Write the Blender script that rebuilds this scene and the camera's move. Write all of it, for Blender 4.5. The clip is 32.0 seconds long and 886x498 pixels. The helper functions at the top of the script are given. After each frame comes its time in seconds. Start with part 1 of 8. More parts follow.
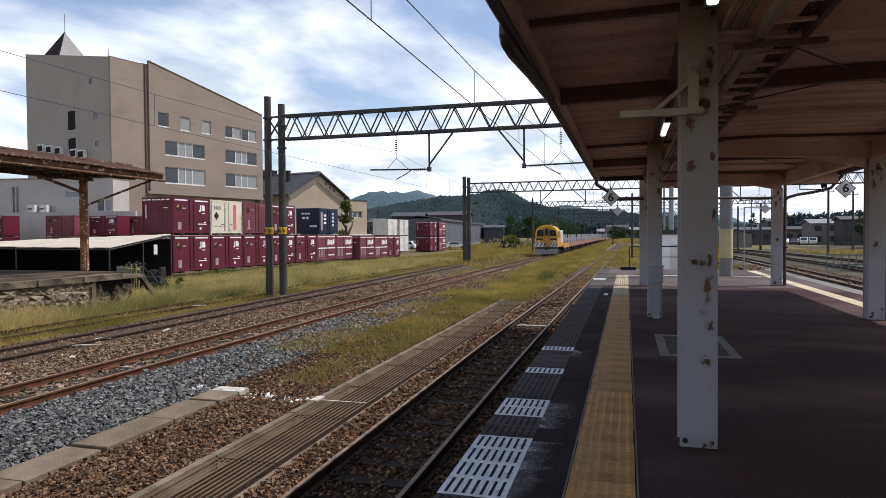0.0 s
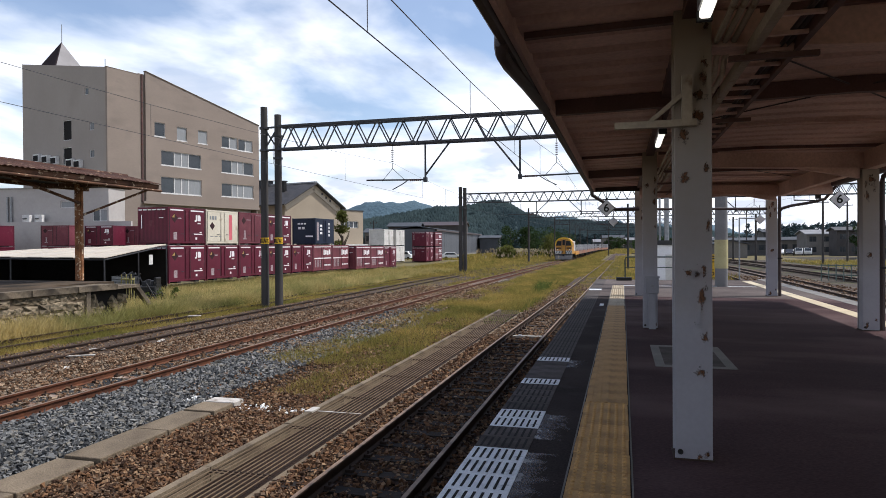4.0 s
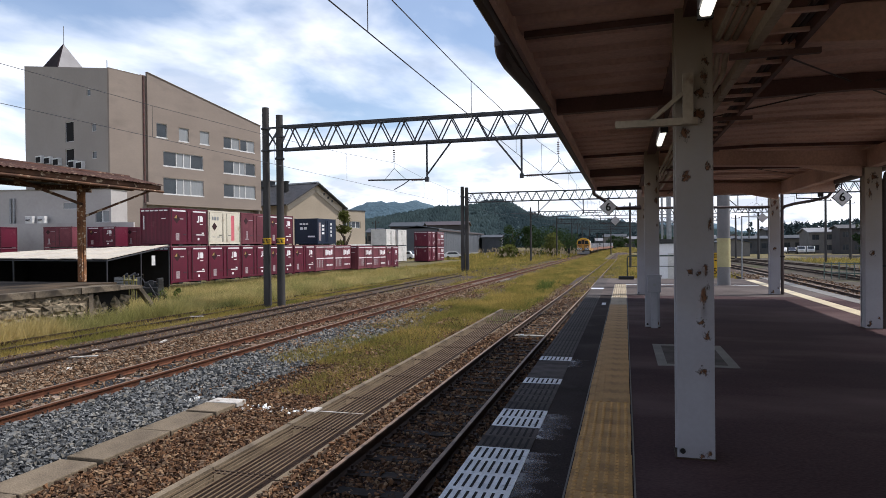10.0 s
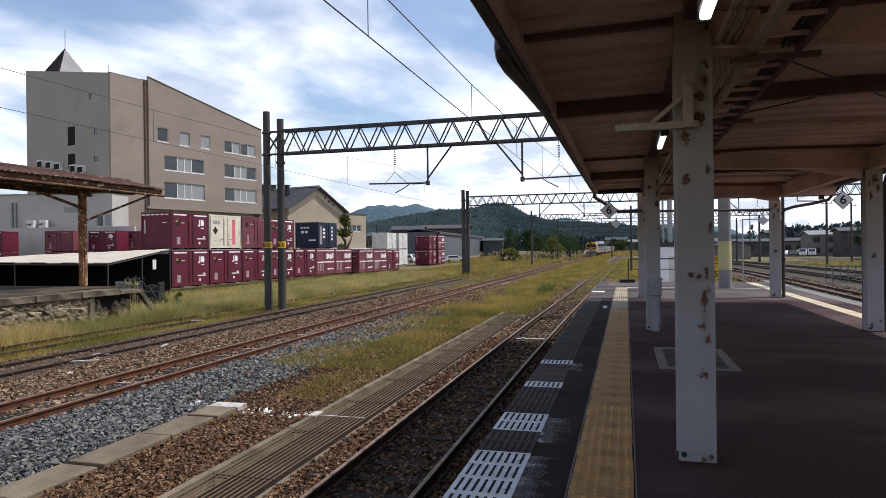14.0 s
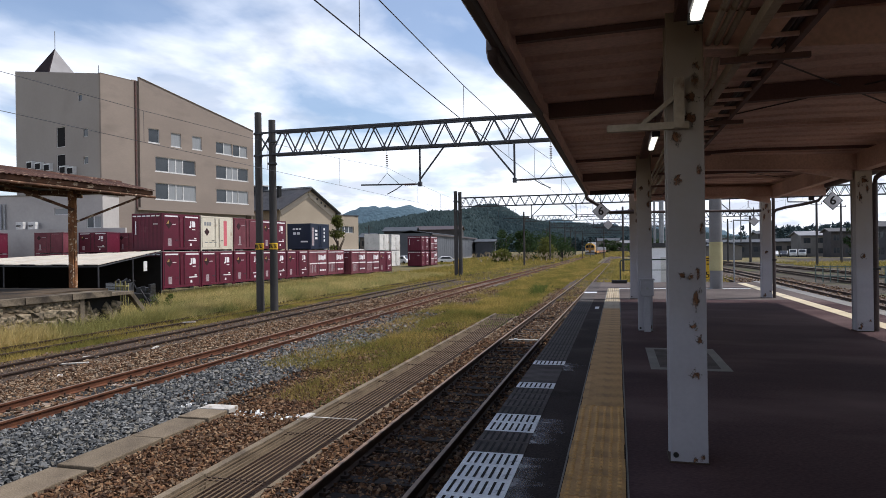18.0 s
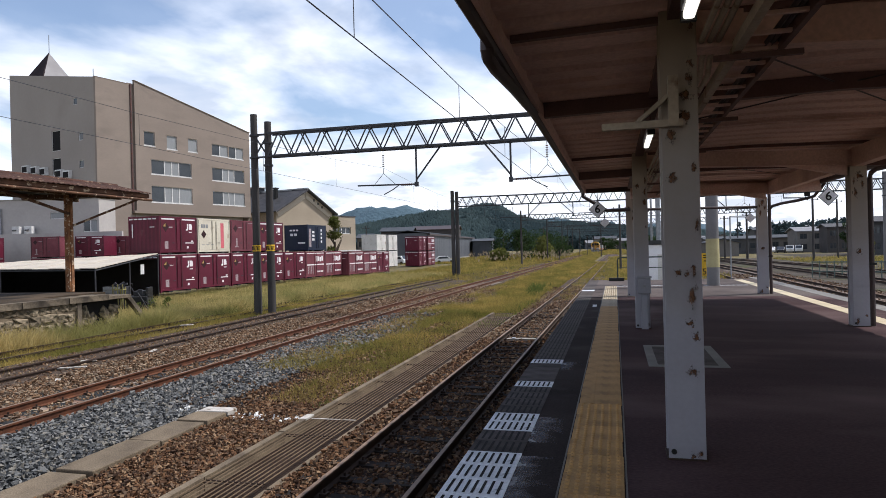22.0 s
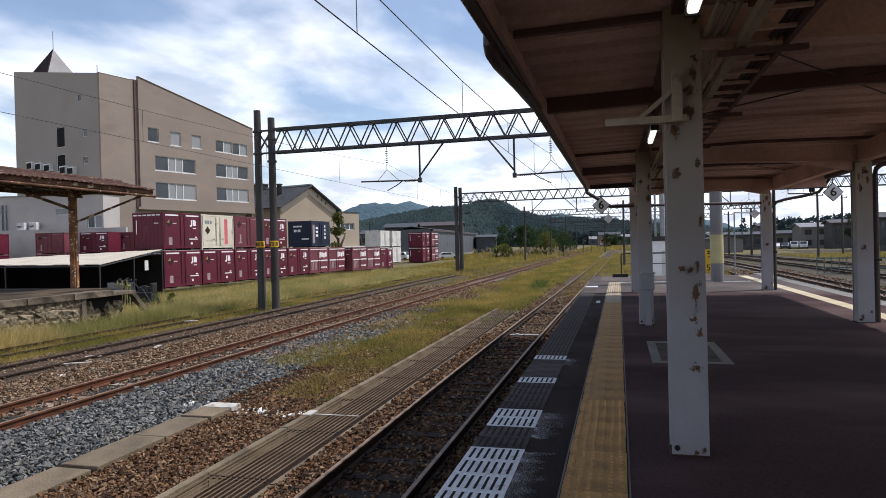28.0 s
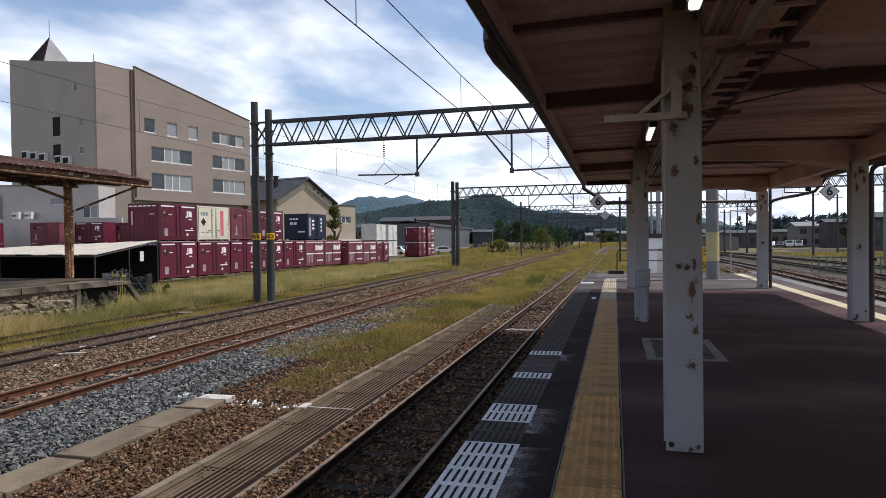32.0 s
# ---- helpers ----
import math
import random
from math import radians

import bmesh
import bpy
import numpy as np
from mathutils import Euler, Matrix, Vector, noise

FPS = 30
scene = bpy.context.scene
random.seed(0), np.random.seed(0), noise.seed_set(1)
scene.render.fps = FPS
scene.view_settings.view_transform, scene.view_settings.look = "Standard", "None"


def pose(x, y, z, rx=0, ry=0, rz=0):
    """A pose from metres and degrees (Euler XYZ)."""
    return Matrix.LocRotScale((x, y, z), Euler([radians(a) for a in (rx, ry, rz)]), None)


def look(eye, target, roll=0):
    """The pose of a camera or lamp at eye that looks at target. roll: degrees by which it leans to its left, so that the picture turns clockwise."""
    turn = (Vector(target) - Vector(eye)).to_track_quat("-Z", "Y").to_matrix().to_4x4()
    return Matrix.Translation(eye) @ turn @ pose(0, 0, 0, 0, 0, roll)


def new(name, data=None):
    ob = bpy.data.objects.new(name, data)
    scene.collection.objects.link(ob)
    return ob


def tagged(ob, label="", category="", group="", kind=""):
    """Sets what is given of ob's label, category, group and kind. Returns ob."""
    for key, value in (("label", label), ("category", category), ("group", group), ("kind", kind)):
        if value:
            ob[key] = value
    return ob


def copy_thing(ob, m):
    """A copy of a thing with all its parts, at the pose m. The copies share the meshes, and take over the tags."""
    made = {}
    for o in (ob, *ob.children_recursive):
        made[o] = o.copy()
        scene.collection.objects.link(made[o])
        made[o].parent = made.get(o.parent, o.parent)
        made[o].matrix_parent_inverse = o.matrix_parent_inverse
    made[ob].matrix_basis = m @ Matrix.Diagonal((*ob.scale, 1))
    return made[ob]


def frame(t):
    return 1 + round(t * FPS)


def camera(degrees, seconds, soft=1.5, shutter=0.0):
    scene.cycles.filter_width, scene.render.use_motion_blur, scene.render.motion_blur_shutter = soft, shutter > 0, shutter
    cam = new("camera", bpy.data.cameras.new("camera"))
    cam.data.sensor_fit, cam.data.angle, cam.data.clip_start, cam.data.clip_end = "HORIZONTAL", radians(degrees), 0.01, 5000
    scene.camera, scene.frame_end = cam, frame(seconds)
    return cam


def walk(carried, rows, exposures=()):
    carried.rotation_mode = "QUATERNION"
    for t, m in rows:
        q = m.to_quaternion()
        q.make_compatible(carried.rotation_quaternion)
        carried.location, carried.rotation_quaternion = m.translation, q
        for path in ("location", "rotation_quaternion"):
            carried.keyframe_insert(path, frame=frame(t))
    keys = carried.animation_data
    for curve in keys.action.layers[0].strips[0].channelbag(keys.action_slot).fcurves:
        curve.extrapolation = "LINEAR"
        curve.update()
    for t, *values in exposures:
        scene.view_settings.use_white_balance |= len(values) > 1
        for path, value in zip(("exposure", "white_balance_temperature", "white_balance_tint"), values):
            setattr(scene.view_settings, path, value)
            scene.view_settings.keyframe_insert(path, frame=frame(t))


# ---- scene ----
# ---- camera and its walk: a hand-held camera standing on a platform ----
cam = camera(68.0, 32.0, soft=0.5)
PATH = [
    (0, -0.014, -0.009, 2.648, 15.612, -1.268, 0.400), (0.5, -0.014, -0.011, 2.650, 15.575, -1.201, 0.509),
    (1, -0.012, -0.012, 2.651, 15.654, -1.176, 0.435), (1.5, -0.010, -0.012, 2.652, 15.437, -1.156, 0.381),
    (2, -0.008, -0.013, 2.652, 15.174, -0.608, 0.020), (2.5, -0.007, -0.016, 2.653, 14.922, -0.333, 0.090),
    (3, -0.006, -0.017, 2.652, 14.863, -0.095, 0.360), (3.5, -0.006, -0.015, 2.652, 15.263, -0.293, 0.319),
    (5.5, -0.007, -0.010, 2.652, 15.306, -0.465, 0.384), (6, -0.007, -0.007, 2.652, 15.578, -0.525, 0.470),
    (6.5, -0.006, -0.006, 2.653, 15.615, -0.305, 0.456), (7, -0.003, -0.008, 2.655, 15.570, -0.342, 0.384),
    (7.5, -0.002, -0.009, 2.655, 15.274, 0.039, 0.256), (8, -0.001, -0.008, 2.654, 15.379, -0.272, 0.580),
    (8.5, -0.002, -0.006, 2.653, 15.442, -0.483, 0.603), (9, -0.002, -0.005, 2.653, 15.500, -0.450, 0.500),
    (9.5, -0.002, -0.005, 2.654, 15.688, -0.292, 0.548), (10, 0.001, -0.004, 2.653, 15.468, -0.407, 0.588),
    (10.5, 0.004, -0.005, 2.653, 15.659, -0.275, 0.678), (11, 0.005, -0.004, 2.653, 15.598, -0.201, 0.576),
    (11.5, 0.003, -0.004, 2.654, 15.176, 0.001, 0.065), (12, 0.001, -0.000, 2.654, 14.930, 0.197, -0.100),
    (12.5, 0.001, 0.001, 2.654, 15.264, 0.069, 0.213), (13, 0.002, 0.002, 2.654, 15.273, 0.047, 0.465),
    (13.5, 0.003, -0.001, 2.654, 15.389, -0.229, 0.678), (14, 0.004, -0.003, 2.654, 15.548, -0.107, 0.701),
    (14.5, 0.006, -0.005, 2.654, 15.417, -0.006, 0.549), (16.5, 0.007, -0.004, 2.654, 15.008, 0.301, 0.677),
    (17, 0.007, -0.001, 2.653, 15.167, 0.297, 0.710), (17.5, 0.007, 0.004, 2.653, 15.136, 0.077, 0.840),
    (18, 0.006, 0.009, 2.652, 14.897, -0.012, 0.785), (18.5, 0.007, 0.012, 2.652, 14.550, -0.173, 0.823),
    (19, 0.008, 0.012, 2.652, 14.504, -0.039, 0.691), (19.5, 0.009, 0.010, 2.654, 14.277, 0.028, 0.836),
    (20, 0.010, 0.006, 2.654, 14.470, 0.109, 1.056), (20.5, 0.011, 0.004, 2.655, 14.505, 0.087, 1.076),
    (21, 0.012, 0.003, 2.655, 14.406, 0.202, 1.242), (21.5, 0.014, 0.004, 2.654, 14.830, 0.019, 1.526),
    (22, 0.014, 0.004, 2.654, 14.671, -0.038, 1.431), (22.5, 0.013, 0.006, 2.653, 14.570, -0.011, 1.359),
    (23, 0.011, 0.008, 2.653, 14.675, -0.015, 1.490), (23.5, 0.010, 0.009, 2.652, 14.652, -0.143, 1.525),
    (24, 0.010, 0.012, 2.652, 14.651, -0.172, 1.466), (24.5, 0.012, 0.015, 2.653, 14.681, -0.308, 1.512),
    (25, 0.014, 0.018, 2.653, 14.612, -0.110, 1.118), (25.5, 0.015, 0.016, 2.654, 14.544, -0.268, 1.064),
    (27.5, 0.016, 0.013, 2.654, 14.741, -0.222, 1.252), (28, 0.018, 0.011, 2.654, 14.981, -0.377, 1.440),
    (28.5, 0.020, 0.012, 2.653, 14.891, -0.134, 1.694), (29, 0.020, 0.014, 2.652, 14.856, -0.148, 1.572),
    (29.5, 0.019, 0.017, 2.651, 14.848, -0.405, 1.451), (30, 0.018, 0.019, 2.650, 14.833, -0.502, 1.354),
    (30.5, 0.017, 0.021, 2.648, 14.625, -0.653, 1.249), (31, 0.015, 0.022, 2.648, 14.722, -0.902, 1.138),
    (31.5, 0.011, 0.020, 2.650, 14.743, -1.009, 0.966), (32, 0.008, 0.017, 2.653, 14.648, -0.863, 0.733),
]
walk(cam, [(t, pose(x, y, z, 90 + pitch, roll, yaw)) for t, x, y, z, yaw, pitch, roll in PATH],
     exposures=[(0, 0.02, 6200, 12), (3, 0.08, 6120, 12), (12, 0.06, 6100, 12), (17, 0.00, 6080, 12), (22, 0.06, 6100, 12), (28, 0.00, 6080, 12), (32, -0.06, 6080, 12)])

# ---- world, sun and exposure ----
SUN_WAY = Vector((0.56, 0.27, 1.0)).normalized()
world = bpy.data.worlds.new("sky_world")
scene.world = world
world.use_nodes = True


def sky_nodes():
    nt = world.node_tree
    nt.nodes.clear()
    n, l = nt.nodes.new, nt.links.new
    out, bg = n("ShaderNodeOutputWorld"), n("ShaderNodeBackground")
    sky = n("ShaderNodeTexSky")
    sky.sky_type, sky.sun_disc = "NISHITA", False
    sky.sun_elevation = math.asin(SUN_WAY.z)
    sky.sun_rotation = math.atan2(SUN_WAY.x, SUN_WAY.y)
    sky.air_density, sky.dust_density = 1.0, 1.2
    tc, sep = n("ShaderNodeTexCoord"), n("ShaderNodeSeparateXYZ")
    l(tc.outputs["Generated"], sep.inputs[0])
    lift = n("ShaderNodeMath")
    lift.operation, lift.inputs[1].default_value = "ADD", 0.16
    l(sep.outputs["Z"], lift.inputs[0])
    low = n("ShaderNodeMath")
    low.operation, low.inputs[1].default_value = "MAXIMUM", 0.05
    l(lift.outputs[0], low.inputs[0])
    flat = n("ShaderNodeVectorMath")
    flat.operation = "DIVIDE"
    comb = n("ShaderNodeCombineXYZ")
    for i in range(3):
        l(low.outputs[0], comb.inputs[i])
    l(tc.outputs["Generated"], flat.inputs[0])
    l(comb.outputs[0], flat.inputs[1])
    mp = n("ShaderNodeMapping")
    mp.inputs["Scale"].default_value = (1.0, 0.75, 0.0)
    mp.inputs["Location"].default_value = (3.1, 1.7, 0.0)
    l(flat.outputs[0], mp.inputs[0])
    big, wisp = n("ShaderNodeTexNoise"), n("ShaderNodeTexNoise")
    big.inputs["Scale"].default_value, big.inputs["Detail"].default_value, big.inputs["Roughness"].default_value = 1.5, 7, 0.5
    big.inputs["Distortion"].default_value = 0.4
    wisp.inputs["Scale"].default_value, wisp.inputs["Detail"].default_value = 2.6, 5
    l(mp.outputs[0], big.inputs["Vector"])
    l(mp.outputs[0], wisp.inputs["Vector"])
    cover = n("ShaderNodeValToRGB")
    cover.color_ramp.elements[0].color = (0.10, 0.10, 0.10, 1)
    cover.color_ramp.elements[0].position, cover.color_ramp.elements[1].position = 0.38, 0.58
    # cloud cover thins out high on the goods-yard side
    blue = n("ShaderNodeVectorMath")
    blue.operation = "DOT_PRODUCT"
    blue.inputs[1].default_value = Vector((-0.42, 0.78, 0.47)).normalized()
    l(tc.outputs["Generated"], blue.inputs[0])
    thin = n("ShaderNodeMapRange")
    thin.inputs["From Min"].default_value, thin.inputs["From Max"].default_value = 0.86, 0.99
    thin.inputs["To Min"].default_value, thin.inputs["To Max"].default_value = 0.07, -0.11
    l(blue.outputs["Value"], thin.inputs[0])
    total = n("ShaderNodeMath")
    total.operation = "ADD"
    l(big.outputs["Fac"], total.inputs[0])
    l(thin.outputs[0], total.inputs[1])
    # and overhead, where the sky is mostly clear
    clear = n("ShaderNodeMapRange")
    clear.inputs["From Min"].default_value, clear.inputs["From Max"].default_value = 0.42, 0.75
    clear.inputs["To Min"].default_value, clear.inputs["To Max"].default_value = 0.0, -0.26
    l(sep.outputs["Z"], clear.inputs[0])
    # a bright bank of cloud lies low over the hills
    bank = n("ShaderNodeMapRange")
    bank.inputs["From Min"].default_value, bank.inputs["From Max"].default_value = 0.20, 0.34
    bank.inputs["To Min"].default_value, bank.inputs["To Max"].default_value = 0.05, -0.05
    l(sep.outputs["Z"], bank.inputs[0])
    banked = n("ShaderNodeMath")
    banked.operation = "ADD"
    l(total.outputs[0], banked.inputs[0])
    l(bank.outputs[0], banked.inputs[1])
    whole = n("ShaderNodeMath")
    whole.operation = "ADD"
    l(banked.outputs[0], whole.inputs[0])
    l(clear.outputs[0], whole.inputs[1])
    l(whole.outputs[0], cover.inputs[0])
    shade = n("ShaderNodeValToRGB")
    shade.color_ramp.elements[0].position, shade.color_ramp.elements[1].position = 0.40, 0.53
    shade.color_ramp.elements[0].color = (7.3, 7.7, 8.4, 1)
    shade.color_ramp.elements[1].color = (11.0, 11.2, 11.5, 1)
    l(wisp.outputs["Fac"], shade.inputs[0])
    mix = n("ShaderNodeMix")
    mix.data_type = "RGBA"
    l(cover.outputs[0], mix.inputs[0])
    haze = n("ShaderNodeVectorMath")
    haze.operation = "MULTIPLY"
    haze.inputs[1].default_value = (1.38, 1.38, 1.38)
    l(sky.outputs[0], haze.inputs[0])
    l(haze.outputs[0], mix.inputs[6])
    l(shade.outputs[0], mix.inputs[7])
    l(mix.outputs[2], bg.inputs[0])
    bg.inputs[1].default_value = 0.108
    l(bg.outputs[0], out.inputs[0])


sky_nodes()
sun = new("sun", bpy.data.lights.new("sun", "SUN"))
sun.data.energy, sun.data.angle, sun.data.color = 4.5, radians(0.6), (1.0, 0.94, 0.85)
sun.matrix_world = look(SUN_WAY * 60, (0, 0, 0))
scene.view_settings.exposure = 0.0

# ---- mesh building ----


class Mesh:
    """Collects points and faces of one part."""

    def __init__(self):
        self.v, self.f = [], []

    def box(self, x0, x1, y0, y1, z0, z1, m=None):
        k = len(self.v)
        pts = [Vector((x, y, z)) for z in (z0, z1) for y in (y0, y1) for x in (x0, x1)]
        self.v += [tuple(m @ p) if m else tuple(p) for p in pts]
        self.f += [tuple(k + i for i in q) for q in
                   ((0, 2, 3, 1), (4, 5, 7, 6), (0, 1, 5, 4), (2, 6, 7, 3), (0, 4, 6, 2), (1, 3, 7, 5))]
        return self

    def bar(self, a, b, w, h=None, up=(0, 0, 1)):
        """A bar of rectangular section from a to b; w across, h along up."""
        h = w if h is None else h
        a, b = Vector(a), Vector(b)
        d = (b - a).normalized()
        u = Vector(up)
        if abs(d.dot(u)) > 0.98:
            u = Vector((0, 1, 0))
        s = d.cross(u).normalized()
        u = s.cross(d).normalized()
        k = len(self.v)
        for p in (a, b):
            for i, j in ((-1, -1), (1, -1), (1, 1), (-1, 1)):
                self.v.append(tuple(p + s * (i * w / 2) + u * (j * h / 2)))
        self.f += [tuple(k + i for i in q) for q in
                   ((3, 2, 1, 0), (4, 5, 6, 7), (0, 1, 5, 4), (1, 2, 6, 5), (2, 3, 7, 6), (3, 0, 4, 7))]
        return self

    def tube(self, a, b, r, r2=None, n=10, caps=True):
        r2 = r if r2 is None else r2
        a, b = Vector(a), Vector(b)
        d = (b - a).normalized()
        u = Vector((0, 0, 1)) if abs(d.z) < 0.9 else Vector((1, 0, 0))
        s = d.cross(u).normalized()
        u = s.cross(d)
        k = len(self.v)
        for p, q in ((a, r), (b, r2)):
            for i in range(n):
                t = 2 * math.pi * i / n
                self.v.append(tuple(p + s * (q * math.cos(t)) + u * (q * math.sin(t))))
        for i in range(n):
            j = (i + 1) % n
            self.f.append((k + i, k + j, k + n + j, k + n + i))
        if caps:
            self.f += [tuple(k + i for i in reversed(range(n))), tuple(k + n + i for i in range(n))]
        return self

    def pipe(self, pts, r, n=8):
        """One continuous round pipe through the points."""
        pts = [Vector(p) for p in pts]
        k, m = len(self.v), len(pts)
        for i, p in enumerate(pts):
            d = (pts[min(i + 1, m - 1)] - pts[max(i - 1, 0)]).normalized()
            u = Vector((0, 0, 1)) if abs(d.z) < 0.9 else Vector((0, 1, 0))
            s = d.cross(u).normalized()
            u = s.cross(d)
            for j in range(n):
                t = 2 * math.pi * j / n
                self.v.append(tuple(p + s * (r * math.cos(t)) + u * (r * math.sin(t))))
        for i in range(m - 1):
            for j in range(n):
                a, b = k + i * n + j, k + i * n + (j + 1) % n
                self.f.append((a, b, b + n, a + n))
        e = k + (m - 1) * n
        self.f += [tuple(k + j for j in reversed(range(n))), tuple(e + j for j in range(n))]
        return self

    def prism(self, outline, a, b, m=None):
        """An outline in (y, z) pushed along x from a to b."""
        k, n = len(self.v), len(outline)
        for x in (a, b):
            for y, z in outline:
                p = Vector((x, y, z))
                self.v.append(tuple(m @ p) if m else tuple(p))
        self.f += [tuple(k + i for i in reversed(range(n))), tuple(k + n + i for i in range(n))]
        for i in range(n):
            j = (i + 1) % n
            self.f.append((k + i, k + j, k + n + j, k + n + i))
        return self

    def along(self, outline, pts):
        """An (offset, z) outline swept along points in plan; closed ends."""
        k, n = len(self.v), len(outline)
        for i, p in enumerate(pts):
            a, b = Vector(pts[max(i - 1, 0)]), Vector(pts[min(i + 1, len(pts) - 1)])
            d = (b - a).normalized()
            s = Vector((d.y, -d.x, 0))
            for o, z in outline:
                self.v.append((p[0] + s.x * o, p[1] + s.y * o, p[2] + z))
        for i in range(len(pts) - 1):
            for j in range(n):
                a, b = k + i * n + j, k + i * n + (j + 1) % n
                self.f.append((a, a + n, b + n, b))
        e = k + (len(pts) - 1) * n
        self.f += [tuple(k + i for i in range(n)), tuple(e + i for i in reversed(range(n)))]
        return self

    def poly(self, pts):
        k = len(self.v)
        self.v += [tuple(p) for p in pts]
        self.f.append(tuple(range(k, k + len(pts))))
        return self

    def data(self, name, mat, smooth=False):
        me = bpy.data.meshes.new(name)
        me.from_pydata(self.v, [], self.f)
        me.materials.append(mat)
        bm = bmesh.new()
        bm.from_mesh(me)
        bmesh.ops.recalc_face_normals(bm, faces=bm.faces)
        bm.to_mesh(me)
        bm.free()
        if smooth:
            me.polygons.foreach_set("use_smooth", [True] * len(me.polygons))
            me.set_sharp_from_angle(angle=radians(40))
        return me


def part(name, shape, mat, parent=None, label="", bevel=0.0, smooth=False, m=None):
    """Links a shape as one mesh object, under a thing or a part."""
    me = shape.data(name, mat, smooth) if isinstance(shape, Mesh) else shape
    ob = new(name, me)
    if parent:
        ob.parent = parent
    if m:
        ob.matrix_basis = m
    if label:
        tagged(ob, label)
    if bevel:
        b = ob.modifiers.new("edge", "BEVEL")
        b.width, b.segments, b.limit_method, b.angle_limit = bevel, 2, "ANGLE", radians(40)
    return ob


def thing(name, m, label, category, group="", kind=""):
    ob = new(name)
    ob.empty_display_size = 0.2
    ob.matrix_basis = m
    return tagged(ob, label, category, group, kind)


def from_arrays(name, verts, faces, mat, smooth=False):
    """A mesh from numpy arrays of triangles."""
    me = bpy.data.meshes.new(name)
    nv, nf = len(verts), len(faces)
    me.vertices.add(nv)
    me.vertices.foreach_set("co", verts.astype(np.float32).ravel())
    me.loops.add(nf * 3)
    me.loops.foreach_set("vertex_index", faces.astype(np.int32).ravel())
    me.polygons.add(nf)
    me.polygons.foreach_set("loop_start", np.arange(0, nf * 3, 3, dtype=np.int32))
    me.polygons.foreach_set("loop_total", np.full(nf, 3, dtype=np.int32))
    me.polygons.foreach_set("use_smooth", np.full(nf, smooth, dtype=bool))
    me.update()
    me.validate()
    me.materials.append(mat)
    return me


# ---- materials ----


def mat(name, c1, c2=None, rough=0.75, metal=0.0, scale=3.0, fine=40.0, bump=0.15, dist=0.01, rnd=0.0, spread=(0.35, 0.65),
        island=0.0, stains=None, stain_at=(0.58, 0.66), stain_scale=2.2, stretch=(1, 1, 1), grain=0.25, spec=0.25):
    """Two colours mixed by a coarse noise, a fine grain, relief, and stains with a shape of their own."""
    m = bpy.data.materials.new(name)
    m.use_nodes = True
    nt = m.node_tree
    n, l = nt.nodes.new, nt.links.new
    bsdf = nt.nodes["Principled BSDF"]
    bsdf.inputs["Roughness"].default_value, bsdf.inputs["Metallic"].default_value = rough, metal
    bsdf.inputs["Specular IOR Level"].default_value = spec
    c2 = c2 or tuple(c * 0.75 for c in c1)
    tc, mp = n("ShaderNodeTexCoord"), n("ShaderNodeMapping")
    mp.inputs["Scale"].default_value = stretch
    l(tc.outputs["Object"], mp.inputs[0])

    def noise_of(s, detail=4):
        t = n("ShaderNodeTexNoise")
        t.inputs["Scale"].default_value, t.inputs["Detail"].default_value = s, detail
        l(mp.outputs[0], t.inputs["Vector"])
        return t.outputs["Fac"]

    def ramp(fac, a, b, lo, hi):
        r = n("ShaderNodeValToRGB")
        r.color_ramp.elements[0].position, r.color_ramp.elements[1].position = lo, hi
        r.color_ramp.elements[0].color, r.color_ramp.elements[1].color = (*a, 1), (*b, 1)
        l(fac, r.inputs[0])
        return r.outputs[0]

    def mixed(kind, fac, a, b):
        x = n("ShaderNodeMix")
        x.data_type, x.blend_type = "RGBA", kind
        if isinstance(fac, float):
            x.inputs[0].default_value = fac
        else:
            l(fac, x.inputs[0])
        l(a, x.inputs[6])
        l(b, x.inputs[7])
        return x.outputs[2]

    col = ramp(noise_of(scale), c1, c2, *spread)
    small = noise_of(fine, 3)
    col = mixed("MULTIPLY", grain * 1.0, col, ramp(small, (0.45,) * 3, (1.35,) * 3, 0.3, 0.7))
    if stains:
        spots = ramp(noise_of(stain_scale, 6), (0, 0, 0), (1, 1, 1), *stain_at)
        s = n("ShaderNodeRGB")
        s.outputs[0].default_value = (*stains, 1)
        col = mixed("MIX", spots, col, s.outputs[0])
    if rnd or island:
        src = n("ShaderNodeObjectInfo").outputs["Random"] if rnd else n("ShaderNodeNewGeometry").outputs["Random Per Island"]
        k = rnd or island
        hue = n("ShaderNodeHueSaturation")
        mr = n("ShaderNodeMapRange")
        mr.inputs["To Min"].default_value, mr.inputs["To Max"].default_value = 1 - k, 1 + k
        l(src, mr.inputs[0])
        l(mr.outputs[0], hue.inputs["Value"])
        l(col, hue.inputs["Color"])
        col = hue.outputs[0]
    l(col, bsdf.inputs["Base Color"])
    if bump:
        b = n("ShaderNodeBump")
        b.inputs["Strength"].default_value, b.inputs["Distance"].default_value = bump, dist
        l(small, b.inputs["Height"])
        l(b.outputs[0], bsdf.inputs["Normal"])
    return m


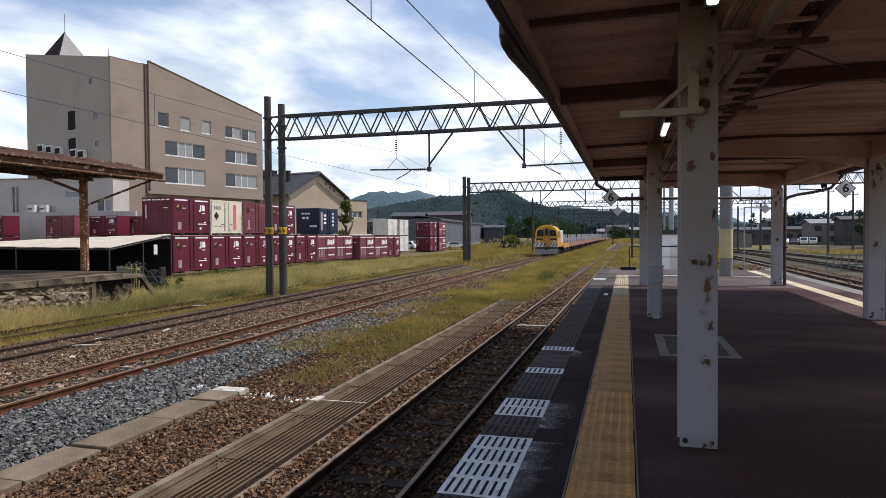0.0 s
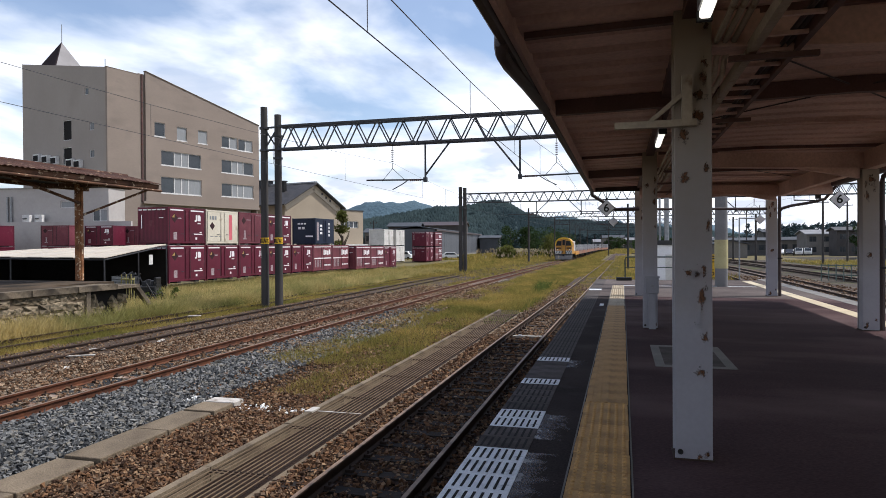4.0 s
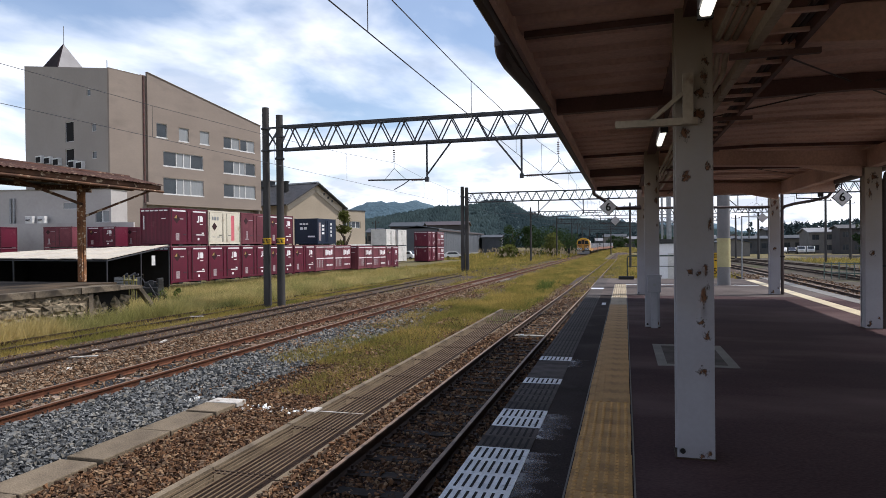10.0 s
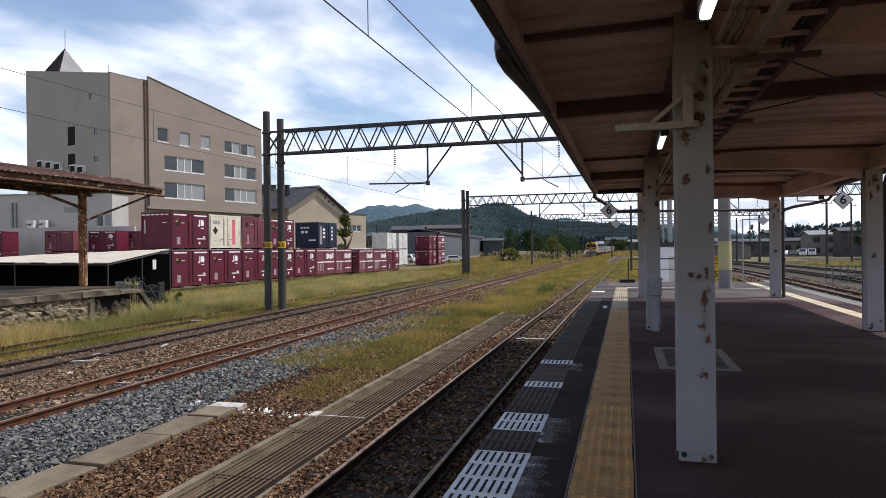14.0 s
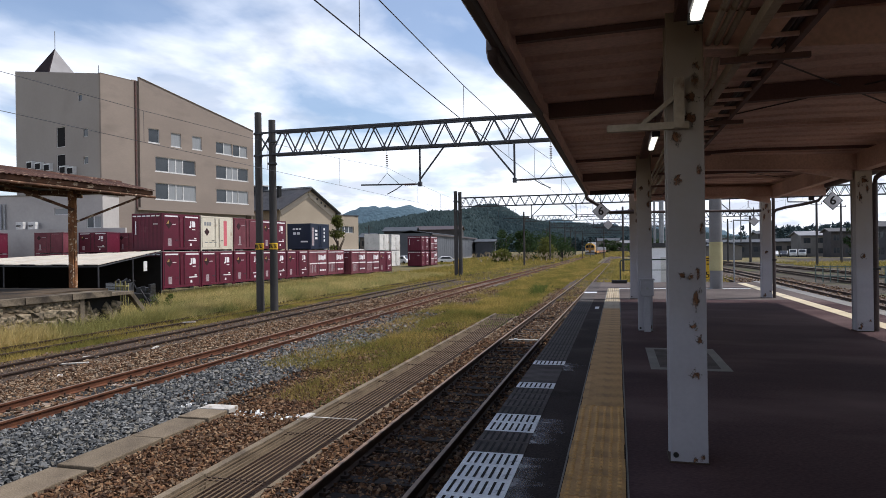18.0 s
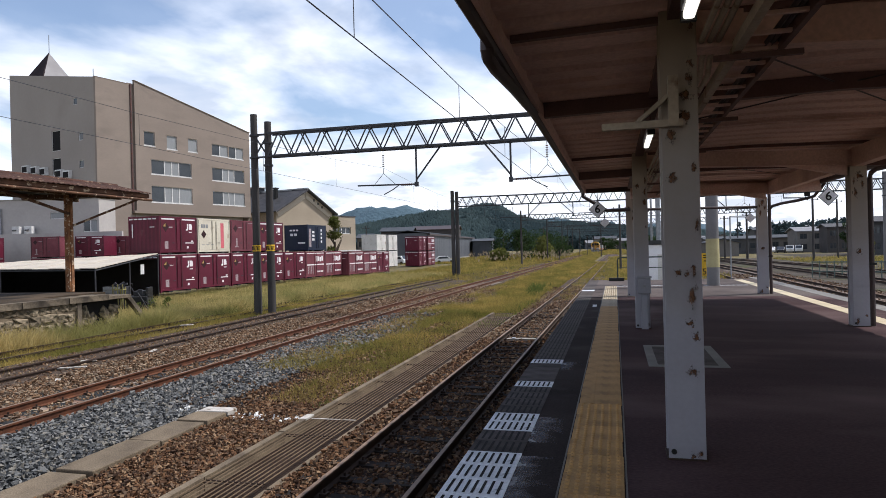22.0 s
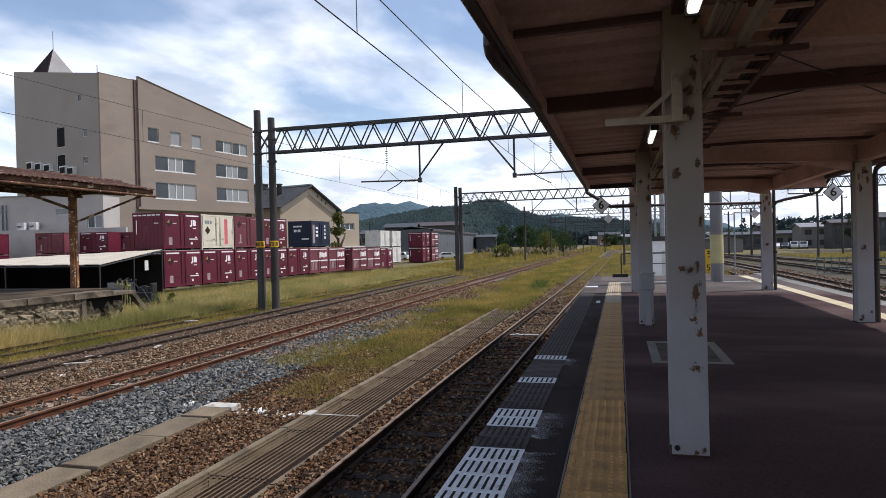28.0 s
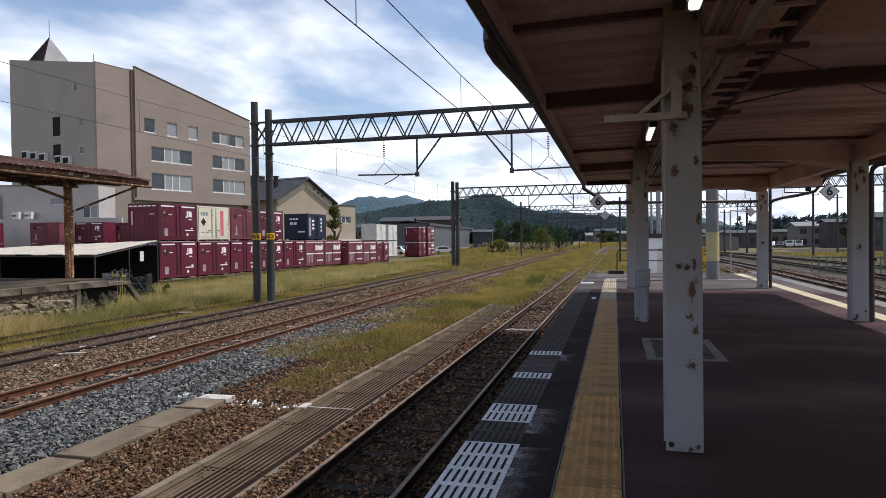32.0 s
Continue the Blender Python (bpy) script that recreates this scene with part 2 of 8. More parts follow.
def leafy(m, share=0.5):
    """Lets light through thin blades and leaves, half of it to the far side."""
    nt = m.node_tree
    n, l = nt.nodes.new, nt.links.new
    bsdf = nt.nodes["Principled BSDF"]
    tr, mix = n("ShaderNodeBsdfTranslucent"), n("ShaderNodeMixShader")
    l(bsdf.inputs["Base Color"].links[0].from_socket, tr.inputs[0])
    mix.inputs[0].default_value = share
    l(bsdf.outputs[0], mix.inputs[1])
    l(tr.outputs[0], mix.inputs[2])
    l(mix.outputs[0], nt.nodes["Material Output"].inputs[0])
    return m



def stone_mat(name, colours):
    """Broken stone: each piece takes one of a few tones, with a fine grain."""
    m = mat(name, colours[0], colours[1], 0.92, scale=1.5, fine=90, bump=0.2, dist=0.004, spec=0.15)
    nt = m.node_tree
    n, l = nt.nodes.new, nt.links.new
    tone, geo, mix = n("ShaderNodeValToRGB"), n("ShaderNodeNewGeometry"), n("ShaderNodeMix")
    r = tone.color_ramp
    r.interpolation = "CONSTANT"
    while len(r.elements) < len(colours):
        r.elements.new(0.5)
    for k, c in enumerate(colours):
        r.elements[k].position, r.elements[k].color = k / len(colours), (*c, 1)
    l(geo.outputs["Random Per Island"], tone.inputs[0])
    base = nt.nodes["Principled BSDF"].inputs["Base Color"]
    mix.data_type = "RGBA"
    mix.inputs[0].default_value = 0.85
    l(base.links[0].from_socket, mix.inputs[6])
    l(tone.outputs[0], mix.inputs[7])
    l(mix.outputs[2], base)
    return m


def glow(name, colour, strength):
    m = bpy.data.materials.new(name)
    m.use_nodes = True
    b = m.node_tree.nodes["Principled BSDF"]
    b.inputs["Base Color"].default_value = (*colour, 1)
    b.inputs["Emission Color"].default_value = (*colour, 1)
    b.inputs["Emission Strength"].default_value = strength
    return m


RUST = (0.13, 0.045, 0.018)
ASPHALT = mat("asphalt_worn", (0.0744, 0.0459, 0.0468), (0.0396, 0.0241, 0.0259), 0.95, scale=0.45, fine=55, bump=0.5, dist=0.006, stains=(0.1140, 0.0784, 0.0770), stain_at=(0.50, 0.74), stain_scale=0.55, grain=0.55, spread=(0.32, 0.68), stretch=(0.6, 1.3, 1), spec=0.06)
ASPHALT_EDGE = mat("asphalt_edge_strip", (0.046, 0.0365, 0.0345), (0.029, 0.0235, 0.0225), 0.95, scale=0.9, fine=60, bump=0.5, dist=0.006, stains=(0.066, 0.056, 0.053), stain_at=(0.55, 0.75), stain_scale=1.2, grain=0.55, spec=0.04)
# Lighter than the rest: sunlight past the canopy put into the colour.
ASPHALT_END = mat("asphalt_painted_sunlit", (0.125, 0.104, 0.096), (0.080, 0.066, 0.062), 0.95, scale=0.5, fine=50, bump=0.5, dist=0.006, stains=(0.055, 0.045, 0.043), stain_at=(0.60, 0.75), stain_scale=0.8, grain=0.5, spec=0.06)
SLAB = mat("concrete_coping", (0.20, 0.19, 0.175), (0.14, 0.135, 0.125), 0.85, scale=2, fine=90, bump=0.3, dist=0.004, rnd=0.10)
CONCRETE = mat("concrete_weathered", (0.30, 0.28, 0.25), (0.21, 0.20, 0.17), 0.88, scale=1.6, fine=70, bump=0.3, dist=0.006, rnd=0.08, stains=(0.16, 0.15, 0.12), stain_at=(0.55, 0.7))
CONCRETE_OLD = mat("concrete_mossy", (0.205, 0.160, 0.108), (0.115, 0.088, 0.060), 0.92, scale=1.6, fine=45, bump=0.6, dist=0.012, rnd=0.16, stains=(0.070, 0.053, 0.036), stain_at=(0.58, 0.72), stain_scale=3.5, grain=0.6)
WHITE_EDGE = mat("worn_white_line_paint", (0.72, 0.73, 0.74), (0.60, 0.61, 0.62), 0.7, scale=5, fine=90, bump=0.2, dist=0.003, rnd=0.05, stains=(0.30, 0.30, 0.30), stain_at=(0.62, 0.72), stain_scale=9)
GREY_EDGE = mat("bare_edge_block", (0.098, 0.084, 0.078), (0.060, 0.052, 0.049), 0.9, scale=5, fine=90, bump=0.3, dist=0.004, rnd=0.2, spec=0.08)
SLOT = mat("slot_dark", (0.018, 0.017, 0.016), None, 0.95, bump=0)
TACTILE = mat("yellow_tactile", (0.455, 0.272, 0.104), (0.355, 0.212, 0.082), 0.75, scale=3, fine=60, bump=0.25, dist=0.003, rnd=0.10, stains=(0.24, 0.145, 0.062), stain_at=(0.54, 0.72), stain_scale=4)
# Paler tiles, laid towards the open platform end.
TACTILE_PALE = mat("pale_end_tactile", (0.420, 0.345, 0.235), (0.330, 0.270, 0.185), 0.75, scale=3, fine=60, bump=0.25, dist=0.003, rnd=0.14, stains=(0.22, 0.18, 0.13), stain_at=(0.52, 0.70), stain_scale=4)
YELLOW_LINE = mat("yellow_line_paint", (0.53, 0.45, 0.30), (0.44, 0.37, 0.25), 0.7, scale=2, fine=60, stains=(0.34, 0.30, 0.22), stain_at=(0.6, 0.7))
PAINT_WHITE = mat("chalky_white_steel_paint", (0.258, 0.262, 0.295), (0.205, 0.209, 0.238), 0.55, scale=1.4, fine=30, bump=0.04, dist=0.003, grain=0.07, stains=(0.14, 0.088, 0.055), stain_at=(0.67, 0.75), stain_scale=4.5)
PAINT_CREAM = mat("yellowed_cream_steel_paint", (0.40, 0.335, 0.25), (0.31, 0.255, 0.18), 0.6, scale=1.5, fine=30, bump=0.08, dist=0.003, stains=(0.13, 0.06, 0.03), stain_at=(0.60, 0.66), stain_scale=3)
CEILING = mat("corrugated_roof_underside", (0.66, 0.455, 0.380), (0.52, 0.355, 0.298), 0.7, scale=0.7, fine=25, bump=0.1, dist=0.004, stains=(0.36, 0.22, 0.165), stain_at=(0.56, 0.8), stain_scale=0.9)
BEAM = mat("brown_canopy_steel", (0.15, 0.085, 0.075), (0.105, 0.06, 0.053), 0.6, scale=2, fine=40, bump=0.1, dist=0.003, stains=RUST, stain_at=(0.6, 0.7))
FASCIA = mat("dark_brown_gutter", (0.075, 0.055, 0.052), (0.055, 0.04, 0.038), 0.5, scale=2, fine=40, bump=0.08, dist=0.003)
DARK_STEEL = mat("dark_galvanised_steel", (0.060, 0.062, 0.068), (0.042, 0.043, 0.048), 0.55, metal=0.3, scale=3, fine=40, bump=0.05)
GALV = mat("galvanised_steel", (0.30, 0.31, 0.32), (0.22, 0.23, 0.24), 0.45, metal=0.6, scale=4, fine=50, bump=0.05)
POLE_CONC = mat("spun_concrete_pole", (0.066, 0.061, 0.058), (0.043, 0.040, 0.038), 0.85, scale=1.2, fine=50, bump=0.15, dist=0.004, stretch=(1, 1, 0.3))
POLE_LIGHT = mat("grey_painted_mast", (0.20, 0.195, 0.195), (0.155, 0.15, 0.15), 0.6, scale=1.2, fine=40)
RAIL_SIDE = mat("rusty_rail", (0.115, 0.043, 0.020), (0.066, 0.026, 0.014), 0.8, scale=5, fine=60, bump=0.2, dist=0.003)
RAIL_DARK = mat("dark_brown_rail", (0.046, 0.028, 0.019), (0.030, 0.019, 0.014), 0.8, scale=5, fine=60, bump=0.2, dist=0.003)
RAIL_TOP = mat("polished_rail_head", (0.250, 0.170, 0.118), (0.165, 0.112, 0.080), 0.6, metal=0.25, scale=6, fine=50, bump=0.03)
SLEEPER_WOOD = mat("creosoted_wood", (0.032, 0.023, 0.016), (0.019, 0.014, 0.011), 0.9, scale=3, fine=40, bump=0.5, dist=0.01, rnd=0.25, stretch=(0.15, 1, 1))
SLEEPER_CONC = mat("prestressed_concrete", (0.36, 0.31, 0.26), (0.26, 0.22, 0.18), 0.88, scale=3, fine=60, bump=0.3, dist=0.005, rnd=0.15, stains=(0.15, 0.075, 0.045), stain_at=(0.5, 0.7))
STONE_BROWN = stone_mat("rusty_brown_ballast", ((0.178, 0.0948, 0.0485), (0.073, 0.0391, 0.0215), (0.252, 0.1648, 0.0970), (0.0378, 0.0216, 0.0145), (0.127, 0.0865, 0.0578), (0.099, 0.0515, 0.0272)))
STONE_GREY = stone_mat("blue_grey_ballast", ((0.2120, 0.2081, 0.1978), (0.0763, 0.0783, 0.0787), (0.1378, 0.1401, 0.1392), (0.0382, 0.0402, 0.0422), (0.1749, 0.1607, 0.1363), (0.1039, 0.1061, 0.1075)))
STONE_DUN = stone_mat("dun_grey_ballast", ((0.2200, 0.1360, 0.0800), (0.1045, 0.0597, 0.0335), (0.1815, 0.1421, 0.1042), (0.0638, 0.0371, 0.0223), (0.3080, 0.2318, 0.1581), (0.1540, 0.0906, 0.0521)))
STONE_WHITE = mat("whitewashed_stones", (0.75, 0.75, 0.73), (0.6, 0.6, 0.58), 0.8, scale=4, fine=60, island=0.15)
# Brown and grey beds near black: shade between the stones put into colour.
BED_BROWN = mat("brown_gravel_bed", (0.0374, 0.0190, 0.0108), (0.0143, 0.0080, 0.0054), 0.95, scale=16, fine=60, bump=1.0, dist=0.03)
BED_GREY = mat("grey_gravel_bed", (0.040, 0.041, 0.042), (0.016, 0.017, 0.018), 0.95, scale=16, fine=60, bump=1.0, dist=0.03)
BED_DUN = mat("dun_gravel_bed", (0.100, 0.068, 0.048), (0.040, 0.028, 0.020), 0.95, scale=12, fine=30, bump=1.0, dist=0.03, grain=0.8)
SOIL = mat("weedy_soil", (0.165, 0.128, 0.058), (0.085, 0.078, 0.030), 0.95, scale=0.35, fine=18, bump=0.8, dist=0.05, stains=(0.13, 0.095, 0.062), stain_at=(0.55, 0.7), stain_scale=0.22)
GRASS = leafy(mat("dry_summer_grass", (0.3795, 0.2754, 0.0808), (0.1725, 0.1620, 0.0380), 0.85, scale=0.42, fine=5, bump=0, island=0.35, spec=0.2, spread=(0.36, 0.62)))
GRASS_YARD = leafy(mat("pale_dry_yard_grass", (0.520, 0.410, 0.175), (0.275, 0.262, 0.090), 0.85, scale=0.35, fine=5, bump=0, island=0.30, spec=0.2, spread=(0.36, 0.62)))
GRASS_FRESH = leafy(mat("fresh_green_weeds", (0.115, 0.145, 0.034), (0.075, 0.100, 0.024), 0.8, scale=0.6, fine=6, bump=0, island=0.4, spec=0.2))
LEAF = leafy(mat("tree_leaves", (0.036, 0.062, 0.018), (0.020, 0.038, 0.012), 0.75, scale=0.5, fine=6, bump=0, island=0.4, spec=0.2))
LEAF_PALE = leafy(mat("pale_bush_leaves", (0.13, 0.135, 0.032), (0.085, 0.095, 0.024), 0.75, scale=0.5, fine=6, bump=0, island=0.35, spec=0.2))
BARK = mat("bark", (0.085, 0.06, 0.042), (0.055, 0.04, 0.03), 0.9, scale=4, fine=30, bump=0.6, dist=0.02)
PLUME = leafy(mat("pampas_plumes", (0.38, 0.31, 0.22), (0.28, 0.23, 0.15), 0.9, scale=0.5, fine=6, bump=0, island=0.2))
# Blue-grey distance haze is mixed into these forest base colours.
FOREST = mat("haze_tinted_forest", (0.046, 0.072, 0.078), (0.034, 0.056, 0.062), 0.95, scale=0.02, fine=0.25, bump=0.3, dist=2.0, grain=0.3)
FOREST_FAR = mat("far_haze_blue_forest", (0.070, 0.112, 0.140), (0.052, 0.088, 0.115), 1.0, scale=0.008, fine=0.12, bump=0.8, dist=5.0, grain=0.25)
MAROON = mat("maroon_container_paint", (0.102, 0.011, 0.027), (0.080, 0.009, 0.021), 0.5, scale=0.8, fine=20, bump=0.05, dist=0.003, rnd=0.16, stains=(0.13, 0.04, 0.05), stain_at=(0.63, 0.78), stain_scale=2)
MAROON_OLD = mat("faded_maroon_paint", (0.165, 0.045, 0.058), (0.115, 0.026, 0.038), 0.65, scale=0.8, fine=20, bump=0.05, dist=0.003, rnd=0.15, spec=0.3)
NAVY = mat("navy_container_paint", (0.008, 0.015, 0.038), (0.006, 0.012, 0.030), 0.4, scale=0.8, fine=20, bump=0.05)
CREAM_BOX = mat("cream_container_paint", (0.62, 0.57, 0.46), (0.55, 0.50, 0.40), 0.5, scale=0.8, fine=20, bump=0.05, stains=(0.42, 0.34, 0.25), stain_at=(0.62, 0.75))
WHITE_BOX = mat("white_container_paint", (0.62, 0.60, 0.57), (0.50, 0.485, 0.46), 0.55, scale=0.8, fine=20, bump=0.05, stains=(0.20, 0.15, 0.115), stain_at=(0.6, 0.75))
DECAL = mat("white_decal", (0.74, 0.72, 0.73), (0.68, 0.66, 0.67), 0.5, scale=4, fine=30, bump=0)
PINK = mat("pink_decal", (0.62, 0.14, 0.17), None, 0.5, scale=2, fine=30, bump=0)
BLACK = mat("black_paint", (0.014, 0.014, 0.014), None, 0.5, scale=3, fine=40, bump=0)
YELLOW = mat("yellow_paint", (0.75, 0.47, 0.03), (0.66, 0.40, 0.03), 0.5, scale=3, fine=40, bump=0)
SIGN_WHITE = mat("white_enamel_sign", (0.80, 0.80, 0.82), (0.74, 0.74, 0.76), 0.35, scale=3, fine=40, bump=0.02)
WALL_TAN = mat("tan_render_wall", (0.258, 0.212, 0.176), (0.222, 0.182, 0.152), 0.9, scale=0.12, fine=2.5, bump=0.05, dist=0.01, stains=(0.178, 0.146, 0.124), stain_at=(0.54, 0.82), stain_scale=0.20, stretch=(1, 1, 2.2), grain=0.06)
WALL_GREY = mat("grey_render_wall", (0.42, 0.392, 0.370), (0.36, 0.336, 0.317), 0.9, scale=0.25, fine=3, bump=0.08, dist=0.01, stains=(0.30, 0.28, 0.265), stain_at=(0.58, 0.78), stain_scale=0.4, grain=0.08)
WALL_CREAM_PALE = mat("pale_cream_render", (0.46, 0.40, 0.32), (0.41, 0.355, 0.285), 0.9, scale=0.3, fine=8, bump=0.1, dist=0.01)
WALL_CREAM = mat("cream_render_wall", (0.34, 0.285, 0.215), (0.30, 0.25, 0.188), 0.9, scale=0.3, fine=8, bump=0.1, dist=0.01)
TILE_ROOF = mat("dark_roof_tiles", (0.058, 0.055, 0.056), (0.036, 0.035, 0.037), 0.6, scale=1, fine=10, bump=0.5, dist=0.03, rnd=0.2)
METAL_ROOF = mat("slate_metal_roof", (0.060, 0.066, 0.076), (0.045, 0.050, 0.058), 0.75, scale=0.6, fine=8, bump=0.1, rnd=0.15)
RUSTY_ROOF = mat("rusted_sheet_roof", (0.085, 0.040, 0.027), (0.048, 0.024, 0.018), 0.88, scale=1.4, fine=12, bump=0.5, dist=0.02, stains=(0.22, 0.15, 0.10), stain_at=(0.60, 0.68), stain_scale=3)
RUSTY_WOOD = mat("peeling_brown_timber", (0.125, 0.062, 0.034), (0.060, 0.030, 0.018), 0.85, scale=2, fine=20, bump=0.4, dist=0.01, stains=(0.40, 0.31, 0.21), stain_at=(0.59, 0.65), stain_scale=5, stretch=(2, 0.7, 1))
SHED_ROOF = mat("pale_sheet_roof", (0.52, 0.465, 0.38), (0.44, 0.39, 0.32), 0.6, scale=0.8, fine=12, bump=0.1)
GOODS_DECK = mat("stained_old_deck", (0.098, 0.072, 0.049), (0.042, 0.032, 0.023), 0.95, scale=0.7, fine=25, bump=0.5, dist=0.012, stains=(0.022, 0.018, 0.015), stain_at=(0.50, 0.64), stain_scale=0.5, grain=0.6, spec=0.1)
# Near black: shade inside and under things put into the colour.
DARK_IN = mat("painted_inner_shade", (0.012, 0.011, 0.011), None, 0.9, scale=2, fine=20, bump=0)
STONE_WALL = mat("platform_wall_stones", (0.25, 0.20, 0.135), (0.10, 0.080, 0.054), 0.9, scale=2.5, fine=30, bump=0.6, dist=0.02, rnd=0.3, stains=(0.05, 0.045, 0.028), stain_at=(0.52, 0.66), stain_scale=3)
GLASS = mat("window_glass", (0.050, 0.058, 0.066), (0.03, 0.036, 0.042), 0.08, scale=0.4, fine=4, bump=0, spec=0.45)
CURTAIN = mat("white_curtain", (0.27, 0.28, 0.285), (0.20, 0.21, 0.215), 0.5, scale=2, fine=14, bump=0, stretch=(8, 8, 0.2), spec=0.5)
FRAME_W = mat("white_window_frame", (0.68, 0.67, 0.65), None, 0.5, bump=0)
ORANGE = mat("orange_yellow_train_paint", (0.52, 0.255, 0.040), (0.45, 0.21, 0.032), 0.5, scale=0.8, fine=20, bump=0.02)
SILVER = mat("silver_train_body", (0.55, 0.56, 0.57), (0.47, 0.48, 0.49), 0.4, metal=0.2, scale=0.8, fine=20, bump=0.02)
TRAIN_GREY = mat("grey_bogie_steel", (0.058, 0.057, 0.058), (0.04, 0.04, 0.041), 0.6, scale=2, fine=30)
CAR_WHITE = mat("white_car_paint", (0.72, 0.73, 0.74), None, 0.25, spec=0.5, scale=2, fine=20, bump=0)
CAR_DARK = mat("dark_car_paint", (0.04, 0.045, 0.06), None, 0.25, spec=0.5, scale=2, fine=20, bump=0)
RUBBER = mat("tyre_rubber", (0.02, 0.02, 0.02), None, 0.9, bump=0)
GREEN_RAIL = mat("green_handrail", (0.028, 0.045, 0.038), None, 0.55, scale=3, fine=40, bump=0)
INSULATOR = mat("brown_porcelain", (0.09, 0.05, 0.04), None, 0.2, scale=3, fine=40, bump=0)
LIGHT_TUBE = glow("lit_lamp_diffuser", (1.0, 0.95, 0.78), 1.25)

# ---- ground, beds and tracks ----


def bend(table, y):
    """Smooth sideways place of a line at y, from a short table of (y, x)."""
    if y <= table[0][0]:
        return table[0][1]
    n = len(table)
    for i in range(n - 1):
        (a, p), (b, q) = table[i], table[i + 1]
        if y <= b:
            t, w = (y - a) / (b - a), b - a
            m0 = (q - table[i - 1][1]) / (b - table[i - 1][0]) * w if i else 0.0
            m1 = (table[i + 2][1] - p) / (table[i + 2][0] - a) * w if i + 2 < n else q - p
            return (2 * t ** 3 - 3 * t * t + 1) * p + (t ** 3 - 2 * t * t + t) * m0 + (3 * t * t - 2 * t ** 3) * q + (t ** 3 - t * t) * m1
    (a, p), (b, q) = table[-2], table[-1]
    return q + (q - p) / (b - a) * (y - b)


WAY_1 = [(12, -2.80), (40, -2.52), (85, -2.05), (130, -1.60), (170, -1.22), (250, -0.60)]
WAY_2 = [(30, -10.0), (80, -9.45), (130, -9.0), (165, -8.75), (195, -8.4), (215, -7.3), (235, -6.2), (260, -5.8), (300, -5.6), (400, -5.2)]
WAY_3 = [(20, -14.15), (60, -14.4), (110, -12.6), (150, -10.2), (190, -8.7)]
WAY_4 = [(20, -17.45), (45, -17.3), (75, -15.8), (100, -14.0)]
WAY_5 = [(30, 11.35), (80, 11.2), (140, 8.0), (200, 2.0), (260, -5.5)]
WAY_6 = [(20, 16.2), (60, 16.2), (110, 14.0), (160, 8.2), (230, 0.0)]
WAY_7 = [(20, 21.0), (70, 20.6), (120, 16.0), (170, 10.0)]


BED_YARD = mat("grey_yard_gravel", (0.090, 0.074, 0.060), (0.046, 0.041, 0.031), 0.95, scale=0.35, fine=14, bump=1.0, dist=0.03, grain=0.7, stains=(0.070, 0.076, 0.032), stain_at=(0.54, 0.68), stain_scale=0.18, spec=0.1)


def ground_sheet():
    xs = [-3500, -900, -300, -120, -60] + list(range(-40, 41, 4)) + [60, 120, 300, 900, 3500]
    ys = [-3500, -600, -100, -30] + list(range(-12, 133, 4)) + [160, 220, 300, 420, 700, 1200, 4500]
    s = Mesh()
    for y in ys:
        for x in xs:
            near = abs(x) < 60 and -20 < y < 200
            s.v.append((x, y, -0.30 + (0.06 * noise.noise(Vector((x * 0.2, y * 0.2, 0))) if near else 0)))
    w = len(xs)
    for j in range(len(ys) - 1):
        for i in range(w - 1):
            a = j * w + i
            s.f.append((a, a + 1, a + w + 1, a + w))
    tagged(part("ground", s, SOIL, smooth=True), "dry weedy railway yard ground of soil and grass", "ground", kind="structure")


ground_sheet()


def bed(name, x0, x1, y0, y1, z, material, label, way=None):
    """A low gravel bed with sloping shoulders."""
    pts = []
    y = y0
    while y <= y1:
        dx = (bend(way, y) - way[0][1]) if way else 0
        pts.append((dx + (x0 + x1) / 2, y, 0))
        y += 4
    h = (x1 - x0) / 2
    s = Mesh().along([(-h - 0.35, -0.32), (-h, z), (h, z), (h + 0.35, -0.32)], pts)
    tagged(part(name, s, material), label, "ballast", kind="structure")


bed("ballast_bed_1", -4.0, -1.2, -8, 20, -0.17, BED_BROWN, "brown rust-stained gravel bed under the platform track", WAY_1)
# Paler from y 20, where the canopy shadow ends: sunlight in the colour.
bed("ballast_bed_11", -4.0, -1.2, 20, 248, -0.172, BED_DUN, "dun gravel bed of the platform track further on, paler to paint in sunlight", WAY_1)
bed("ballast_bed_2", -6.4, -5.15, -8, 26, -0.16, BED_BROWN, "brown rust-stained gravel between drain and cable duct")
bed("ballast_bed_3", -11.6, -7.2, -8, 16, -0.14, BED_GREY, "fresh blue-grey gravel bed under the main track", WAY_2)
bed("ballast_bed_9", -11.6, -7.2, 16, 40, -0.142, BED_DUN, "rust-tinted old gravel bed under the main track", WAY_2)
bed("ballast_bed_8", -11.3, -8.8, 40, 560, -0.15, BED_DUN, "dun old gravel bed under the main track further on", WAY_2)
bed("ballast_bed_4", -15.6, -12.0, -8, 110, -0.16, BED_DUN, "dun old gravel bed under the siding", WAY_3)
bed("ballast_bed_5", 9.4, 13.3, -8, 140, -0.17, BED_DUN, "dun old gravel bed under the far-side track", WAY_5)
bed("ballast_bed_6", 13.9, 30.0, -8, 120, -0.20, BED_YARD, "wide dun gravel bed under the yard tracks")
bed("ballast_bed_10", 31.0, 95.0, -8, 150, -0.24, BED_YARD, "wide grey-brown yard gravel before the houses")
bed("ballast_bed_7", 6.2, 9.2, -8, 60, -0.19, BED_DUN, "gravel bed beside the far platform edge")


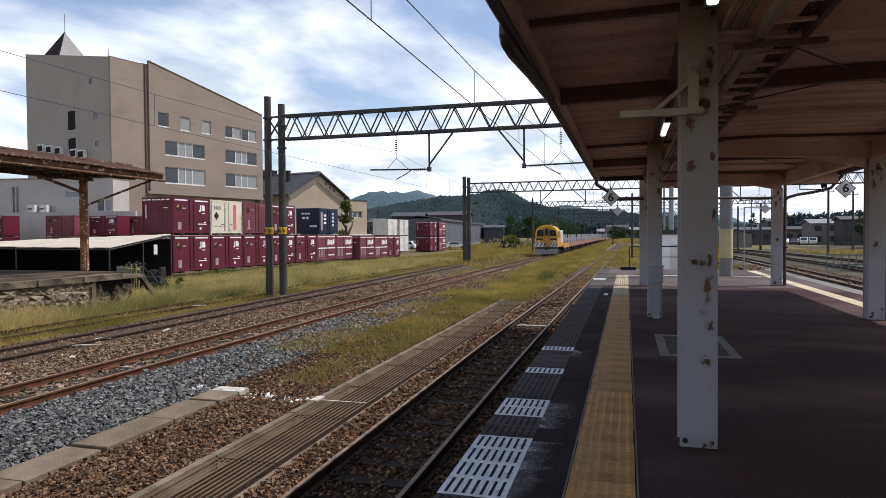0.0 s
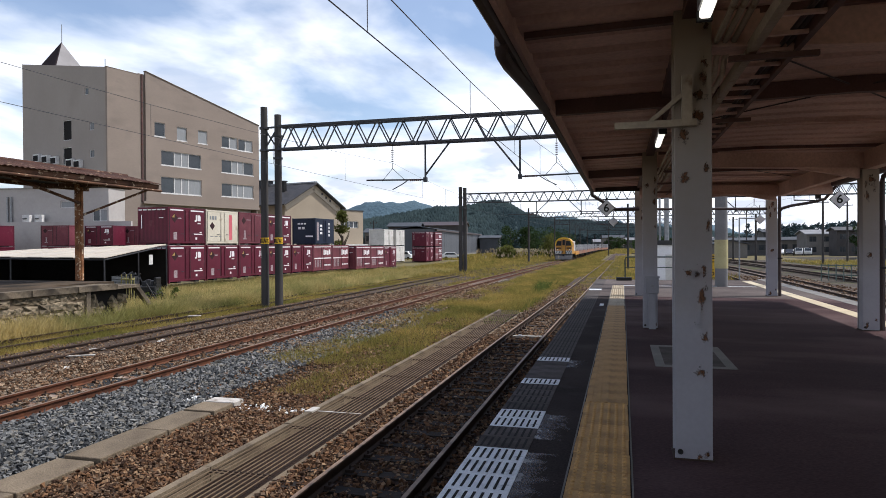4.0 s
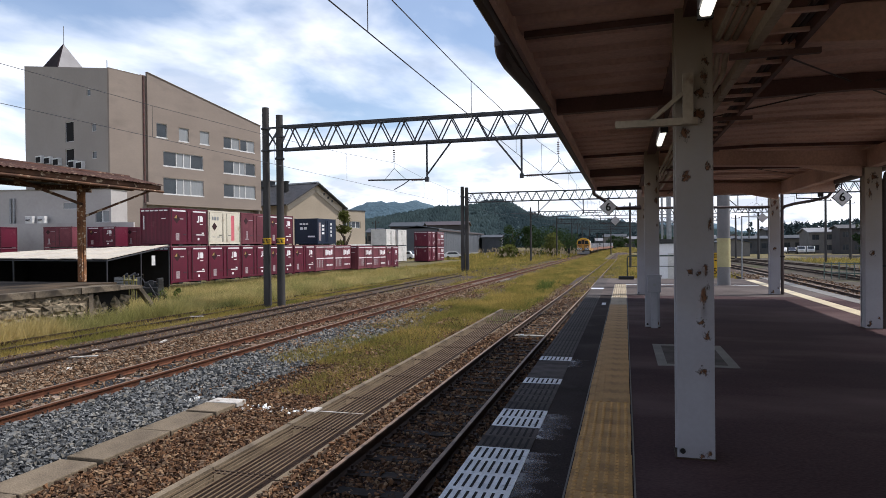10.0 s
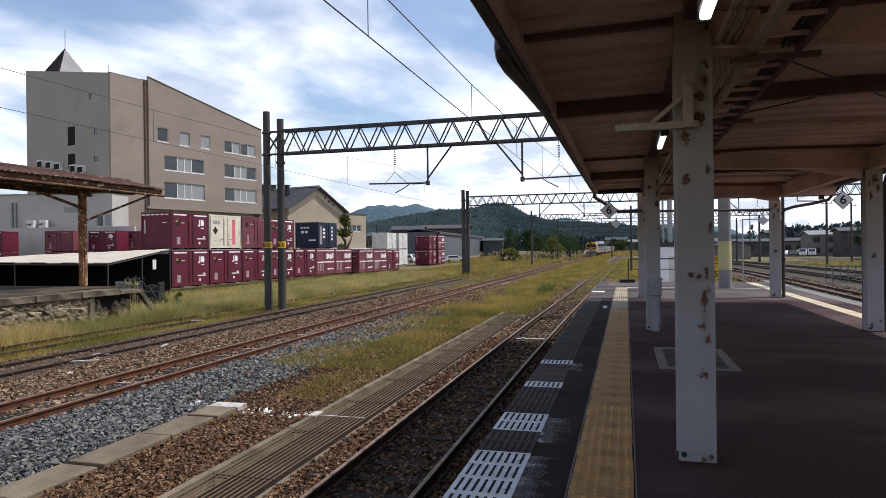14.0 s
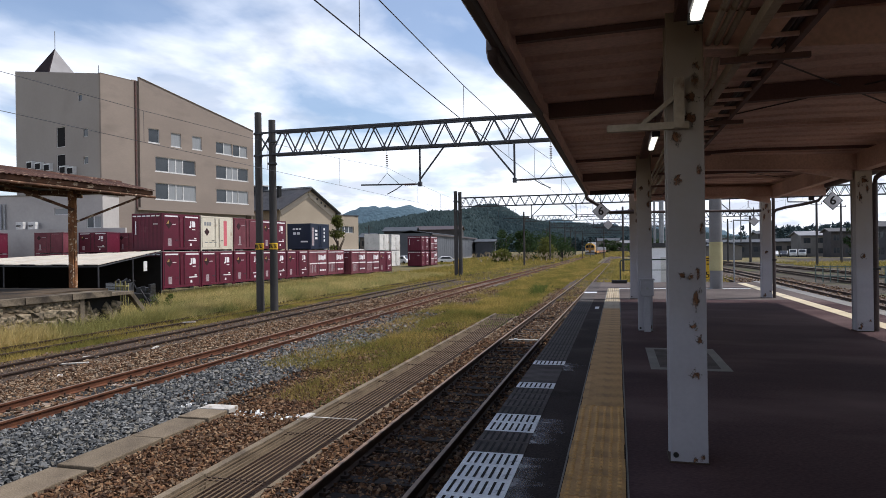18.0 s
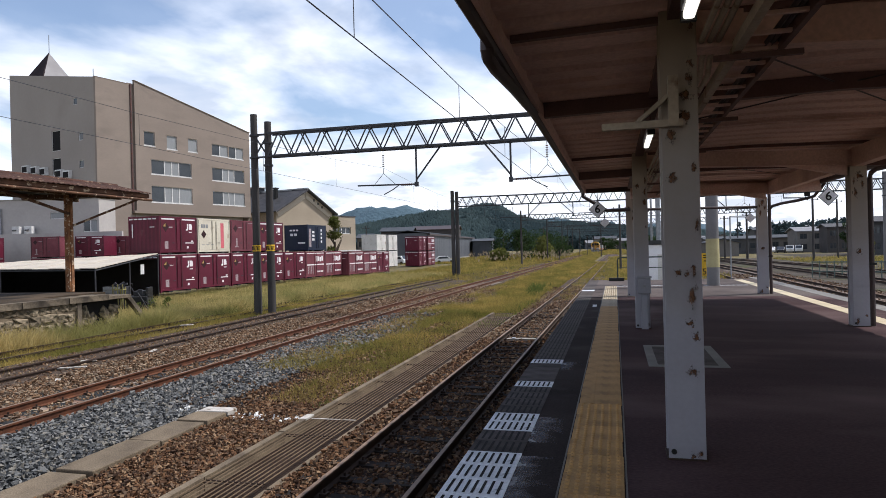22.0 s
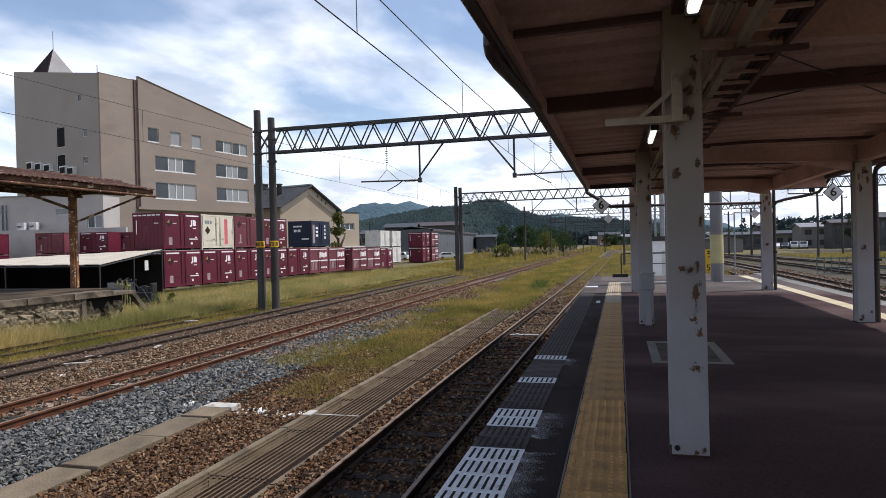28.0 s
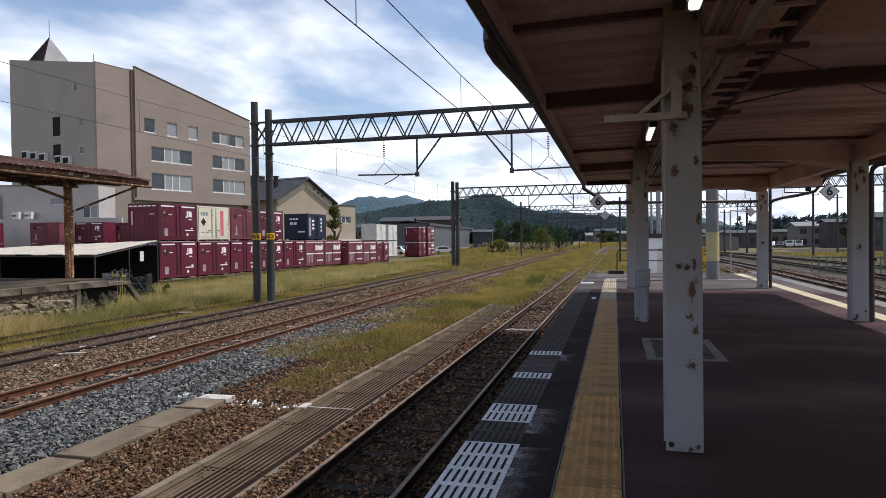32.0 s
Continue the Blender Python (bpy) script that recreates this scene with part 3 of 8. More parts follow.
def rail_line(way, side, y0, y1, step):
    pts = []
    y = y0
    while y <= y1 + 0.01:
        pts.append((bend(way, y), y, 0))
        y += step
    return pts


RAIL_OUT = [(-0.0625, -0.153), (-0.0625, -0.140), (-0.010, -0.122), (-0.010, -0.040), (-0.0325, -0.030), (-0.0325, -0.004), (-0.028, 0.0),
            (0.028, 0.0), (0.0325, -0.004), (0.0325, -0.030), (0.010, -0.040), (0.010, -0.122), (0.0625, -0.140), (0.0625, -0.153)]
HEAD_OUT = [(-0.026, 0.0), (-0.026, 0.003), (0.026, 0.003), (0.026, 0.0)]


def track(label, way, y0, y1, z, sleepers, side_mat, sleeper_to, shiny=True, bury=0.0, pitch=0.6):
    t = thing("railway_track", pose(0, 0, z), label, "track", "railway tracks", "structure")
    for o in (-0.566, 0.566):
        pts = rail_line(way, o, y0, y1, 2.5)
        s = Mesh().along([(a + o, b) for a, b in RAIL_OUT], pts)
        r = part("rail", s, side_mat, t)
        if shiny:
            part("rail_head", Mesh().along([(a + o, b) for a, b in HEAD_OUT], pts), RAIL_TOP, r, "polished running surface")
    wood = sleepers == "wood"
    s = Mesh()
    if wood:
        s.box(-1.05, 1.05, -0.10, 0.10, -0.30, -0.158)
    else:
        s.prism([(-0.13, -0.33), (0.13, -0.33), (0.10, -0.158), (-0.10, -0.158)], -1.0, 1.0)
    me = s.data("sleeper", SLEEPER_WOOD if wood else SLEEPER_CONC)
    c = Mesh()
    for o in (-0.566, 0.566):
        for d in (-0.10, 0.10):
            c.box(o + d - 0.045, o + d + 0.045, -0.05, 0.05, -0.160, -0.118)
            c.tube((o + d, 0, -0.125), (o + d, 0, -0.075), 0.016, n=6)
    clip = c.data("fastening", RAIL_DARK)
    y = y0 + 0.3
    while y < sleeper_to:
        m = pose(bend(way, y), y, -bury + random.uniform(-0.006, 0.006), 0, 0, random.uniform(-0.8, 0.8))
        ob = part("sleeper", me, None, t, m=m)
        if y < 26:
            part("fastening", clip, None, ob)
        y += pitch
    return t


track("platform track with polished rails on dark timber sleepers", WAY_1, -6, 250, 0.0, "wood", RAIL_DARK, 44, bury=-0.012)
track("main track with rust-red rails on stained concrete sleepers", WAY_2, -6, 560, 0.02, "concrete", RAIL_SIDE, 52)
track("disused siding with dark rusty rails in weeds", WAY_3, -6, 188, -0.07, "wood", RAIL_DARK, 40, shiny=False, bury=0.05)
track("overgrown siding with dark rails sunk in grass", WAY_4, -6, 98, -0.15, "wood", RAIL_DARK, 10, shiny=False, bury=0.06)
track("yard track beyond the platform with dark rails", WAY_5, -6, 255, 0.0, "concrete", RAIL_DARK, 70)
track("yard track with dark rails on old gravel", WAY_6, -6, 225, 0.0, "wood", RAIL_DARK, 60, bury=0.04)
track("outer yard track with dark rails", WAY_7, -6, 165, 0.0, "wood", RAIL_DARK, 20, bury=0.05)
track("platform loop hidden below the far edge", [(20, 7.6), (60, 7.9), (100, 10.0)], -6, 98, 0.0, "wood", RAIL_DARK, 12)

# ---- platform ----
PZ = 1.07
EDGE_L, EDGE_R = -1.13, 6.0


def smear_material():
    """Thin paint that breaks up and fades out away from the blocks."""
    m = mat("white_overspray", (0.40, 0.39, 0.40), (0.22, 0.21, 0.22), 0.85, scale=9, fine=70, bump=0.1, dist=0.003)
    nt = m.node_tree
    n, l = nt.nodes.new, nt.links.new
    tc, sep, tx = n("ShaderNodeTexCoord"), n("ShaderNodeSeparateXYZ"), n("ShaderNodeTexNoise")
    tx.inputs["Scale"].default_value, tx.inputs["Detail"].default_value = 7.0, 6
    l(tc.outputs["Object"], sep.inputs[0])
    l(tc.outputs["Object"], tx.inputs["Vector"])
    fade = n("ShaderNodeMapRange")
    fade.inputs["From Min"].default_value, fade.inputs["From Max"].default_value = -0.72, -0.36
    fade.inputs["To Min"].default_value, fade.inputs["To Max"].default_value = 0.25, -0.40
    l(sep.outputs["X"], fade.inputs[0])
    add = n("ShaderNodeMath")
    add.operation, add.use_clamp = "ADD", True
    l(tx.outputs["Fac"], add.inputs[0])
    l(fade.outputs[0], add.inputs[1])
    soft = n("ShaderNodeMapRange")
    soft.inputs["From Min"].default_value, soft.inputs["From Max"].default_value = 0.38, 0.85
    soft.inputs["To Max"].default_value = 0.6
    l(add.outputs[0], soft.inputs[0])
    mix, tr = n("ShaderNodeMixShader"), n("ShaderNodeBsdfTransparent")
    l(soft.outputs[0], mix.inputs[0])
    l(tr.outputs[0], mix.inputs[1])
    l(nt.nodes["Principled BSDF"].outputs[0], mix.inputs[2])
    l(mix.outputs[0], nt.nodes["Material Output"].inputs[0])
    return m


SMEAR = smear_material()


def platform():
    p = thing("platform", pose(0, 0, 0), "island platform with worn dark asphalt and pale edge blocks", "platform", kind="structure")
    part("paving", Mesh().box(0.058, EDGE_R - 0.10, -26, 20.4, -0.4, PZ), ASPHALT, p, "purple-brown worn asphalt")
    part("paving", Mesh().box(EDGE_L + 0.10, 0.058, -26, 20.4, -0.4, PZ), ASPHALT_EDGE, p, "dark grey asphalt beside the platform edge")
    part("paving", Mesh().box(EDGE_L + 0.10, EDGE_R - 0.10, 20.4, 30, -0.4, PZ), ASPHALT_END, p, "grey asphalt at the open platform end, sunlight painted into its colour")
    # far end narrows into a ramp
    r = Mesh()
    for a, b in ((EDGE_L + 0.1, 1.6),):
        r.prism([(30.0, -0.4), (30.0, PZ), (35.5, -0.2), (35.5, -0.4)], a, b)
    part("end_ramp", r, CONCRETE_OLD, p, "cracked concrete ramp at the platform end")
    side = Mesh().box(EDGE_L + 0.06, EDGE_L + 0.18, -26, 30, -0.4, PZ - 0.16)
    part("retaining_wall", side, CONCRETE_OLD, p)
    side = Mesh().box(EDGE_R - 0.18, EDGE_R - 0.06, -26, 30, -0.4, PZ - 0.16)
    part("retaining_wall", side, CONCRETE_OLD, p)
    # edge blocks
    s = Mesh().box(-0.21, 0.21, -0.149, 0.149, -0.15, 0.006)
    plain = s.data("edge_block", GREY_EDGE)
    white = Mesh().box(-0.21, 0.21, -0.149, 0.149, -0.15, 0.006).data("edge_block", WHITE_EDGE)
    g = Mesh()
    for i in range(7):
        x = -0.165 + i * 0.055
        for a, b in ((-0.115, 0.115),):
            g.box(x - 0.009, x + 0.009, a, b, 0.0062, 0.0085)
    slots = g.data("slot", SLOT)
    y = 2.6
    k = 0
    while y < 29.9:
        is_white = 3.7 < y < 4.8 or 5.4 < y < 6.0 or 7.1 < y < 7.4 or 8.65 < y < 8.95 or 22.8 < y < 23.4 or 24.6 < y < 24.8
        smooth = 7.4 < y < 8.65 or 23.4 < y < 24.6
        ob = part("edge_block", white if is_white else plain, None, p, m=pose(-0.92, y + 0.15, PZ))
        if not smooth and y < 20:
            part("slot", slots, None, ob)
        y += 0.30
    coping = Mesh().box(-0.2, 0.2, -0.745, 0.745, -0.15, 0.006).data("coping_slab", SLAB)
    y = -8
    while y < 30:
        part("coping_slab", coping, None, p, m=pose(EDGE_R - 0.2, y + 0.75, PZ))
        y += 1.5
    # tactile tiles
    t = Mesh().box(-0.203, 0.203, -0.197, 0.197, -0.03, 0.012)
    for i in range(6):
        for j in range(6):
            x, yy = -0.165 + i * 0.066, -0.165 + j * 0.066
            t.tube((x, yy, 0.011), (x, yy, 0.022), 0.019, 0.012, n=6)
    dotted = t.data("tactile_tile", TACTILE)
    t = Mesh().box(-0.203, 0.203, -0.2005, 0.2005, -0.03, 0.012)
    for i in range(5):
        x = -0.16 + i * 0.08
        t.box(x - 0.014, x + 0.014, -0.199, 0.199, 0.010, 0.019)
    barred = t.data("tactile_tile", TACTILE)
    pale, pale_bars = dotted.copy(), barred.copy()
    pale.materials[0] = pale_bars.materials[0] = TACTILE_PALE
    y = 2.2
    while y < 25.5:
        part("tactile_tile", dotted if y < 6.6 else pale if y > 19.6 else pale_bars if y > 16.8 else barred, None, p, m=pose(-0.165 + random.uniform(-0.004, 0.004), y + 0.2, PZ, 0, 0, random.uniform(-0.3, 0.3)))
        y += 0.405
    for x in (-0.382, 0.052):
        part("joint_line", Mesh().box(x - 0.006, x + 0.006, 2.2, 25.5, PZ - 0.02, PZ + 0.004), SLAB, p, "pale mortar joint beside the tactile strip")
    # faded line on the far side
    line = Mesh()
    y = -8
    while y < 29:
        line.box(4.72, 5.05, y, y + 0.395, PZ - 0.02, PZ + 0.008)
        y += 0.4
    part("edge_line", line, YELLOW_LINE, p, "sun-bleached yellow tactile line")
    # framed floor hatch
    h = Mesh()
    for a, b, c, d in ((0.40, 0.52, 8.84, 10.68), (1.26, 1.38, 8.84, 10.68), (0.52, 1.26, 8.84, 8.98), (0.52, 1.26, 10.54, 10.68)):
        h.box(a, b, c, d, PZ - 0.05, PZ + 0.005)
    part("hatch_frame", h, SLAB, p, "pale concrete frame of a floor hatch")
    part("hatch_cover", Mesh().box(0.52, 1.26, 8.98, 10.54, PZ - 0.05, PZ + 0.003), GREY_EDGE, p)
    for y, l in ((3.6, 1.35), (5.3, 0.8), (8.5, 0.55)):
        part("paint_smear", Mesh().box(-0.708, -0.40, y, y + l, PZ - 0.02, PZ + 0.003), SMEAR, p, "thin white paint overspray on the asphalt")
    part("white_mark", Mesh().box(-0.58, -0.48, 17.2, 17.8, PZ - 0.02, PZ + 0.004), WHITE_EDGE, p)
    part("white_mark", Mesh().box(-0.3, 4.6, 25.55, 25.70, PZ - 0.02, PZ + 0.004), WHITE_EDGE, p, "worn white line across the platform end")


platform()

# ---- canopy over the platform ----
COL_L, COL_R = 0.49, 4.26
LEFT_Y = [-18.0, -10.2, -2.5, 5.19, 12.9, 20.75]
RIGHT_Y = [-17.8, -10.0, -2.1, 5.6, 13.4, 21.35]


def column_paint():
    """White paint below, yellowed towards the roof; the broad uneven border also paints dimmer light."""
    m = mat("chalky_white_column_paint", (0.300, 0.300, 0.338), (0.250, 0.250, 0.284), 0.55, scale=1.4, fine=30, bump=0.04, dist=0.003, grain=0.07, stains=(0.14, 0.088, 0.055), stain_at=(0.69, 0.77), stain_scale=4.5)
    nt = m.node_tree
    n, l = nt.nodes.new, nt.links.new
    base = nt.nodes["Principled BSDF"].inputs["Base Color"]
    src = base.links[0].from_socket
    tc, sep, tx = n("ShaderNodeTexCoord"), n("ShaderNodeSeparateXYZ"), n("ShaderNodeTexNoise")
    tx.inputs["Scale"].default_value, tx.inputs["Detail"].default_value = 3.0, 5
    l(tc.outputs["Object"], sep.inputs[0])
    l(tc.outputs["Object"], tx.inputs["Vector"])
    mul, add, border = n("ShaderNodeMath"), n("ShaderNodeMath"), n("ShaderNodeMapRange")
    mul.operation, mul.inputs[1].default_value = "MULTIPLY", 0.9
    l(tx.outputs["Fac"], mul.inputs[0])
    l(sep.outputs["Z"], add.inputs[0])
    l(mul.outputs[0], add.inputs[1])
    # Border starts low so the mid shaft darkens as the light does.
    border.inputs["From Min"].default_value, border.inputs["From Max"].default_value = 1.35, 3.2
    l(add.outputs[0], border.inputs[0])
    cream, spot = n("ShaderNodeMix"), n("ShaderNodeValToRGB")
    cream.data_type = "RGBA"
    spot.color_ramp.elements[0].color, spot.color_ramp.elements[1].color = (0.33, 0.275, 0.210, 1), (0.25, 0.205, 0.152, 1)
    l(tx.outputs["Fac"], spot.inputs[0])
    l(border.outputs[0], cream.inputs[0])
    l(src, cream.inputs[6])
    l(spot.outputs[0], cream.inputs[7])
    l(cream.outputs[2], base)
    return m


COLUMN_PAINT = column_paint()


def column(label, x, y, top, w=0.258, d=0.25):
    c = thing("canopy_column", pose(x, y, PZ), label, "column", "canopy columns")
    h = top - PZ
    s = Mesh()
    s.box(-w / 2, w / 2, -d / 2, -d / 2 + 0.02, 0, h)
    s.box(-w / 2, w / 2, d / 2 - 0.02, d / 2, 0, h)
    s.box(-w / 2 + 0.015, -w / 2 + 0.035, -d / 2 + 0.02, d / 2 - 0.02, 0, h)
    s.box(w / 2 - 0.035, w / 2 - 0.015, -d / 2 + 0.02, d / 2 - 0.02, 0, h)
    part("shaft", s, COLUMN_PAINT, c, bevel=0.006)
    b = Mesh().box(-w / 2 - 0.01, w / 2 + 0.01, -d / 2 - 0.01, d / 2 + 0.01, 0, 0.012)
    part("base_plate", b, RAIL_DARK, c, "dark rusted base plate")
    part("bolt", Mesh().tube((-w * 0.36, -d / 2 - 0.012, 0.06), (-w * 0.36, -d / 2 + 0.005, 0.06), 0.02, n=10), BLACK, c)
    return c, h


def rust_material():
    """Flaked spots with a ragged outline of their own, thin rust showing through."""
    m = mat("flaking_orange_rust", (0.165, 0.080, 0.040), (0.085, 0.044, 0.026), 0.9, scale=2.2, fine=9, bump=0.5, dist=0.004)
    nt = m.node_tree
    n, l = nt.nodes.new, nt.links.new
    tc, info, off = n("ShaderNodeTexCoord"), n("ShaderNodeObjectInfo"), n("ShaderNodeVectorMath")
    scl = n("ShaderNodeMath")
    scl.operation, scl.inputs[1].default_value = "MULTIPLY", 37.0
    l(info.outputs["Random"], scl.inputs[0])
    l(tc.outputs["Object"], off.inputs[0])
    l(scl.outputs[0], off.inputs[1])
    tx = n("ShaderNodeTexNoise")
    tx.inputs["Scale"].default_value, tx.inputs["Detail"].default_value, tx.inputs["Roughness"].default_value = 2.1, 7, 0.6
    l(off.outputs[0], tx.inputs["Vector"])
    ln = n("ShaderNodeVectorMath")
    ln.operation = "LENGTH"
    flat = n("ShaderNodeVectorMath")
    flat.operation = "MULTIPLY"
    flat.inputs[1].default_value = (1, 0, 1)
    l(tc.outputs["Object"], flat.inputs[0])
    l(flat.outputs[0], ln.inputs[0])
    fall = n("ShaderNodeMapRange")
    fall.inputs["From Min"].default_value, fall.inputs["From Max"].default_value = 0.1, 1.0
    fall.inputs["To Min"].default_value, fall.inputs["To Max"].default_value = 0.07, -0.30
    l(ln.outputs["Value"], fall.inputs[0])
    add = n("ShaderNodeMath")
    l(tx.outputs["Fac"], add.inputs[0])
    l(fall.outputs[0], add.inputs[1])
    edge = n("ShaderNodeMapRange")
    edge.inputs["From Min"].default_value, edge.inputs["From Max"].default_value = 0.45, 0.56
    edge.inputs["To Max"].default_value = 0.85
    l(add.outputs[0], edge.inputs[0])
    mix, tr = n("ShaderNodeMixShader"), n("ShaderNodeBsdfTransparent")
    l(edge.outputs[0], mix.inputs[0])
    l(tr.outputs[0], mix.inputs[1])
    l(nt.nodes["Principled BSDF"].outputs[0], mix.inputs[2])
    l(mix.outputs[0], nt.nodes["Material Output"].inputs[0])
    return m


RUST_M = rust_material()
SPOT = Mesh().box(-1, 1, -1, 1, -1, 1).data("rust_patch", RUST_M)


def rust_patches(c, spots, d):
    for x, z, r in spots:
        w = min(r * 1.15, 0.128 - abs(x)) if d < 0.28 else r
        part("rust_patch", SPOT, None, c, "flaked paint showing orange rust", m=Matrix.Translation((x, -d / 2 - 0.0055, z)) @ Matrix.Diagonal((max(w, 0.02), 0.0012, r * 1.2, 1)))


for i, y in enumerate(LEFT_Y):
    c, h = column("white painted steel canopy column with rust patches", COL_L, y, 4.62)
    if i == 3:
        rust_patches(c, [(0.062, 1.20, 0.15), (0.07, 1.08, 0.10), (0.065, 1.37, 0.08), (-0.035, 1.365, 0.04), (0.025, 1.36, 0.035),
                         (0.045, 1.0, 0.05), (0.08, 0.90, 0.06), (0.05, 0.65, 0.06), (0.09, 0.05, 0.05), (0.04, 0.035, 0.04),
                         (-0.06, 2.06, 0.06), (0.09, 2.12, 0.06), (0.03, 2.50, 0.08), (0.045, 2.66, 0.08), (0.07, 2.76, 0.10), (0.08, 2.88, 0.08), (-0.06, 2.37, 0.09), (0.09, 3.15, 0.05), (0.10, 1.7, 0.08)], 0.25)
    else:
        rust_patches(c, [(0.09, 1.9, 0.06), (0.07, 2.35, 0.10), (0.1, 0.08, 0.05), (0.09, 2.75, 0.10), (0.08, 2.55, 0.12), (-0.05, 2.66, 0.08)], 0.25)
for y in RIGHT_Y:
    c, h = column("white painted steel canopy column with a downpipe beside it", COL_R, y, 3.95, 0.27, 0.27)
    rust_patches(c, [(-0.02, 1.35, 0.09), (-0.06, 0.10, 0.09), (-0.06, 2.4, 0.15), (0.06, 2.55, 0.10), (0.0, 2.7, 0.15), (-0.08, 2.62, 0.10), (0.08, 0.2, 0.04)], 0.27)
    last = y == max(RIGHT_Y)
    part("downpipe", Mesh().tube((0.215, -0.02, 0.0), (0.215, -0.02, 3.45), 0.045, n=10) if last else Mesh().pipe([(0.215, -0.02, 0.0), (0.215, -0.02, 2.66), (0.24, -0.02, 2.76), (0.32, -0.02, 2.82), (0.95, -0.02, 2.95), (1.22, -0.02, 3.12)], 0.045), FASCIA, c, "dark rainwater downpipe")
    part("pipe_bracket", Mesh().box(0.13, 0.28, -0.07, 0.03, 1.1, 1.14), BLACK, c)

# Roof is carried on unseen far behind, to dim the light under it.
ROOF_Y0, ROOF_Y1 = -24.0, 20.15
EAVE_L, EAVE_R, RIDGE = -0.80, 5.55, 2.35


def deck_z(x):
    return 4.32 + 0.07 * (1 - abs(x - RIDGE) / 3.3)


def canopy():
    c = thing("platform_canopy", pose(0, 0, 0), "brown steel platform canopy with corrugated roof sheets", "canopy", kind="structure")
    # corrugated deck, ribs across the platform
    s = Mesh()
    ys, n = [], 0
    y = ROOF_Y0
    step = 0.0575
    prof = []
    i = 0
    while y < ROOF_Y1 + 0.1:
        prof.append((y, (0.0, 0.07, 0.07, 0.0)[i % 4]))
        y += (0.06, 0.08, 0.06, 0.28)[i % 4]
        i += 1
    xs = (EAVE_L - 0.10, RIDGE, EAVE_R + 0.40)
    for yy, dz in prof:
        for x in xs:
            s.v.append((x, yy, deck_z(x) + dz))
    for k in range(len(prof) - 1):
        for j in range(2):
            a = k * 3 + j
            s.f.append((a, a + 1, a + 4, a + 3))
    n = len(s.v)
    top = part("roof_sheet", s, CEILING, c, "corrugated roof sheets with brown stained underside")
    sm = top.modifiers.new("thickness", "SOLIDIFY")
    sm.thickness, sm.offset = 0.012, 1.0
    # roof joists
    y = 5.19 - 2.56 * 11
    k = 0
    while y < ROOF_Y1:
        if y > ROOF_Y0:
            deep = (0.05, 0.17, 0.04)[(k + 1) % 3]
            for a, b in ((EAVE_L + 0.05, RIDGE), (RIDGE, EAVE_R - 0.05)):
                za, zb = deck_z(a) - deep / 2 - 0.004, deck_z(b) - deep / 2 - 0.004
                part("joist", Mesh().bar((a, y, za), (b, y, zb), 0.06 if deep < 0.1 else 0.10, deep), BEAM if deep > 0.045 else CEILING, c)
        y += 2.56
        k += 1
    # frames on the column pairs
    for yl, yr in zip(LEFT_Y, RIGHT_Y):
        y = (yl + yr) / 2
        if y > ROOF_Y1:
            y = ROOF_Y1 - 0.12
        part("cross_beam", Mesh().bar((COL_L, yl if yl < 20 else y, 4.22), (COL_R, yr if yr < 21 else y, 4.12), 0.16, 0.26), CEILING, c)
        part("beam_flange", Mesh().bar((COL_L, yl if yl < 20 else y, 4.083), (COL_R, yr if yr < 21 else y, 3.983), 0.21, 0.014), CEILING, c, "pale lower flange of the beam")
        if 0 < yl < 20:
            part("tie_rod", Mesh().tube((COL_L + 0.2, yl + 0.3, 4.30), (COL_R - 0.2, yr + 4.6, 4.30), 0.009, n=5), FASCIA, c)
            part("tie_rod", Mesh().tube((COL_L + 0.2, yl + 4.6, 4.29), (COL_R - 0.2, yr + 0.3, 4.29), 0.009, n=5), FASCIA, c)
        part("haunch", Mesh().prism([(COL_R - 1.2, 4.02), (COL_R - 0.15, 3.80), (COL_R - 0.15, 4.1), (COL_R - 1.2, 4.1)], -0.06, 0.06, Matrix.Translation((0, min(yr, ROOF_Y1 - 0.12), 0)) @ Matrix(((0, 1, 0, 0), (1, 0, 0, 0), (0, 0, 1, 0), (0, 0, 0, 1)))), CEILING, c, "tapered beam haunch")
    part("edge_girder", Mesh().box(COL_R - 0.09, COL_R + 0.09, ROOF_Y0, ROOF_Y1, 3.95, 4.28), CEILING, c, "deep brown girder along the far column row")
    part("ridge_girder", Mesh().box(COL_L - 0.07, COL_L + 0.07, ROOF_Y0, ROOF_Y1, 4.28, 4.40), BEAM, c)
    # end and side fascias, gutters
    for x, sg in ((EAVE_L, -1), (EAVE_R, 1)):
        part("fascia", Mesh().box(x - 0.02, x + 0.02, ROOF_Y0, ROOF_Y1, 4.20, 4.36), CEILING, c)
        g = Mesh().along([(sg * 0.02, 4.30), (sg * 0.02, 4.22), (sg * 0.05, 4.18), (sg * 0.10, 4.18), (sg * 0.13, 4.22), (sg * 0.13, 4.30), (sg * 0.12, 4.30), (sg * 0.118, 4.225), (sg * 0.095, 4.195), (sg * 0.055, 4.195), (sg * 0.03, 4.225), (sg * 0.03, 4.30)],
                         [(x - (0.06 if sg > 0 else 0), yy, 0) for yy in (ROOF_Y0, 6.3, ROOF_Y1)])
        part("gutter", g, FASCIA, c, "dark eaves gutter")
    part("end_fascia", Mesh().box(EAVE_L, COL_L, ROOF_Y1, ROOF_Y1 + 0.04, 4.20, 4.45), FASCIA, c)
    part("end_fascia", Mesh().box(COL_L, EAVE_R, ROOF_Y1, ROOF_Y1 + 0.04, 3.98, 4.50), CEILING, c)
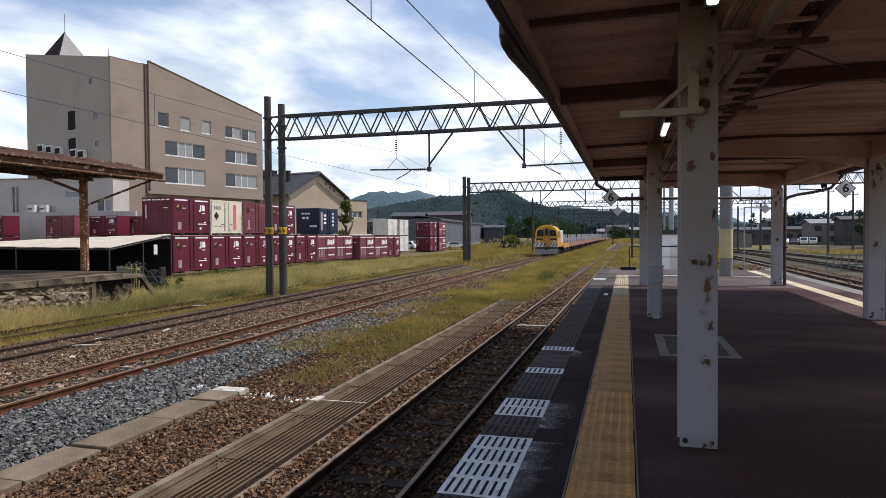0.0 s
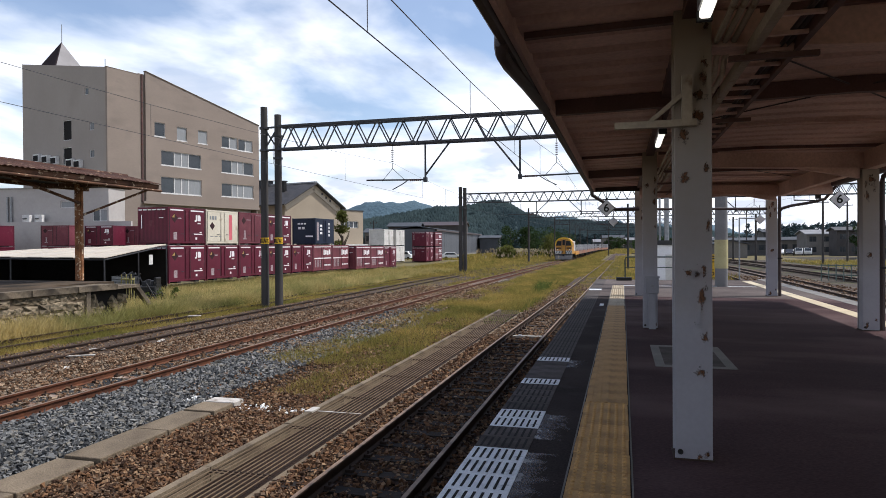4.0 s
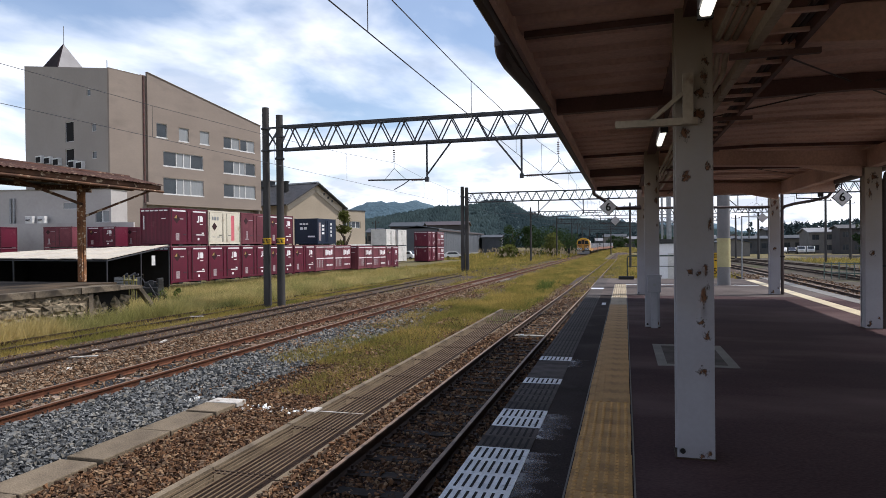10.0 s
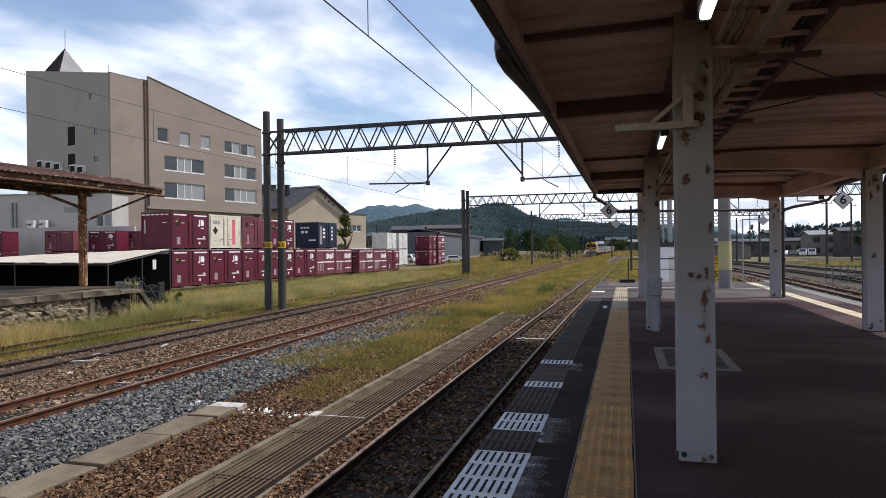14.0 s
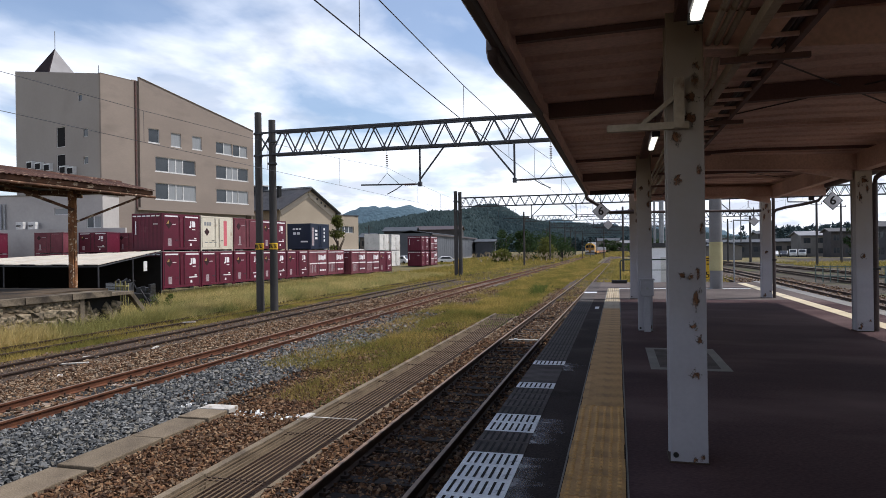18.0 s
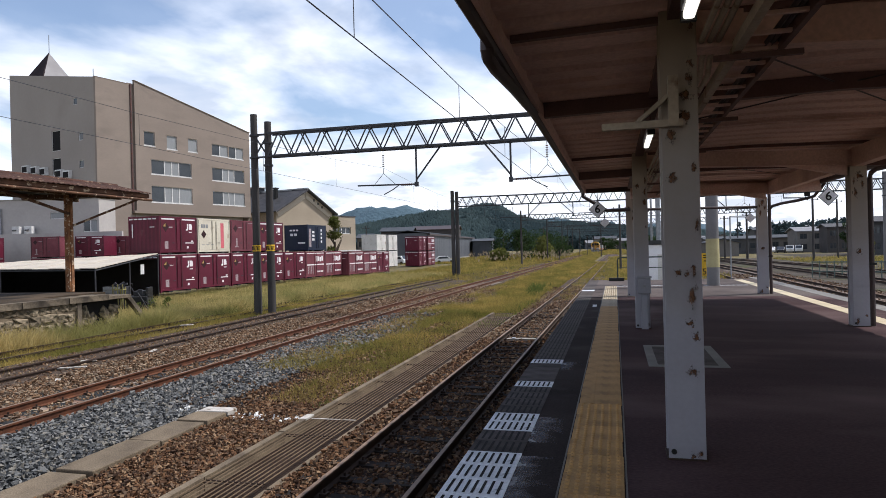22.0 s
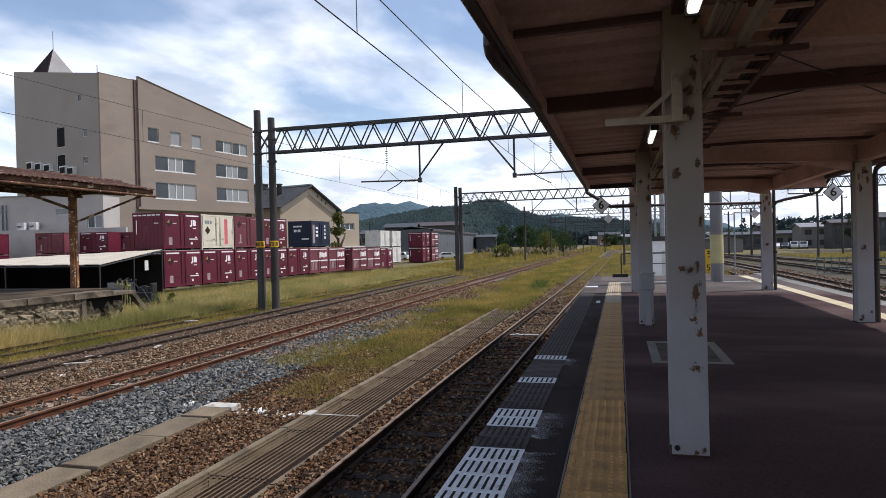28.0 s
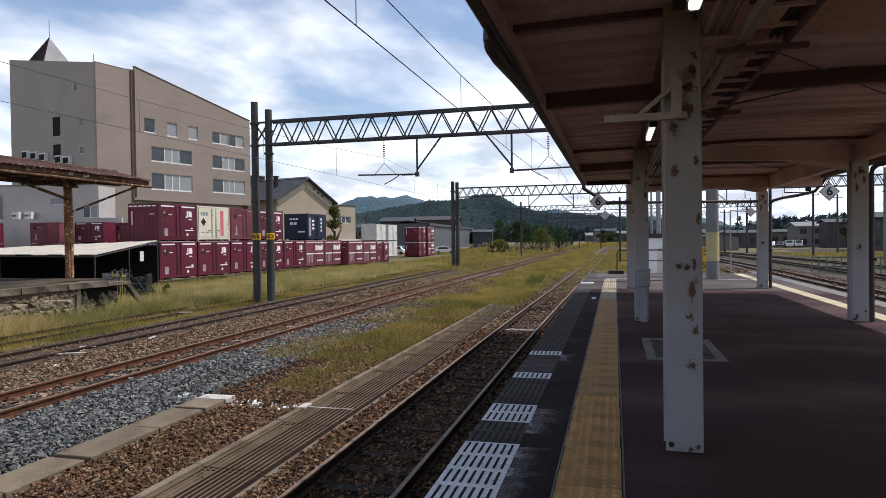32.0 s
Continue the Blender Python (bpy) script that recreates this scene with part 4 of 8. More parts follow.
    part("gutter_joint", Mesh().pipe([(EAVE_L - 0.10, 4.98, 4.26), (EAVE_L - 0.10, 4.97, 4.17), (EAVE_L - 0.10, 5.02, 4.12), (EAVE_L - 0.09, 5.25, 4.10), (EAVE_L - 0.08, 6.2, 4.155), (EAVE_L - 0.05, 7.6, 4.19)], 0.052), FASCIA, c, "dark elbow pipe below the gutter", smooth=True)
    part("drain_pipe", Mesh().pipe([(EAVE_L - 0.08, ROOF_Y1 - 0.05, 4.2), (EAVE_L - 0.08, 20.3, 4.12), (-0.2, 20.6, 3.69), (COL_L, 20.6, 3.69)], 0.055), FASCIA, c, "dark rainwater pipe bent from gutter to column")
    part("drain_pipe", Mesh().pipe([(EAVE_R + 0.08, ROOF_Y1 - 0.05, 4.2), (5.43, 20.4, 3.86), (5.12, 20.6, 3.78), (4.72, 21.0, 3.72), (4.52, 21.2, 3.66), (4.475, 21.3, 3.58), (4.475, 21.3, 3.4)], 0.042), FASCIA, c, "dark rainwater pipe bent from gutter to column")
    part("hanger_frame", Mesh().pipe([(4.64, 20.35, 4.05), (4.64, 20.35, 3.84), (5.21, 20.35, 3.82), (5.21, 20.35, 4.15)], 0.02, 6), BLACK, c, "black bracket under the roof end")
    part("hanger_plate", Mesh().box(5.16, 5.30, 20.28, 20.32, 3.86, 4.15), BLACK, c)
    part("tie_bar", Mesh().tube((COL_L, 20.75, 3.69), (COL_R, 21.35, 3.66), 0.04), FASCIA, c, "dark conduit between the end columns")
    # bracket arm on the near column
    for y in (5.19,):
        a = Mesh().bar((COL_L - 0.55, y - 0.16, 3.52), (COL_L + 0.02, y - 0.16, 3.52), 0.05, 0.05)
        part("bracket_arm", a, PAINT_CREAM, c, "cream painted bracket arm")
        a = Mesh().prism([(-0.07, 3.50), (0.0, 3.50), (0.0, 3.86), (-0.07, 3.86)], -0.02, 0.05, Matrix.Translation((COL_L - 0.06, y - 0.13, 0)))
        part("bracket_plate", a, PAINT_CREAM, c, "cream painted bracket plate")
        a = Mesh().bar((COL_L - 0.3, y - 0.16, 3.54), (COL_L - 0.08, y - 0.16, 3.72), 0.05, 0.03)
        part("bracket_web", a, PAINT_CREAM, c)


canopy()


# Unseen block added behind, to cut the light reaching the platform.
def waiting_room():
    w = thing("waiting_room", pose(0, 0, PZ), "plain unseen block added under the canopy behind to cut light", "room", kind="structure")
    part("walls", Mesh().box(0.75, 4.05, -23.5, -12.5, 0, 3.0), WALL_GREY, w)
    part("door", Mesh().box(1.8, 2.9, -12.52, -12.48, 0, 2.05), GLASS, w)


waiting_room()


def lamp(x, y, z):
    f = thing("fluorescent_lamp", pose(x, y, z), "lit fluorescent batten lamp under the canopy", "lamp", "canopy lamps")
    part("housing", Mesh().box(-0.04, 0.04, -0.64, 0.64, 0.03, 0.10), PAINT_WHITE, f)
    part("diffuser", Mesh().box(-0.034, 0.034, -0.60, 0.60, -0.025, 0.029), LIGHT_TUBE, f, "glowing cream diffuser", bevel=0.015)
    for s in (-0.5, 0.5):
        part("hanger", Mesh().tube((0, s, 0.1), (0, s, deck_z(x) - z), 0.012, n=6), BEAM, f)
    for s in (-0.62, 0.62):
        part("end_cap", Mesh().box(-0.045, 0.045, s - 0.02, s + 0.02, -0.03, 0.03), BLACK, f)


for y in (3.55, 8.95, 14.3):
    lamp(0.47 - (0.0 if y > 4 else 0.0), y, 4.0)


def cable_ladder():
    c = thing("cable_ladder", pose(0, 0, 0), "steel cable ladder with grey cables under the canopy roof", "cable tray")
    x = 1.05
    for o in (-0.15, 0.15):
        part("side_rail", Mesh().box(x + o - (0.02 if o > 0 else 0.03), x + o + (0.02 if o > 0 else 0.03), ROOF_Y0, 19.8, 4.02, 4.10), BEAM if o > 0 else PAINT_CREAM, c, "" if o > 0 else "cream painted side rail")
    r = Mesh().box(-0.15, 0.15, -0.018, 0.018, 0, 0.025).data("rung", CEILING)
    y = 2.0
    while y < 19.6:
        part("rung", r, None, c, m=pose(x, y, 4.03))
        y += 0.4
    for o in (0.05, 0.09):
        part("cable", Mesh().tube((x + o, ROOF_Y0, 4.075), (x + o, 19.7, 4.075), 0.018, n=8), FASCIA, c)
    for y in (2.6, 5.2, 7.8, 10.4, 13.0, 15.6, 18.2):
        for o in (-0.15, 0.15):
            part("hanger", Mesh().tube((x + o, y, 4.05), (x + o, y, 4.4), 0.01, n=6), BEAM, c)
        part("hanger_bar", Mesh().box(x - 0.3, x + 0.3, y - 0.02, y + 0.02, 3.98, 4.02), BEAM, c)
    pts = [(0.66, ROOF_Y0, 4.12), (0.66, 5.6, 4.12), (0.68, 5.9, 4.05), (0.68, 19.8, 4.05)]
    for o in (0, 0.06, 0.12):
        part("conduit", Mesh().pipe([(p[0] + o, p[1], p[2]) for p in pts], 0.022), PAINT_CREAM, c, "cream painted conduit")


cable_ladder()


def car_stop_sign(x, y, z, digit, size, hang):
    s = thing("stopping_sign", pose(x, y, z), "white diamond stopping position sign" + (" with a black figure six" if digit else ", blank and small"), "sign", "stopping signs")
    h = size / 2
    for k, (r, m, d) in enumerate(((h, BLACK, 0.0), (h * 0.91, SIGN_WHITE, 0.006))):
        b = Mesh()
        b.prism([(-r, 0), (0, -r), (r, 0), (0, r)], -0.012, 0.012, pose(0, -d, 0, 0, 0, 90))
        part("border" if k == 0 else "plate", b, m, s)
    if digit:
        cu = bpy.data.curves.new("figure", "FONT")
        cu.body, cu.size, cu.align_x, cu.align_y, cu.extrude, cu.offset = "6", size * 0.64, "CENTER", "CENTER", 0.004, 0.005
        cu.materials.append(BLACK)
        ob = new("figure", cu)
        ob.parent = s
        ob.matrix_basis = pose(0, -0.026, 0, 90)
    if not digit:
        part("hanger", Mesh().tube((0, 0.03, 0), (0, 0.03, 0.42), 0.012, n=6), BLACK, s)
    if hang:
        part("hanger", Mesh().pipe([(0, 0.03, h * 0.5), (0, 0.03, h + 0.25), (hang, 0.03, h + 0.25)], 0.02), BLACK, s)


car_stop_sign(-0.46, 20.0, 3.70, True, 0.52, 0.8)
car_stop_sign(5.80, 20.45, 3.84, True, 0.52, -0.9)
car_stop_sign(-0.27, 20.6, 3.31, False, 0.31, 0)
car_stop_sign(3.92, 21.2, 3.34, False, 0.29, 0)

# ---- overhead line ----


def truss(p, x0, x1, y, z0, z1):
    for dy in (-0.25, 0.25):
        part("top_chord", Mesh().bar((x0, y + dy, z1), (x1, y + dy, z1), 0.09, 0.09), DARK_STEEL, p)
        part("bottom_chord", Mesh().bar((x0, y + dy, z0), (x1, y + dy, z0), 0.09, 0.09), DARK_STEEL, p)
    pitch = (z1 - z0) * 1.02
    n = int((x1 - x0) / pitch)
    pitch = (x1 - x0) / n
    web = Mesh()
    for dy in (-0.25, 0.25):
        web.bar((0, dy, z0), (pitch / 2, dy, z1), 0.05, 0.05)
        web.bar((pitch / 2, dy, z1), (pitch, dy, z0), 0.05, 0.05)
    web.bar((0, -0.25, z0), (0, 0.25, z0), 0.05, 0.05)
    web.bar((pitch / 2, -0.25, z1), (pitch / 2, 0.25, z1), 0.05, 0.05)
    me = web.data("lattice", DARK_STEEL)
    for i in range(n):
        part("lattice", me, None, p, m=pose(x0 + i * pitch, y, 0))


def pole(p, x, y, z0, z1, r, mat_p, name="mast"):
    o = part(name, Mesh().tube((x, y, z0), (x, y, z1), r, r * 0.85, n=16), mat_p, p, smooth=True)
    for z in (z1 - 1.05, z1 - 2.1):
        part("clamp_band", Mesh().tube((x, y, z), (x, y, z + 0.08), r * 1.18, n=14), DARK_STEEL, o)
    return o


def registration(p, x, y, side, zc, zb):
    """Drop tubes, the insulated arm and the steady arm that hold the contact wire at x."""
    xo = x - side * 1.55
    part("drop_tube", Mesh().tube((xo, y, zb), (xo, y, zc + 0.35), 0.045, n=8), DARK_STEEL, p)
    part("stay", Mesh().tube((xo - side * 1.15, y, zb), (xo, y, zc + 0.6), 0.04, n=8), DARK_STEEL, p)
    part("clamp", Mesh().box(xo - 0.08, xo + 0.08, y - 0.08, y + 0.08, zc + 0.30, zc + 0.5), DARK_STEEL, p)
    ins = Mesh()
    for i in range(6):
        a = xo + side * (0.22 + i * 0.09)
        ins.tube((a, y, zc + 0.40), (a + side * 0.045, y, zc + 0.40), 0.052, n=10)
    part("insulator", ins, INSULATOR, p)
    part("arm", Mesh().tube((xo, y, zc + 0.40), (x + side * 1.25, y, zc + 0.46), 0.035, n=8), DARK_STEEL, p)
    part("steady_arm", Mesh().pipe([(x - side * 0.75, y, zc + 0.42), (x - side * 0.45, y, zc + 0.22), (x, y, zc)], 0.022, n=6), DARK_STEEL, p)
    part("suspension", Mesh().tube((x, y, zb), (x, y, zb - 0.25), 0.012, n=6), DARK_STEEL, p)
    ins = Mesh()
    for i in range(6):
        ins.tube((x, y, zb - 0.28 - i * 0.095), (x, y, zb - 0.32 - i * 0.095), 0.062, 0.035, n=10)
    part("insulator", ins, INSULATOR, p)
    part("hanger_wire", Mesh().tube((x, y, zb - 0.85), (x, y, zc + 0.95), 0.012, n=5).tube((x, y, zc + 0.95), (x - 0.5, y, zc + 0.4), 0.012, n=5).tube((x, y, zc + 0.95), (x + 0.55, y, zc + 0.45), 0.012, n=5), DARK_STEEL, p)


def gantry(label, y, x0, x1, z0, z1, r, detail=True, arms=True, tops=(9.25, 8.85)):
    g = thing("overhead_line_gantry", pose(0, 0, 0), label, "gantry", "overhead line gantries")
    truss(g, x0, x1, y, z0, z1)
    a = pole(g, x0 - (0.85 if y < 60 else 0.57), y, -0.4, tops[0], r, POLE_CONC) if y < 90 else None
    b = pole(g, x0 - 0.12, y, -0.4, tops[1], r, POLE_CONC)
    if detail:
        for x, o in ((x0 - 0.85, a), (x0 - 0.12, b)):
            part("warning_band", Mesh().tube((x, y, 2.74), (x, y, 3.04), r * 1.04, n=16), YELLOW, o, "yellow warning band with dark strokes")
            st = Mesh()
            for k in range(9):
                t = -1.35 + k * 0.33
                up = (2.80, 2.98, 2.84, 2.96)[k % 4]
                st.bar((x + r * 1.05 * math.sin(t), y - r * 1.05 * math.cos(t), 2.80), (x + r * 1.05 * math.sin(t + 0.12), y - r * 1.05 * math.cos(t + 0.12), 2.98), 0.028, 0.012)
                st.bar((x + r * 1.05 * math.sin(t), y - r * 1.05 * math.cos(t), up), (x + r * 1.05 * math.sin(t + 0.25), y - r * 1.05 * math.cos(t + 0.25), up), 0.012, 0.028)
            part("stroke", st, BLACK, o, "dark strokes on the band")
        for z in (z0, z1):
            part("tie", Mesh().bar((x0 - 1.05, y, z), (x0 + 0.1, y, z), 0.10, 0.08), DARK_STEEL, g)
        part("tie", Mesh().bar((x0 - 0.85, y, z0), (x0 - 0.12, y, z1), 0.06, 0.06), DARK_STEEL, g)
        part("tie", Mesh().bar((x0 - 0.85, y, z1), (x0 - 0.12, y, z0), 0.06, 0.06), DARK_STEEL, g)
    pole(g, x1 + 0.15, y, -0.4, tops[1], r, POLE_LIGHT)
    if arms:
        registration(g, bend(WAY_2, y), y, -1, 5.15, z0)
        registration(g, bend(WAY_1, y), y, 1, 5.15, z0)
        registration(g, bend(WAY_5, y), y, 1, 5.15, z0)
    return g


gantry("dark steel lattice gantry on paired concrete poles over the tracks", 28.0, -15.62, 22.0, 7.20, 8.27, 0.19)
gantry("dark steel lattice gantry further along on paired poles", 64.5, -15.2, 22.5, 6.85, 7.75, 0.21, detail=False, tops=(8.45, 8.35))
for k, y in enumerate((101.0, 137.0, 172.0, 208.0, 245.0)):
    gantry("distant steel lattice gantry over the tracks", y, -13.8 + 0.4 * k, 21.0 - 2 * k, 6.7, 7.5, 0.15, detail=False, arms=k < 2, tops=(8.2, 8.2))


def lone_mast(x, y, h, label, r=0.14, material=None):
    g = thing("line_mast", pose(x, y, -0.3), label, "pole", "line masts")
    part("shaft", Mesh().tube((0, 0, 0), (0, 0, h), r, r * 0.75, n=12), material or POLE_CONC, g, smooth=True)
    part("crossarm", Mesh().bar((-0.7, 0, h - 0.5), (0.7, 0, h - 0.5), 0.08, 0.08), DARK_STEEL, g)
    ins = Mesh()
    for x in (-0.6, 0.0, 0.6):
        ins.tube((x, 0, h - 0.46), (x, 0, h - 0.28), 0.05, n=8)
    part("insulators", ins, INSULATOR, g)


def wires():
    for way, label in ((WAY_1, "overhead contact line above the platform track"), (WAY_2, "overhead contact line above the main track"), (WAY_5, "overhead contact line above the yard track")):
        w = thing("catenary", pose(0, 0, 0), label, "wire", "overhead wires")
        sup = [-14.0, 28.0, 64.5, 101.0, 137.0, 172.0, 208.0, 245.0]
        c, ms = [], []
        for a, b in zip(sup, sup[1:]):
            n = 8
            for i in range(n):
                t = i / n
                y = a + (b - a) * t
                zm = 6.35 - 0.62 * 4 * t * (1 - t)
                c.append((bend(way, y), y, 5.08))
                ms.append((bend(way, y), y, zm))
                if i:
                    part("dropper", Mesh().tube((bend(way, y), y, 5.08), (bend(way, y), y, zm), 0.006, n=4), DARK_STEEL, w)
        thin = 0.008 if way is WAY_1 else 0.0055
        part("contact_wire", Mesh().pipe(c, thin, 5), DARK_STEEL, w)
        part("messenger_wire", Mesh().pipe(ms, thin, 5), DARK_STEEL, w)


wires()


# mast on the platform with a yellow band, and masts beyond
m0 = thing("platform_mast", pose(3.46, 25.7, PZ), "stout grey concrete mast with a pale yellow band", "pole")
part("shaft", Mesh().tube((0, 0, 0), (0, 0, 8.0), 0.225, 0.20, n=20), POLE_LIGHT, m0, smooth=True)
part("painted_band", Mesh().tube((0, 0, 0.66), (0, 0, 1.70), 0.232, n=20), mat("pale_yellow_band_paint", (0.46, 0.41, 0.22), (0.40, 0.35, 0.18), 0.7, scale=3, fine=40), m0, "pale yellow painted band", smooth=True)

# ---- containers ----


def bars(s, x, z, w, h, n, rows=1):
    """Plain bars in place of small lettering, on the side that faces -y."""
    for r in range(rows):
        for i in range(n):
            a = x + i * w / n
            s.box(a, a + w / n * 0.7, -1.2325, -1.228, z - r * h * 1.7, z - r * h * 1.7 + h)


def container(body_mat, style="standard"):
    """A 12-foot rail container; its doors face -y (the track), its end faces -x."""
    c = thing("rail_container", pose(0, 0, 0), "maroon steel 12-foot rail container with white markings", "container", "stacked containers")
    L, W, H = 3.715 / 2, 2.45 / 2, 2.5
    s = Mesh()
    s.box(-L + 0.03, L - 0.03, -W + 0.04, W - 0.04, 0.12, H - 0.03)
    body = part("body", s, body_mat, c)
    f = Mesh()
    for x in (-L, L - 0.10):
        for y in (-W, W - 0.10):
            f.box(x, x + 0.10, y, y + 0.10, 0.0, H)
    for y in (-W, W - 0.08):
        f.box(-L + 0.10, L - 0.10, y, y + 0.08, 0.10, 0.24)
        f.box(-L + 0.10, L - 0.10, y, y + 0.08, H - 0.14, H - 0.02)
    for x in (-L, L - 0.08):
        f.box(x, x + 0.08, -W + 0.10, W - 0.10, 0.10, 0.24)
        f.box(x, x + 0.08, -W + 0.10, W - 0.10, H - 0.14, H - 0.02)
    part("frame", f, body_mat, c, bevel=0.012)
    # doors: two wide leaves with bars
    for a, b in ((-L + 0.12, -0.32), (-0.30, 0.22), (0.24, L - 0.12)):
        d = Mesh().box(a, b, -W - 0.003, -W + 0.06, 0.25, H - 0.15)
        part("door", d, body_mat, c, bevel=0.01)
    for x in (-L + 0.11, -0.31, 0.23, L - 0.11):
        part("door_gap", Mesh().box(x - 0.022, x + 0.022, -W - 0.005, -W + 0.02, 0.25, H - 0.15), BLACK, c)
    for x in (-0.22, 0.14):
        part("lock_rod", Mesh().tube((x, -W - 0.02, 0.28), (x, -W - 0.02, H - 0.2), 0.022, n=6), body_mat, c)
    for x in (-0.55, 0.48):
        part("handle", Mesh().box(x - 0.14, x + 0.14, -W - 0.03, -W - 0.008, 0.72, 0.76), DARK_STEEL, c)
    rib = Mesh()
    for i in range(1, 8):
        y = -W + i * 2 * W / 8
        rib.box(-L + 0.025, -L + 0.04, y - 0.07, y + 0.07, 0.26, H - 0.16)
    part("end_ribs", rib, body_mat, c)
    for x in (-1.1, 0.75):
        part("fork_pocket", Mesh().box(x, x + 0.36, -W - 0.002, W + 0.002, 0.0, 0.10), BLACK, c)
    return c, L, W, H


def logo_side(c, W, kind):
    f = -W - 0.008

    def mark(name, boxes, material, label=""):
        for a, b, z0, z1 in boxes:
            part(name, Mesh().box(a, b, f, f + 0.004, z0, z1), material, c, label)

    def end_mark(boxes):
        for a, b, z0, z1 in boxes:
            part("end_marking", Mesh().box(-1.872, -1.866, a, b, z0, z1), DECAL, c)

    def placard(x, z, r, corner):
        t = Mesh().prism([(-r, 0), (0, -r), (r, 0), (0, r)], -0.004, 0.004, pose(x, f, z, 0, 0, 90))
        d = part("placard", t, PLACARD, c, "dark diamond placard")
        if corner:
            t = Mesh().prism([(r * 0.82, 0.03), (r * 0.02, 0.03), (r * 0.02, r * 0.85)], -0.004, 0.004, pose(x, f - 0.004, z, 0, 0, 90))
            part("placard_corner", t, TAN, d, "tan upper corner")

    def emblem(x, z):
        """A hooked stroke and a notched block, plain shapes."""
        m = pose(x, f, z, 0, 0, 90)
        s = Mesh().prism([(-0.16, 0.46), (-0.16, 0.10), (-0.10, 0.0), (0.06, 0.0), (0.06, 0.11), (-0.05, 0.11), (-0.05, 0.46)], -0.004, 0.0, m)
        part("emblem_stroke", s, DECAL, c)
        s = Mesh().prism([(-0.23, 0.06), (-0.23, 0.46), (-0.50, 0.46), (-0.56, 0.34), (-0.56, 0.06)], -0.004, 0.0, m)
        part("emblem_block", s, DECAL, c)

    if kind == "maroon":
        mark("top_stripe", [(-1.66, -0.42, 2.27, 2.36), (0.32, 1.66, 2.27, 2.36)], DECAL, "white stripe under the roof edge")
        emblem(0.78, 1.58)
        mark("lettering_bar", [(1.02, 1.34, 1.44, 1.50), (0.62, 1.5, 0.70, 0.77), (1.22, 1.44, 0.82, 0.90), (0.78, 0.96, 0.36, 0.52), (-1.06, -0.62, 1.76, 1.80)], DECAL)
        mark("data_plate", [(-1.38, -1.05, 0.36, 0.84)], PLATE, "pale data plate")
        placard(-1.28, 1.78, 0.31, True)
    elif kind == "cream":
        mark("lettering_bar", [(-1.5, -1.32, 1.80, 2.06), (-1.24, -1.02, 1.80, 2.06), (-0.94, -0.74, 1.80, 2.06)], GALV)
        mark("lettering_bar", [(-1.45 + i * 0.5, -1.12 + i * 0.5, 0.58, 0.63) for i in range(3)], GALV)
        part("stripe", Mesh().box(0.72, 1.10, f, f + 0.004, 0.35, 2.2), PINK, c, "faded red vertical stripe")
        placard(-1.22, 1.35, 0.29, False)
    elif kind == "navy":
        mark("lettering_bar", [(-1.0, -0.55, 1.0 + i * 0.35, 1.2 + i * 0.35) for i in range(3)] + [(0.7, 0.95, 0.8 + i * 0.36, 1.02 + i * 0.36) for i in range(4)], DECAL)
        end_mark([(-0.25 + i * 0.32, 0.0 + i * 0.32, 1.9, 2.05) for i in range(3)] + [(-0.1 + i * 0.4, 0.2 + i * 0.4, 1.45, 1.68) for i in range(2)])
        end_mark([(-0.95, -0.2, 0.72, 0.86)])
        part("side_panel_light", Mesh().box(-1.6, -1.2, f, f + 0.004, 0.4, 2.1), PLATE, c, "pale blue panel beside the doors")
    elif kind == "block":
        mark("top_stripe", [(-1.66, 1.66, 2.27, 2.35)], DECAL, "white stripe under the roof edge")
        mark("block_letter", [(0.05 + i * 0.38, 0.36 + i * 0.38, 1.52 + 0.06 * (i % 2), 2.05 - 0.05 * (i % 3)) for i in range(4)], DECAL)
        mark("side_stripe", [(-1.66, 1.66, 1.18, 1.29)], DECAL, "white stripe at mid height")
        mark("lettering_bar", [(0.3 + i * 0.32, 0.54 + i * 0.32, 0.5, 0.64) for i in range(4)], DECAL)
        mark("grey_panel", [(-1.5 + i * 0.3, -1.38 + i * 0.3, 0.4, 1.1) for i in range(4)], PLATE)
    elif kind == "old":
        mark("lettering_bar", [(-1.2, -1.02, 0.5, 1.1), (-1.35, -0.9, 0.42, 0.5), (-0.9, -0.35, 1.9, 1.95), (0.4, 1.4, 2.28, 2.32)], PLATE)
        placard(-1.25, 1.85, 0.28, False)
    if kind in ("maroon", "block"):
        end_mark([(-1.0 + i * 0.37, -0.72 + i * 0.37, 2.28, 2.36) for i in range(6)] + [(0.86, 0.93, 1.1, 2.0), (-0.85, -0.5, 1.76, 1.81)])


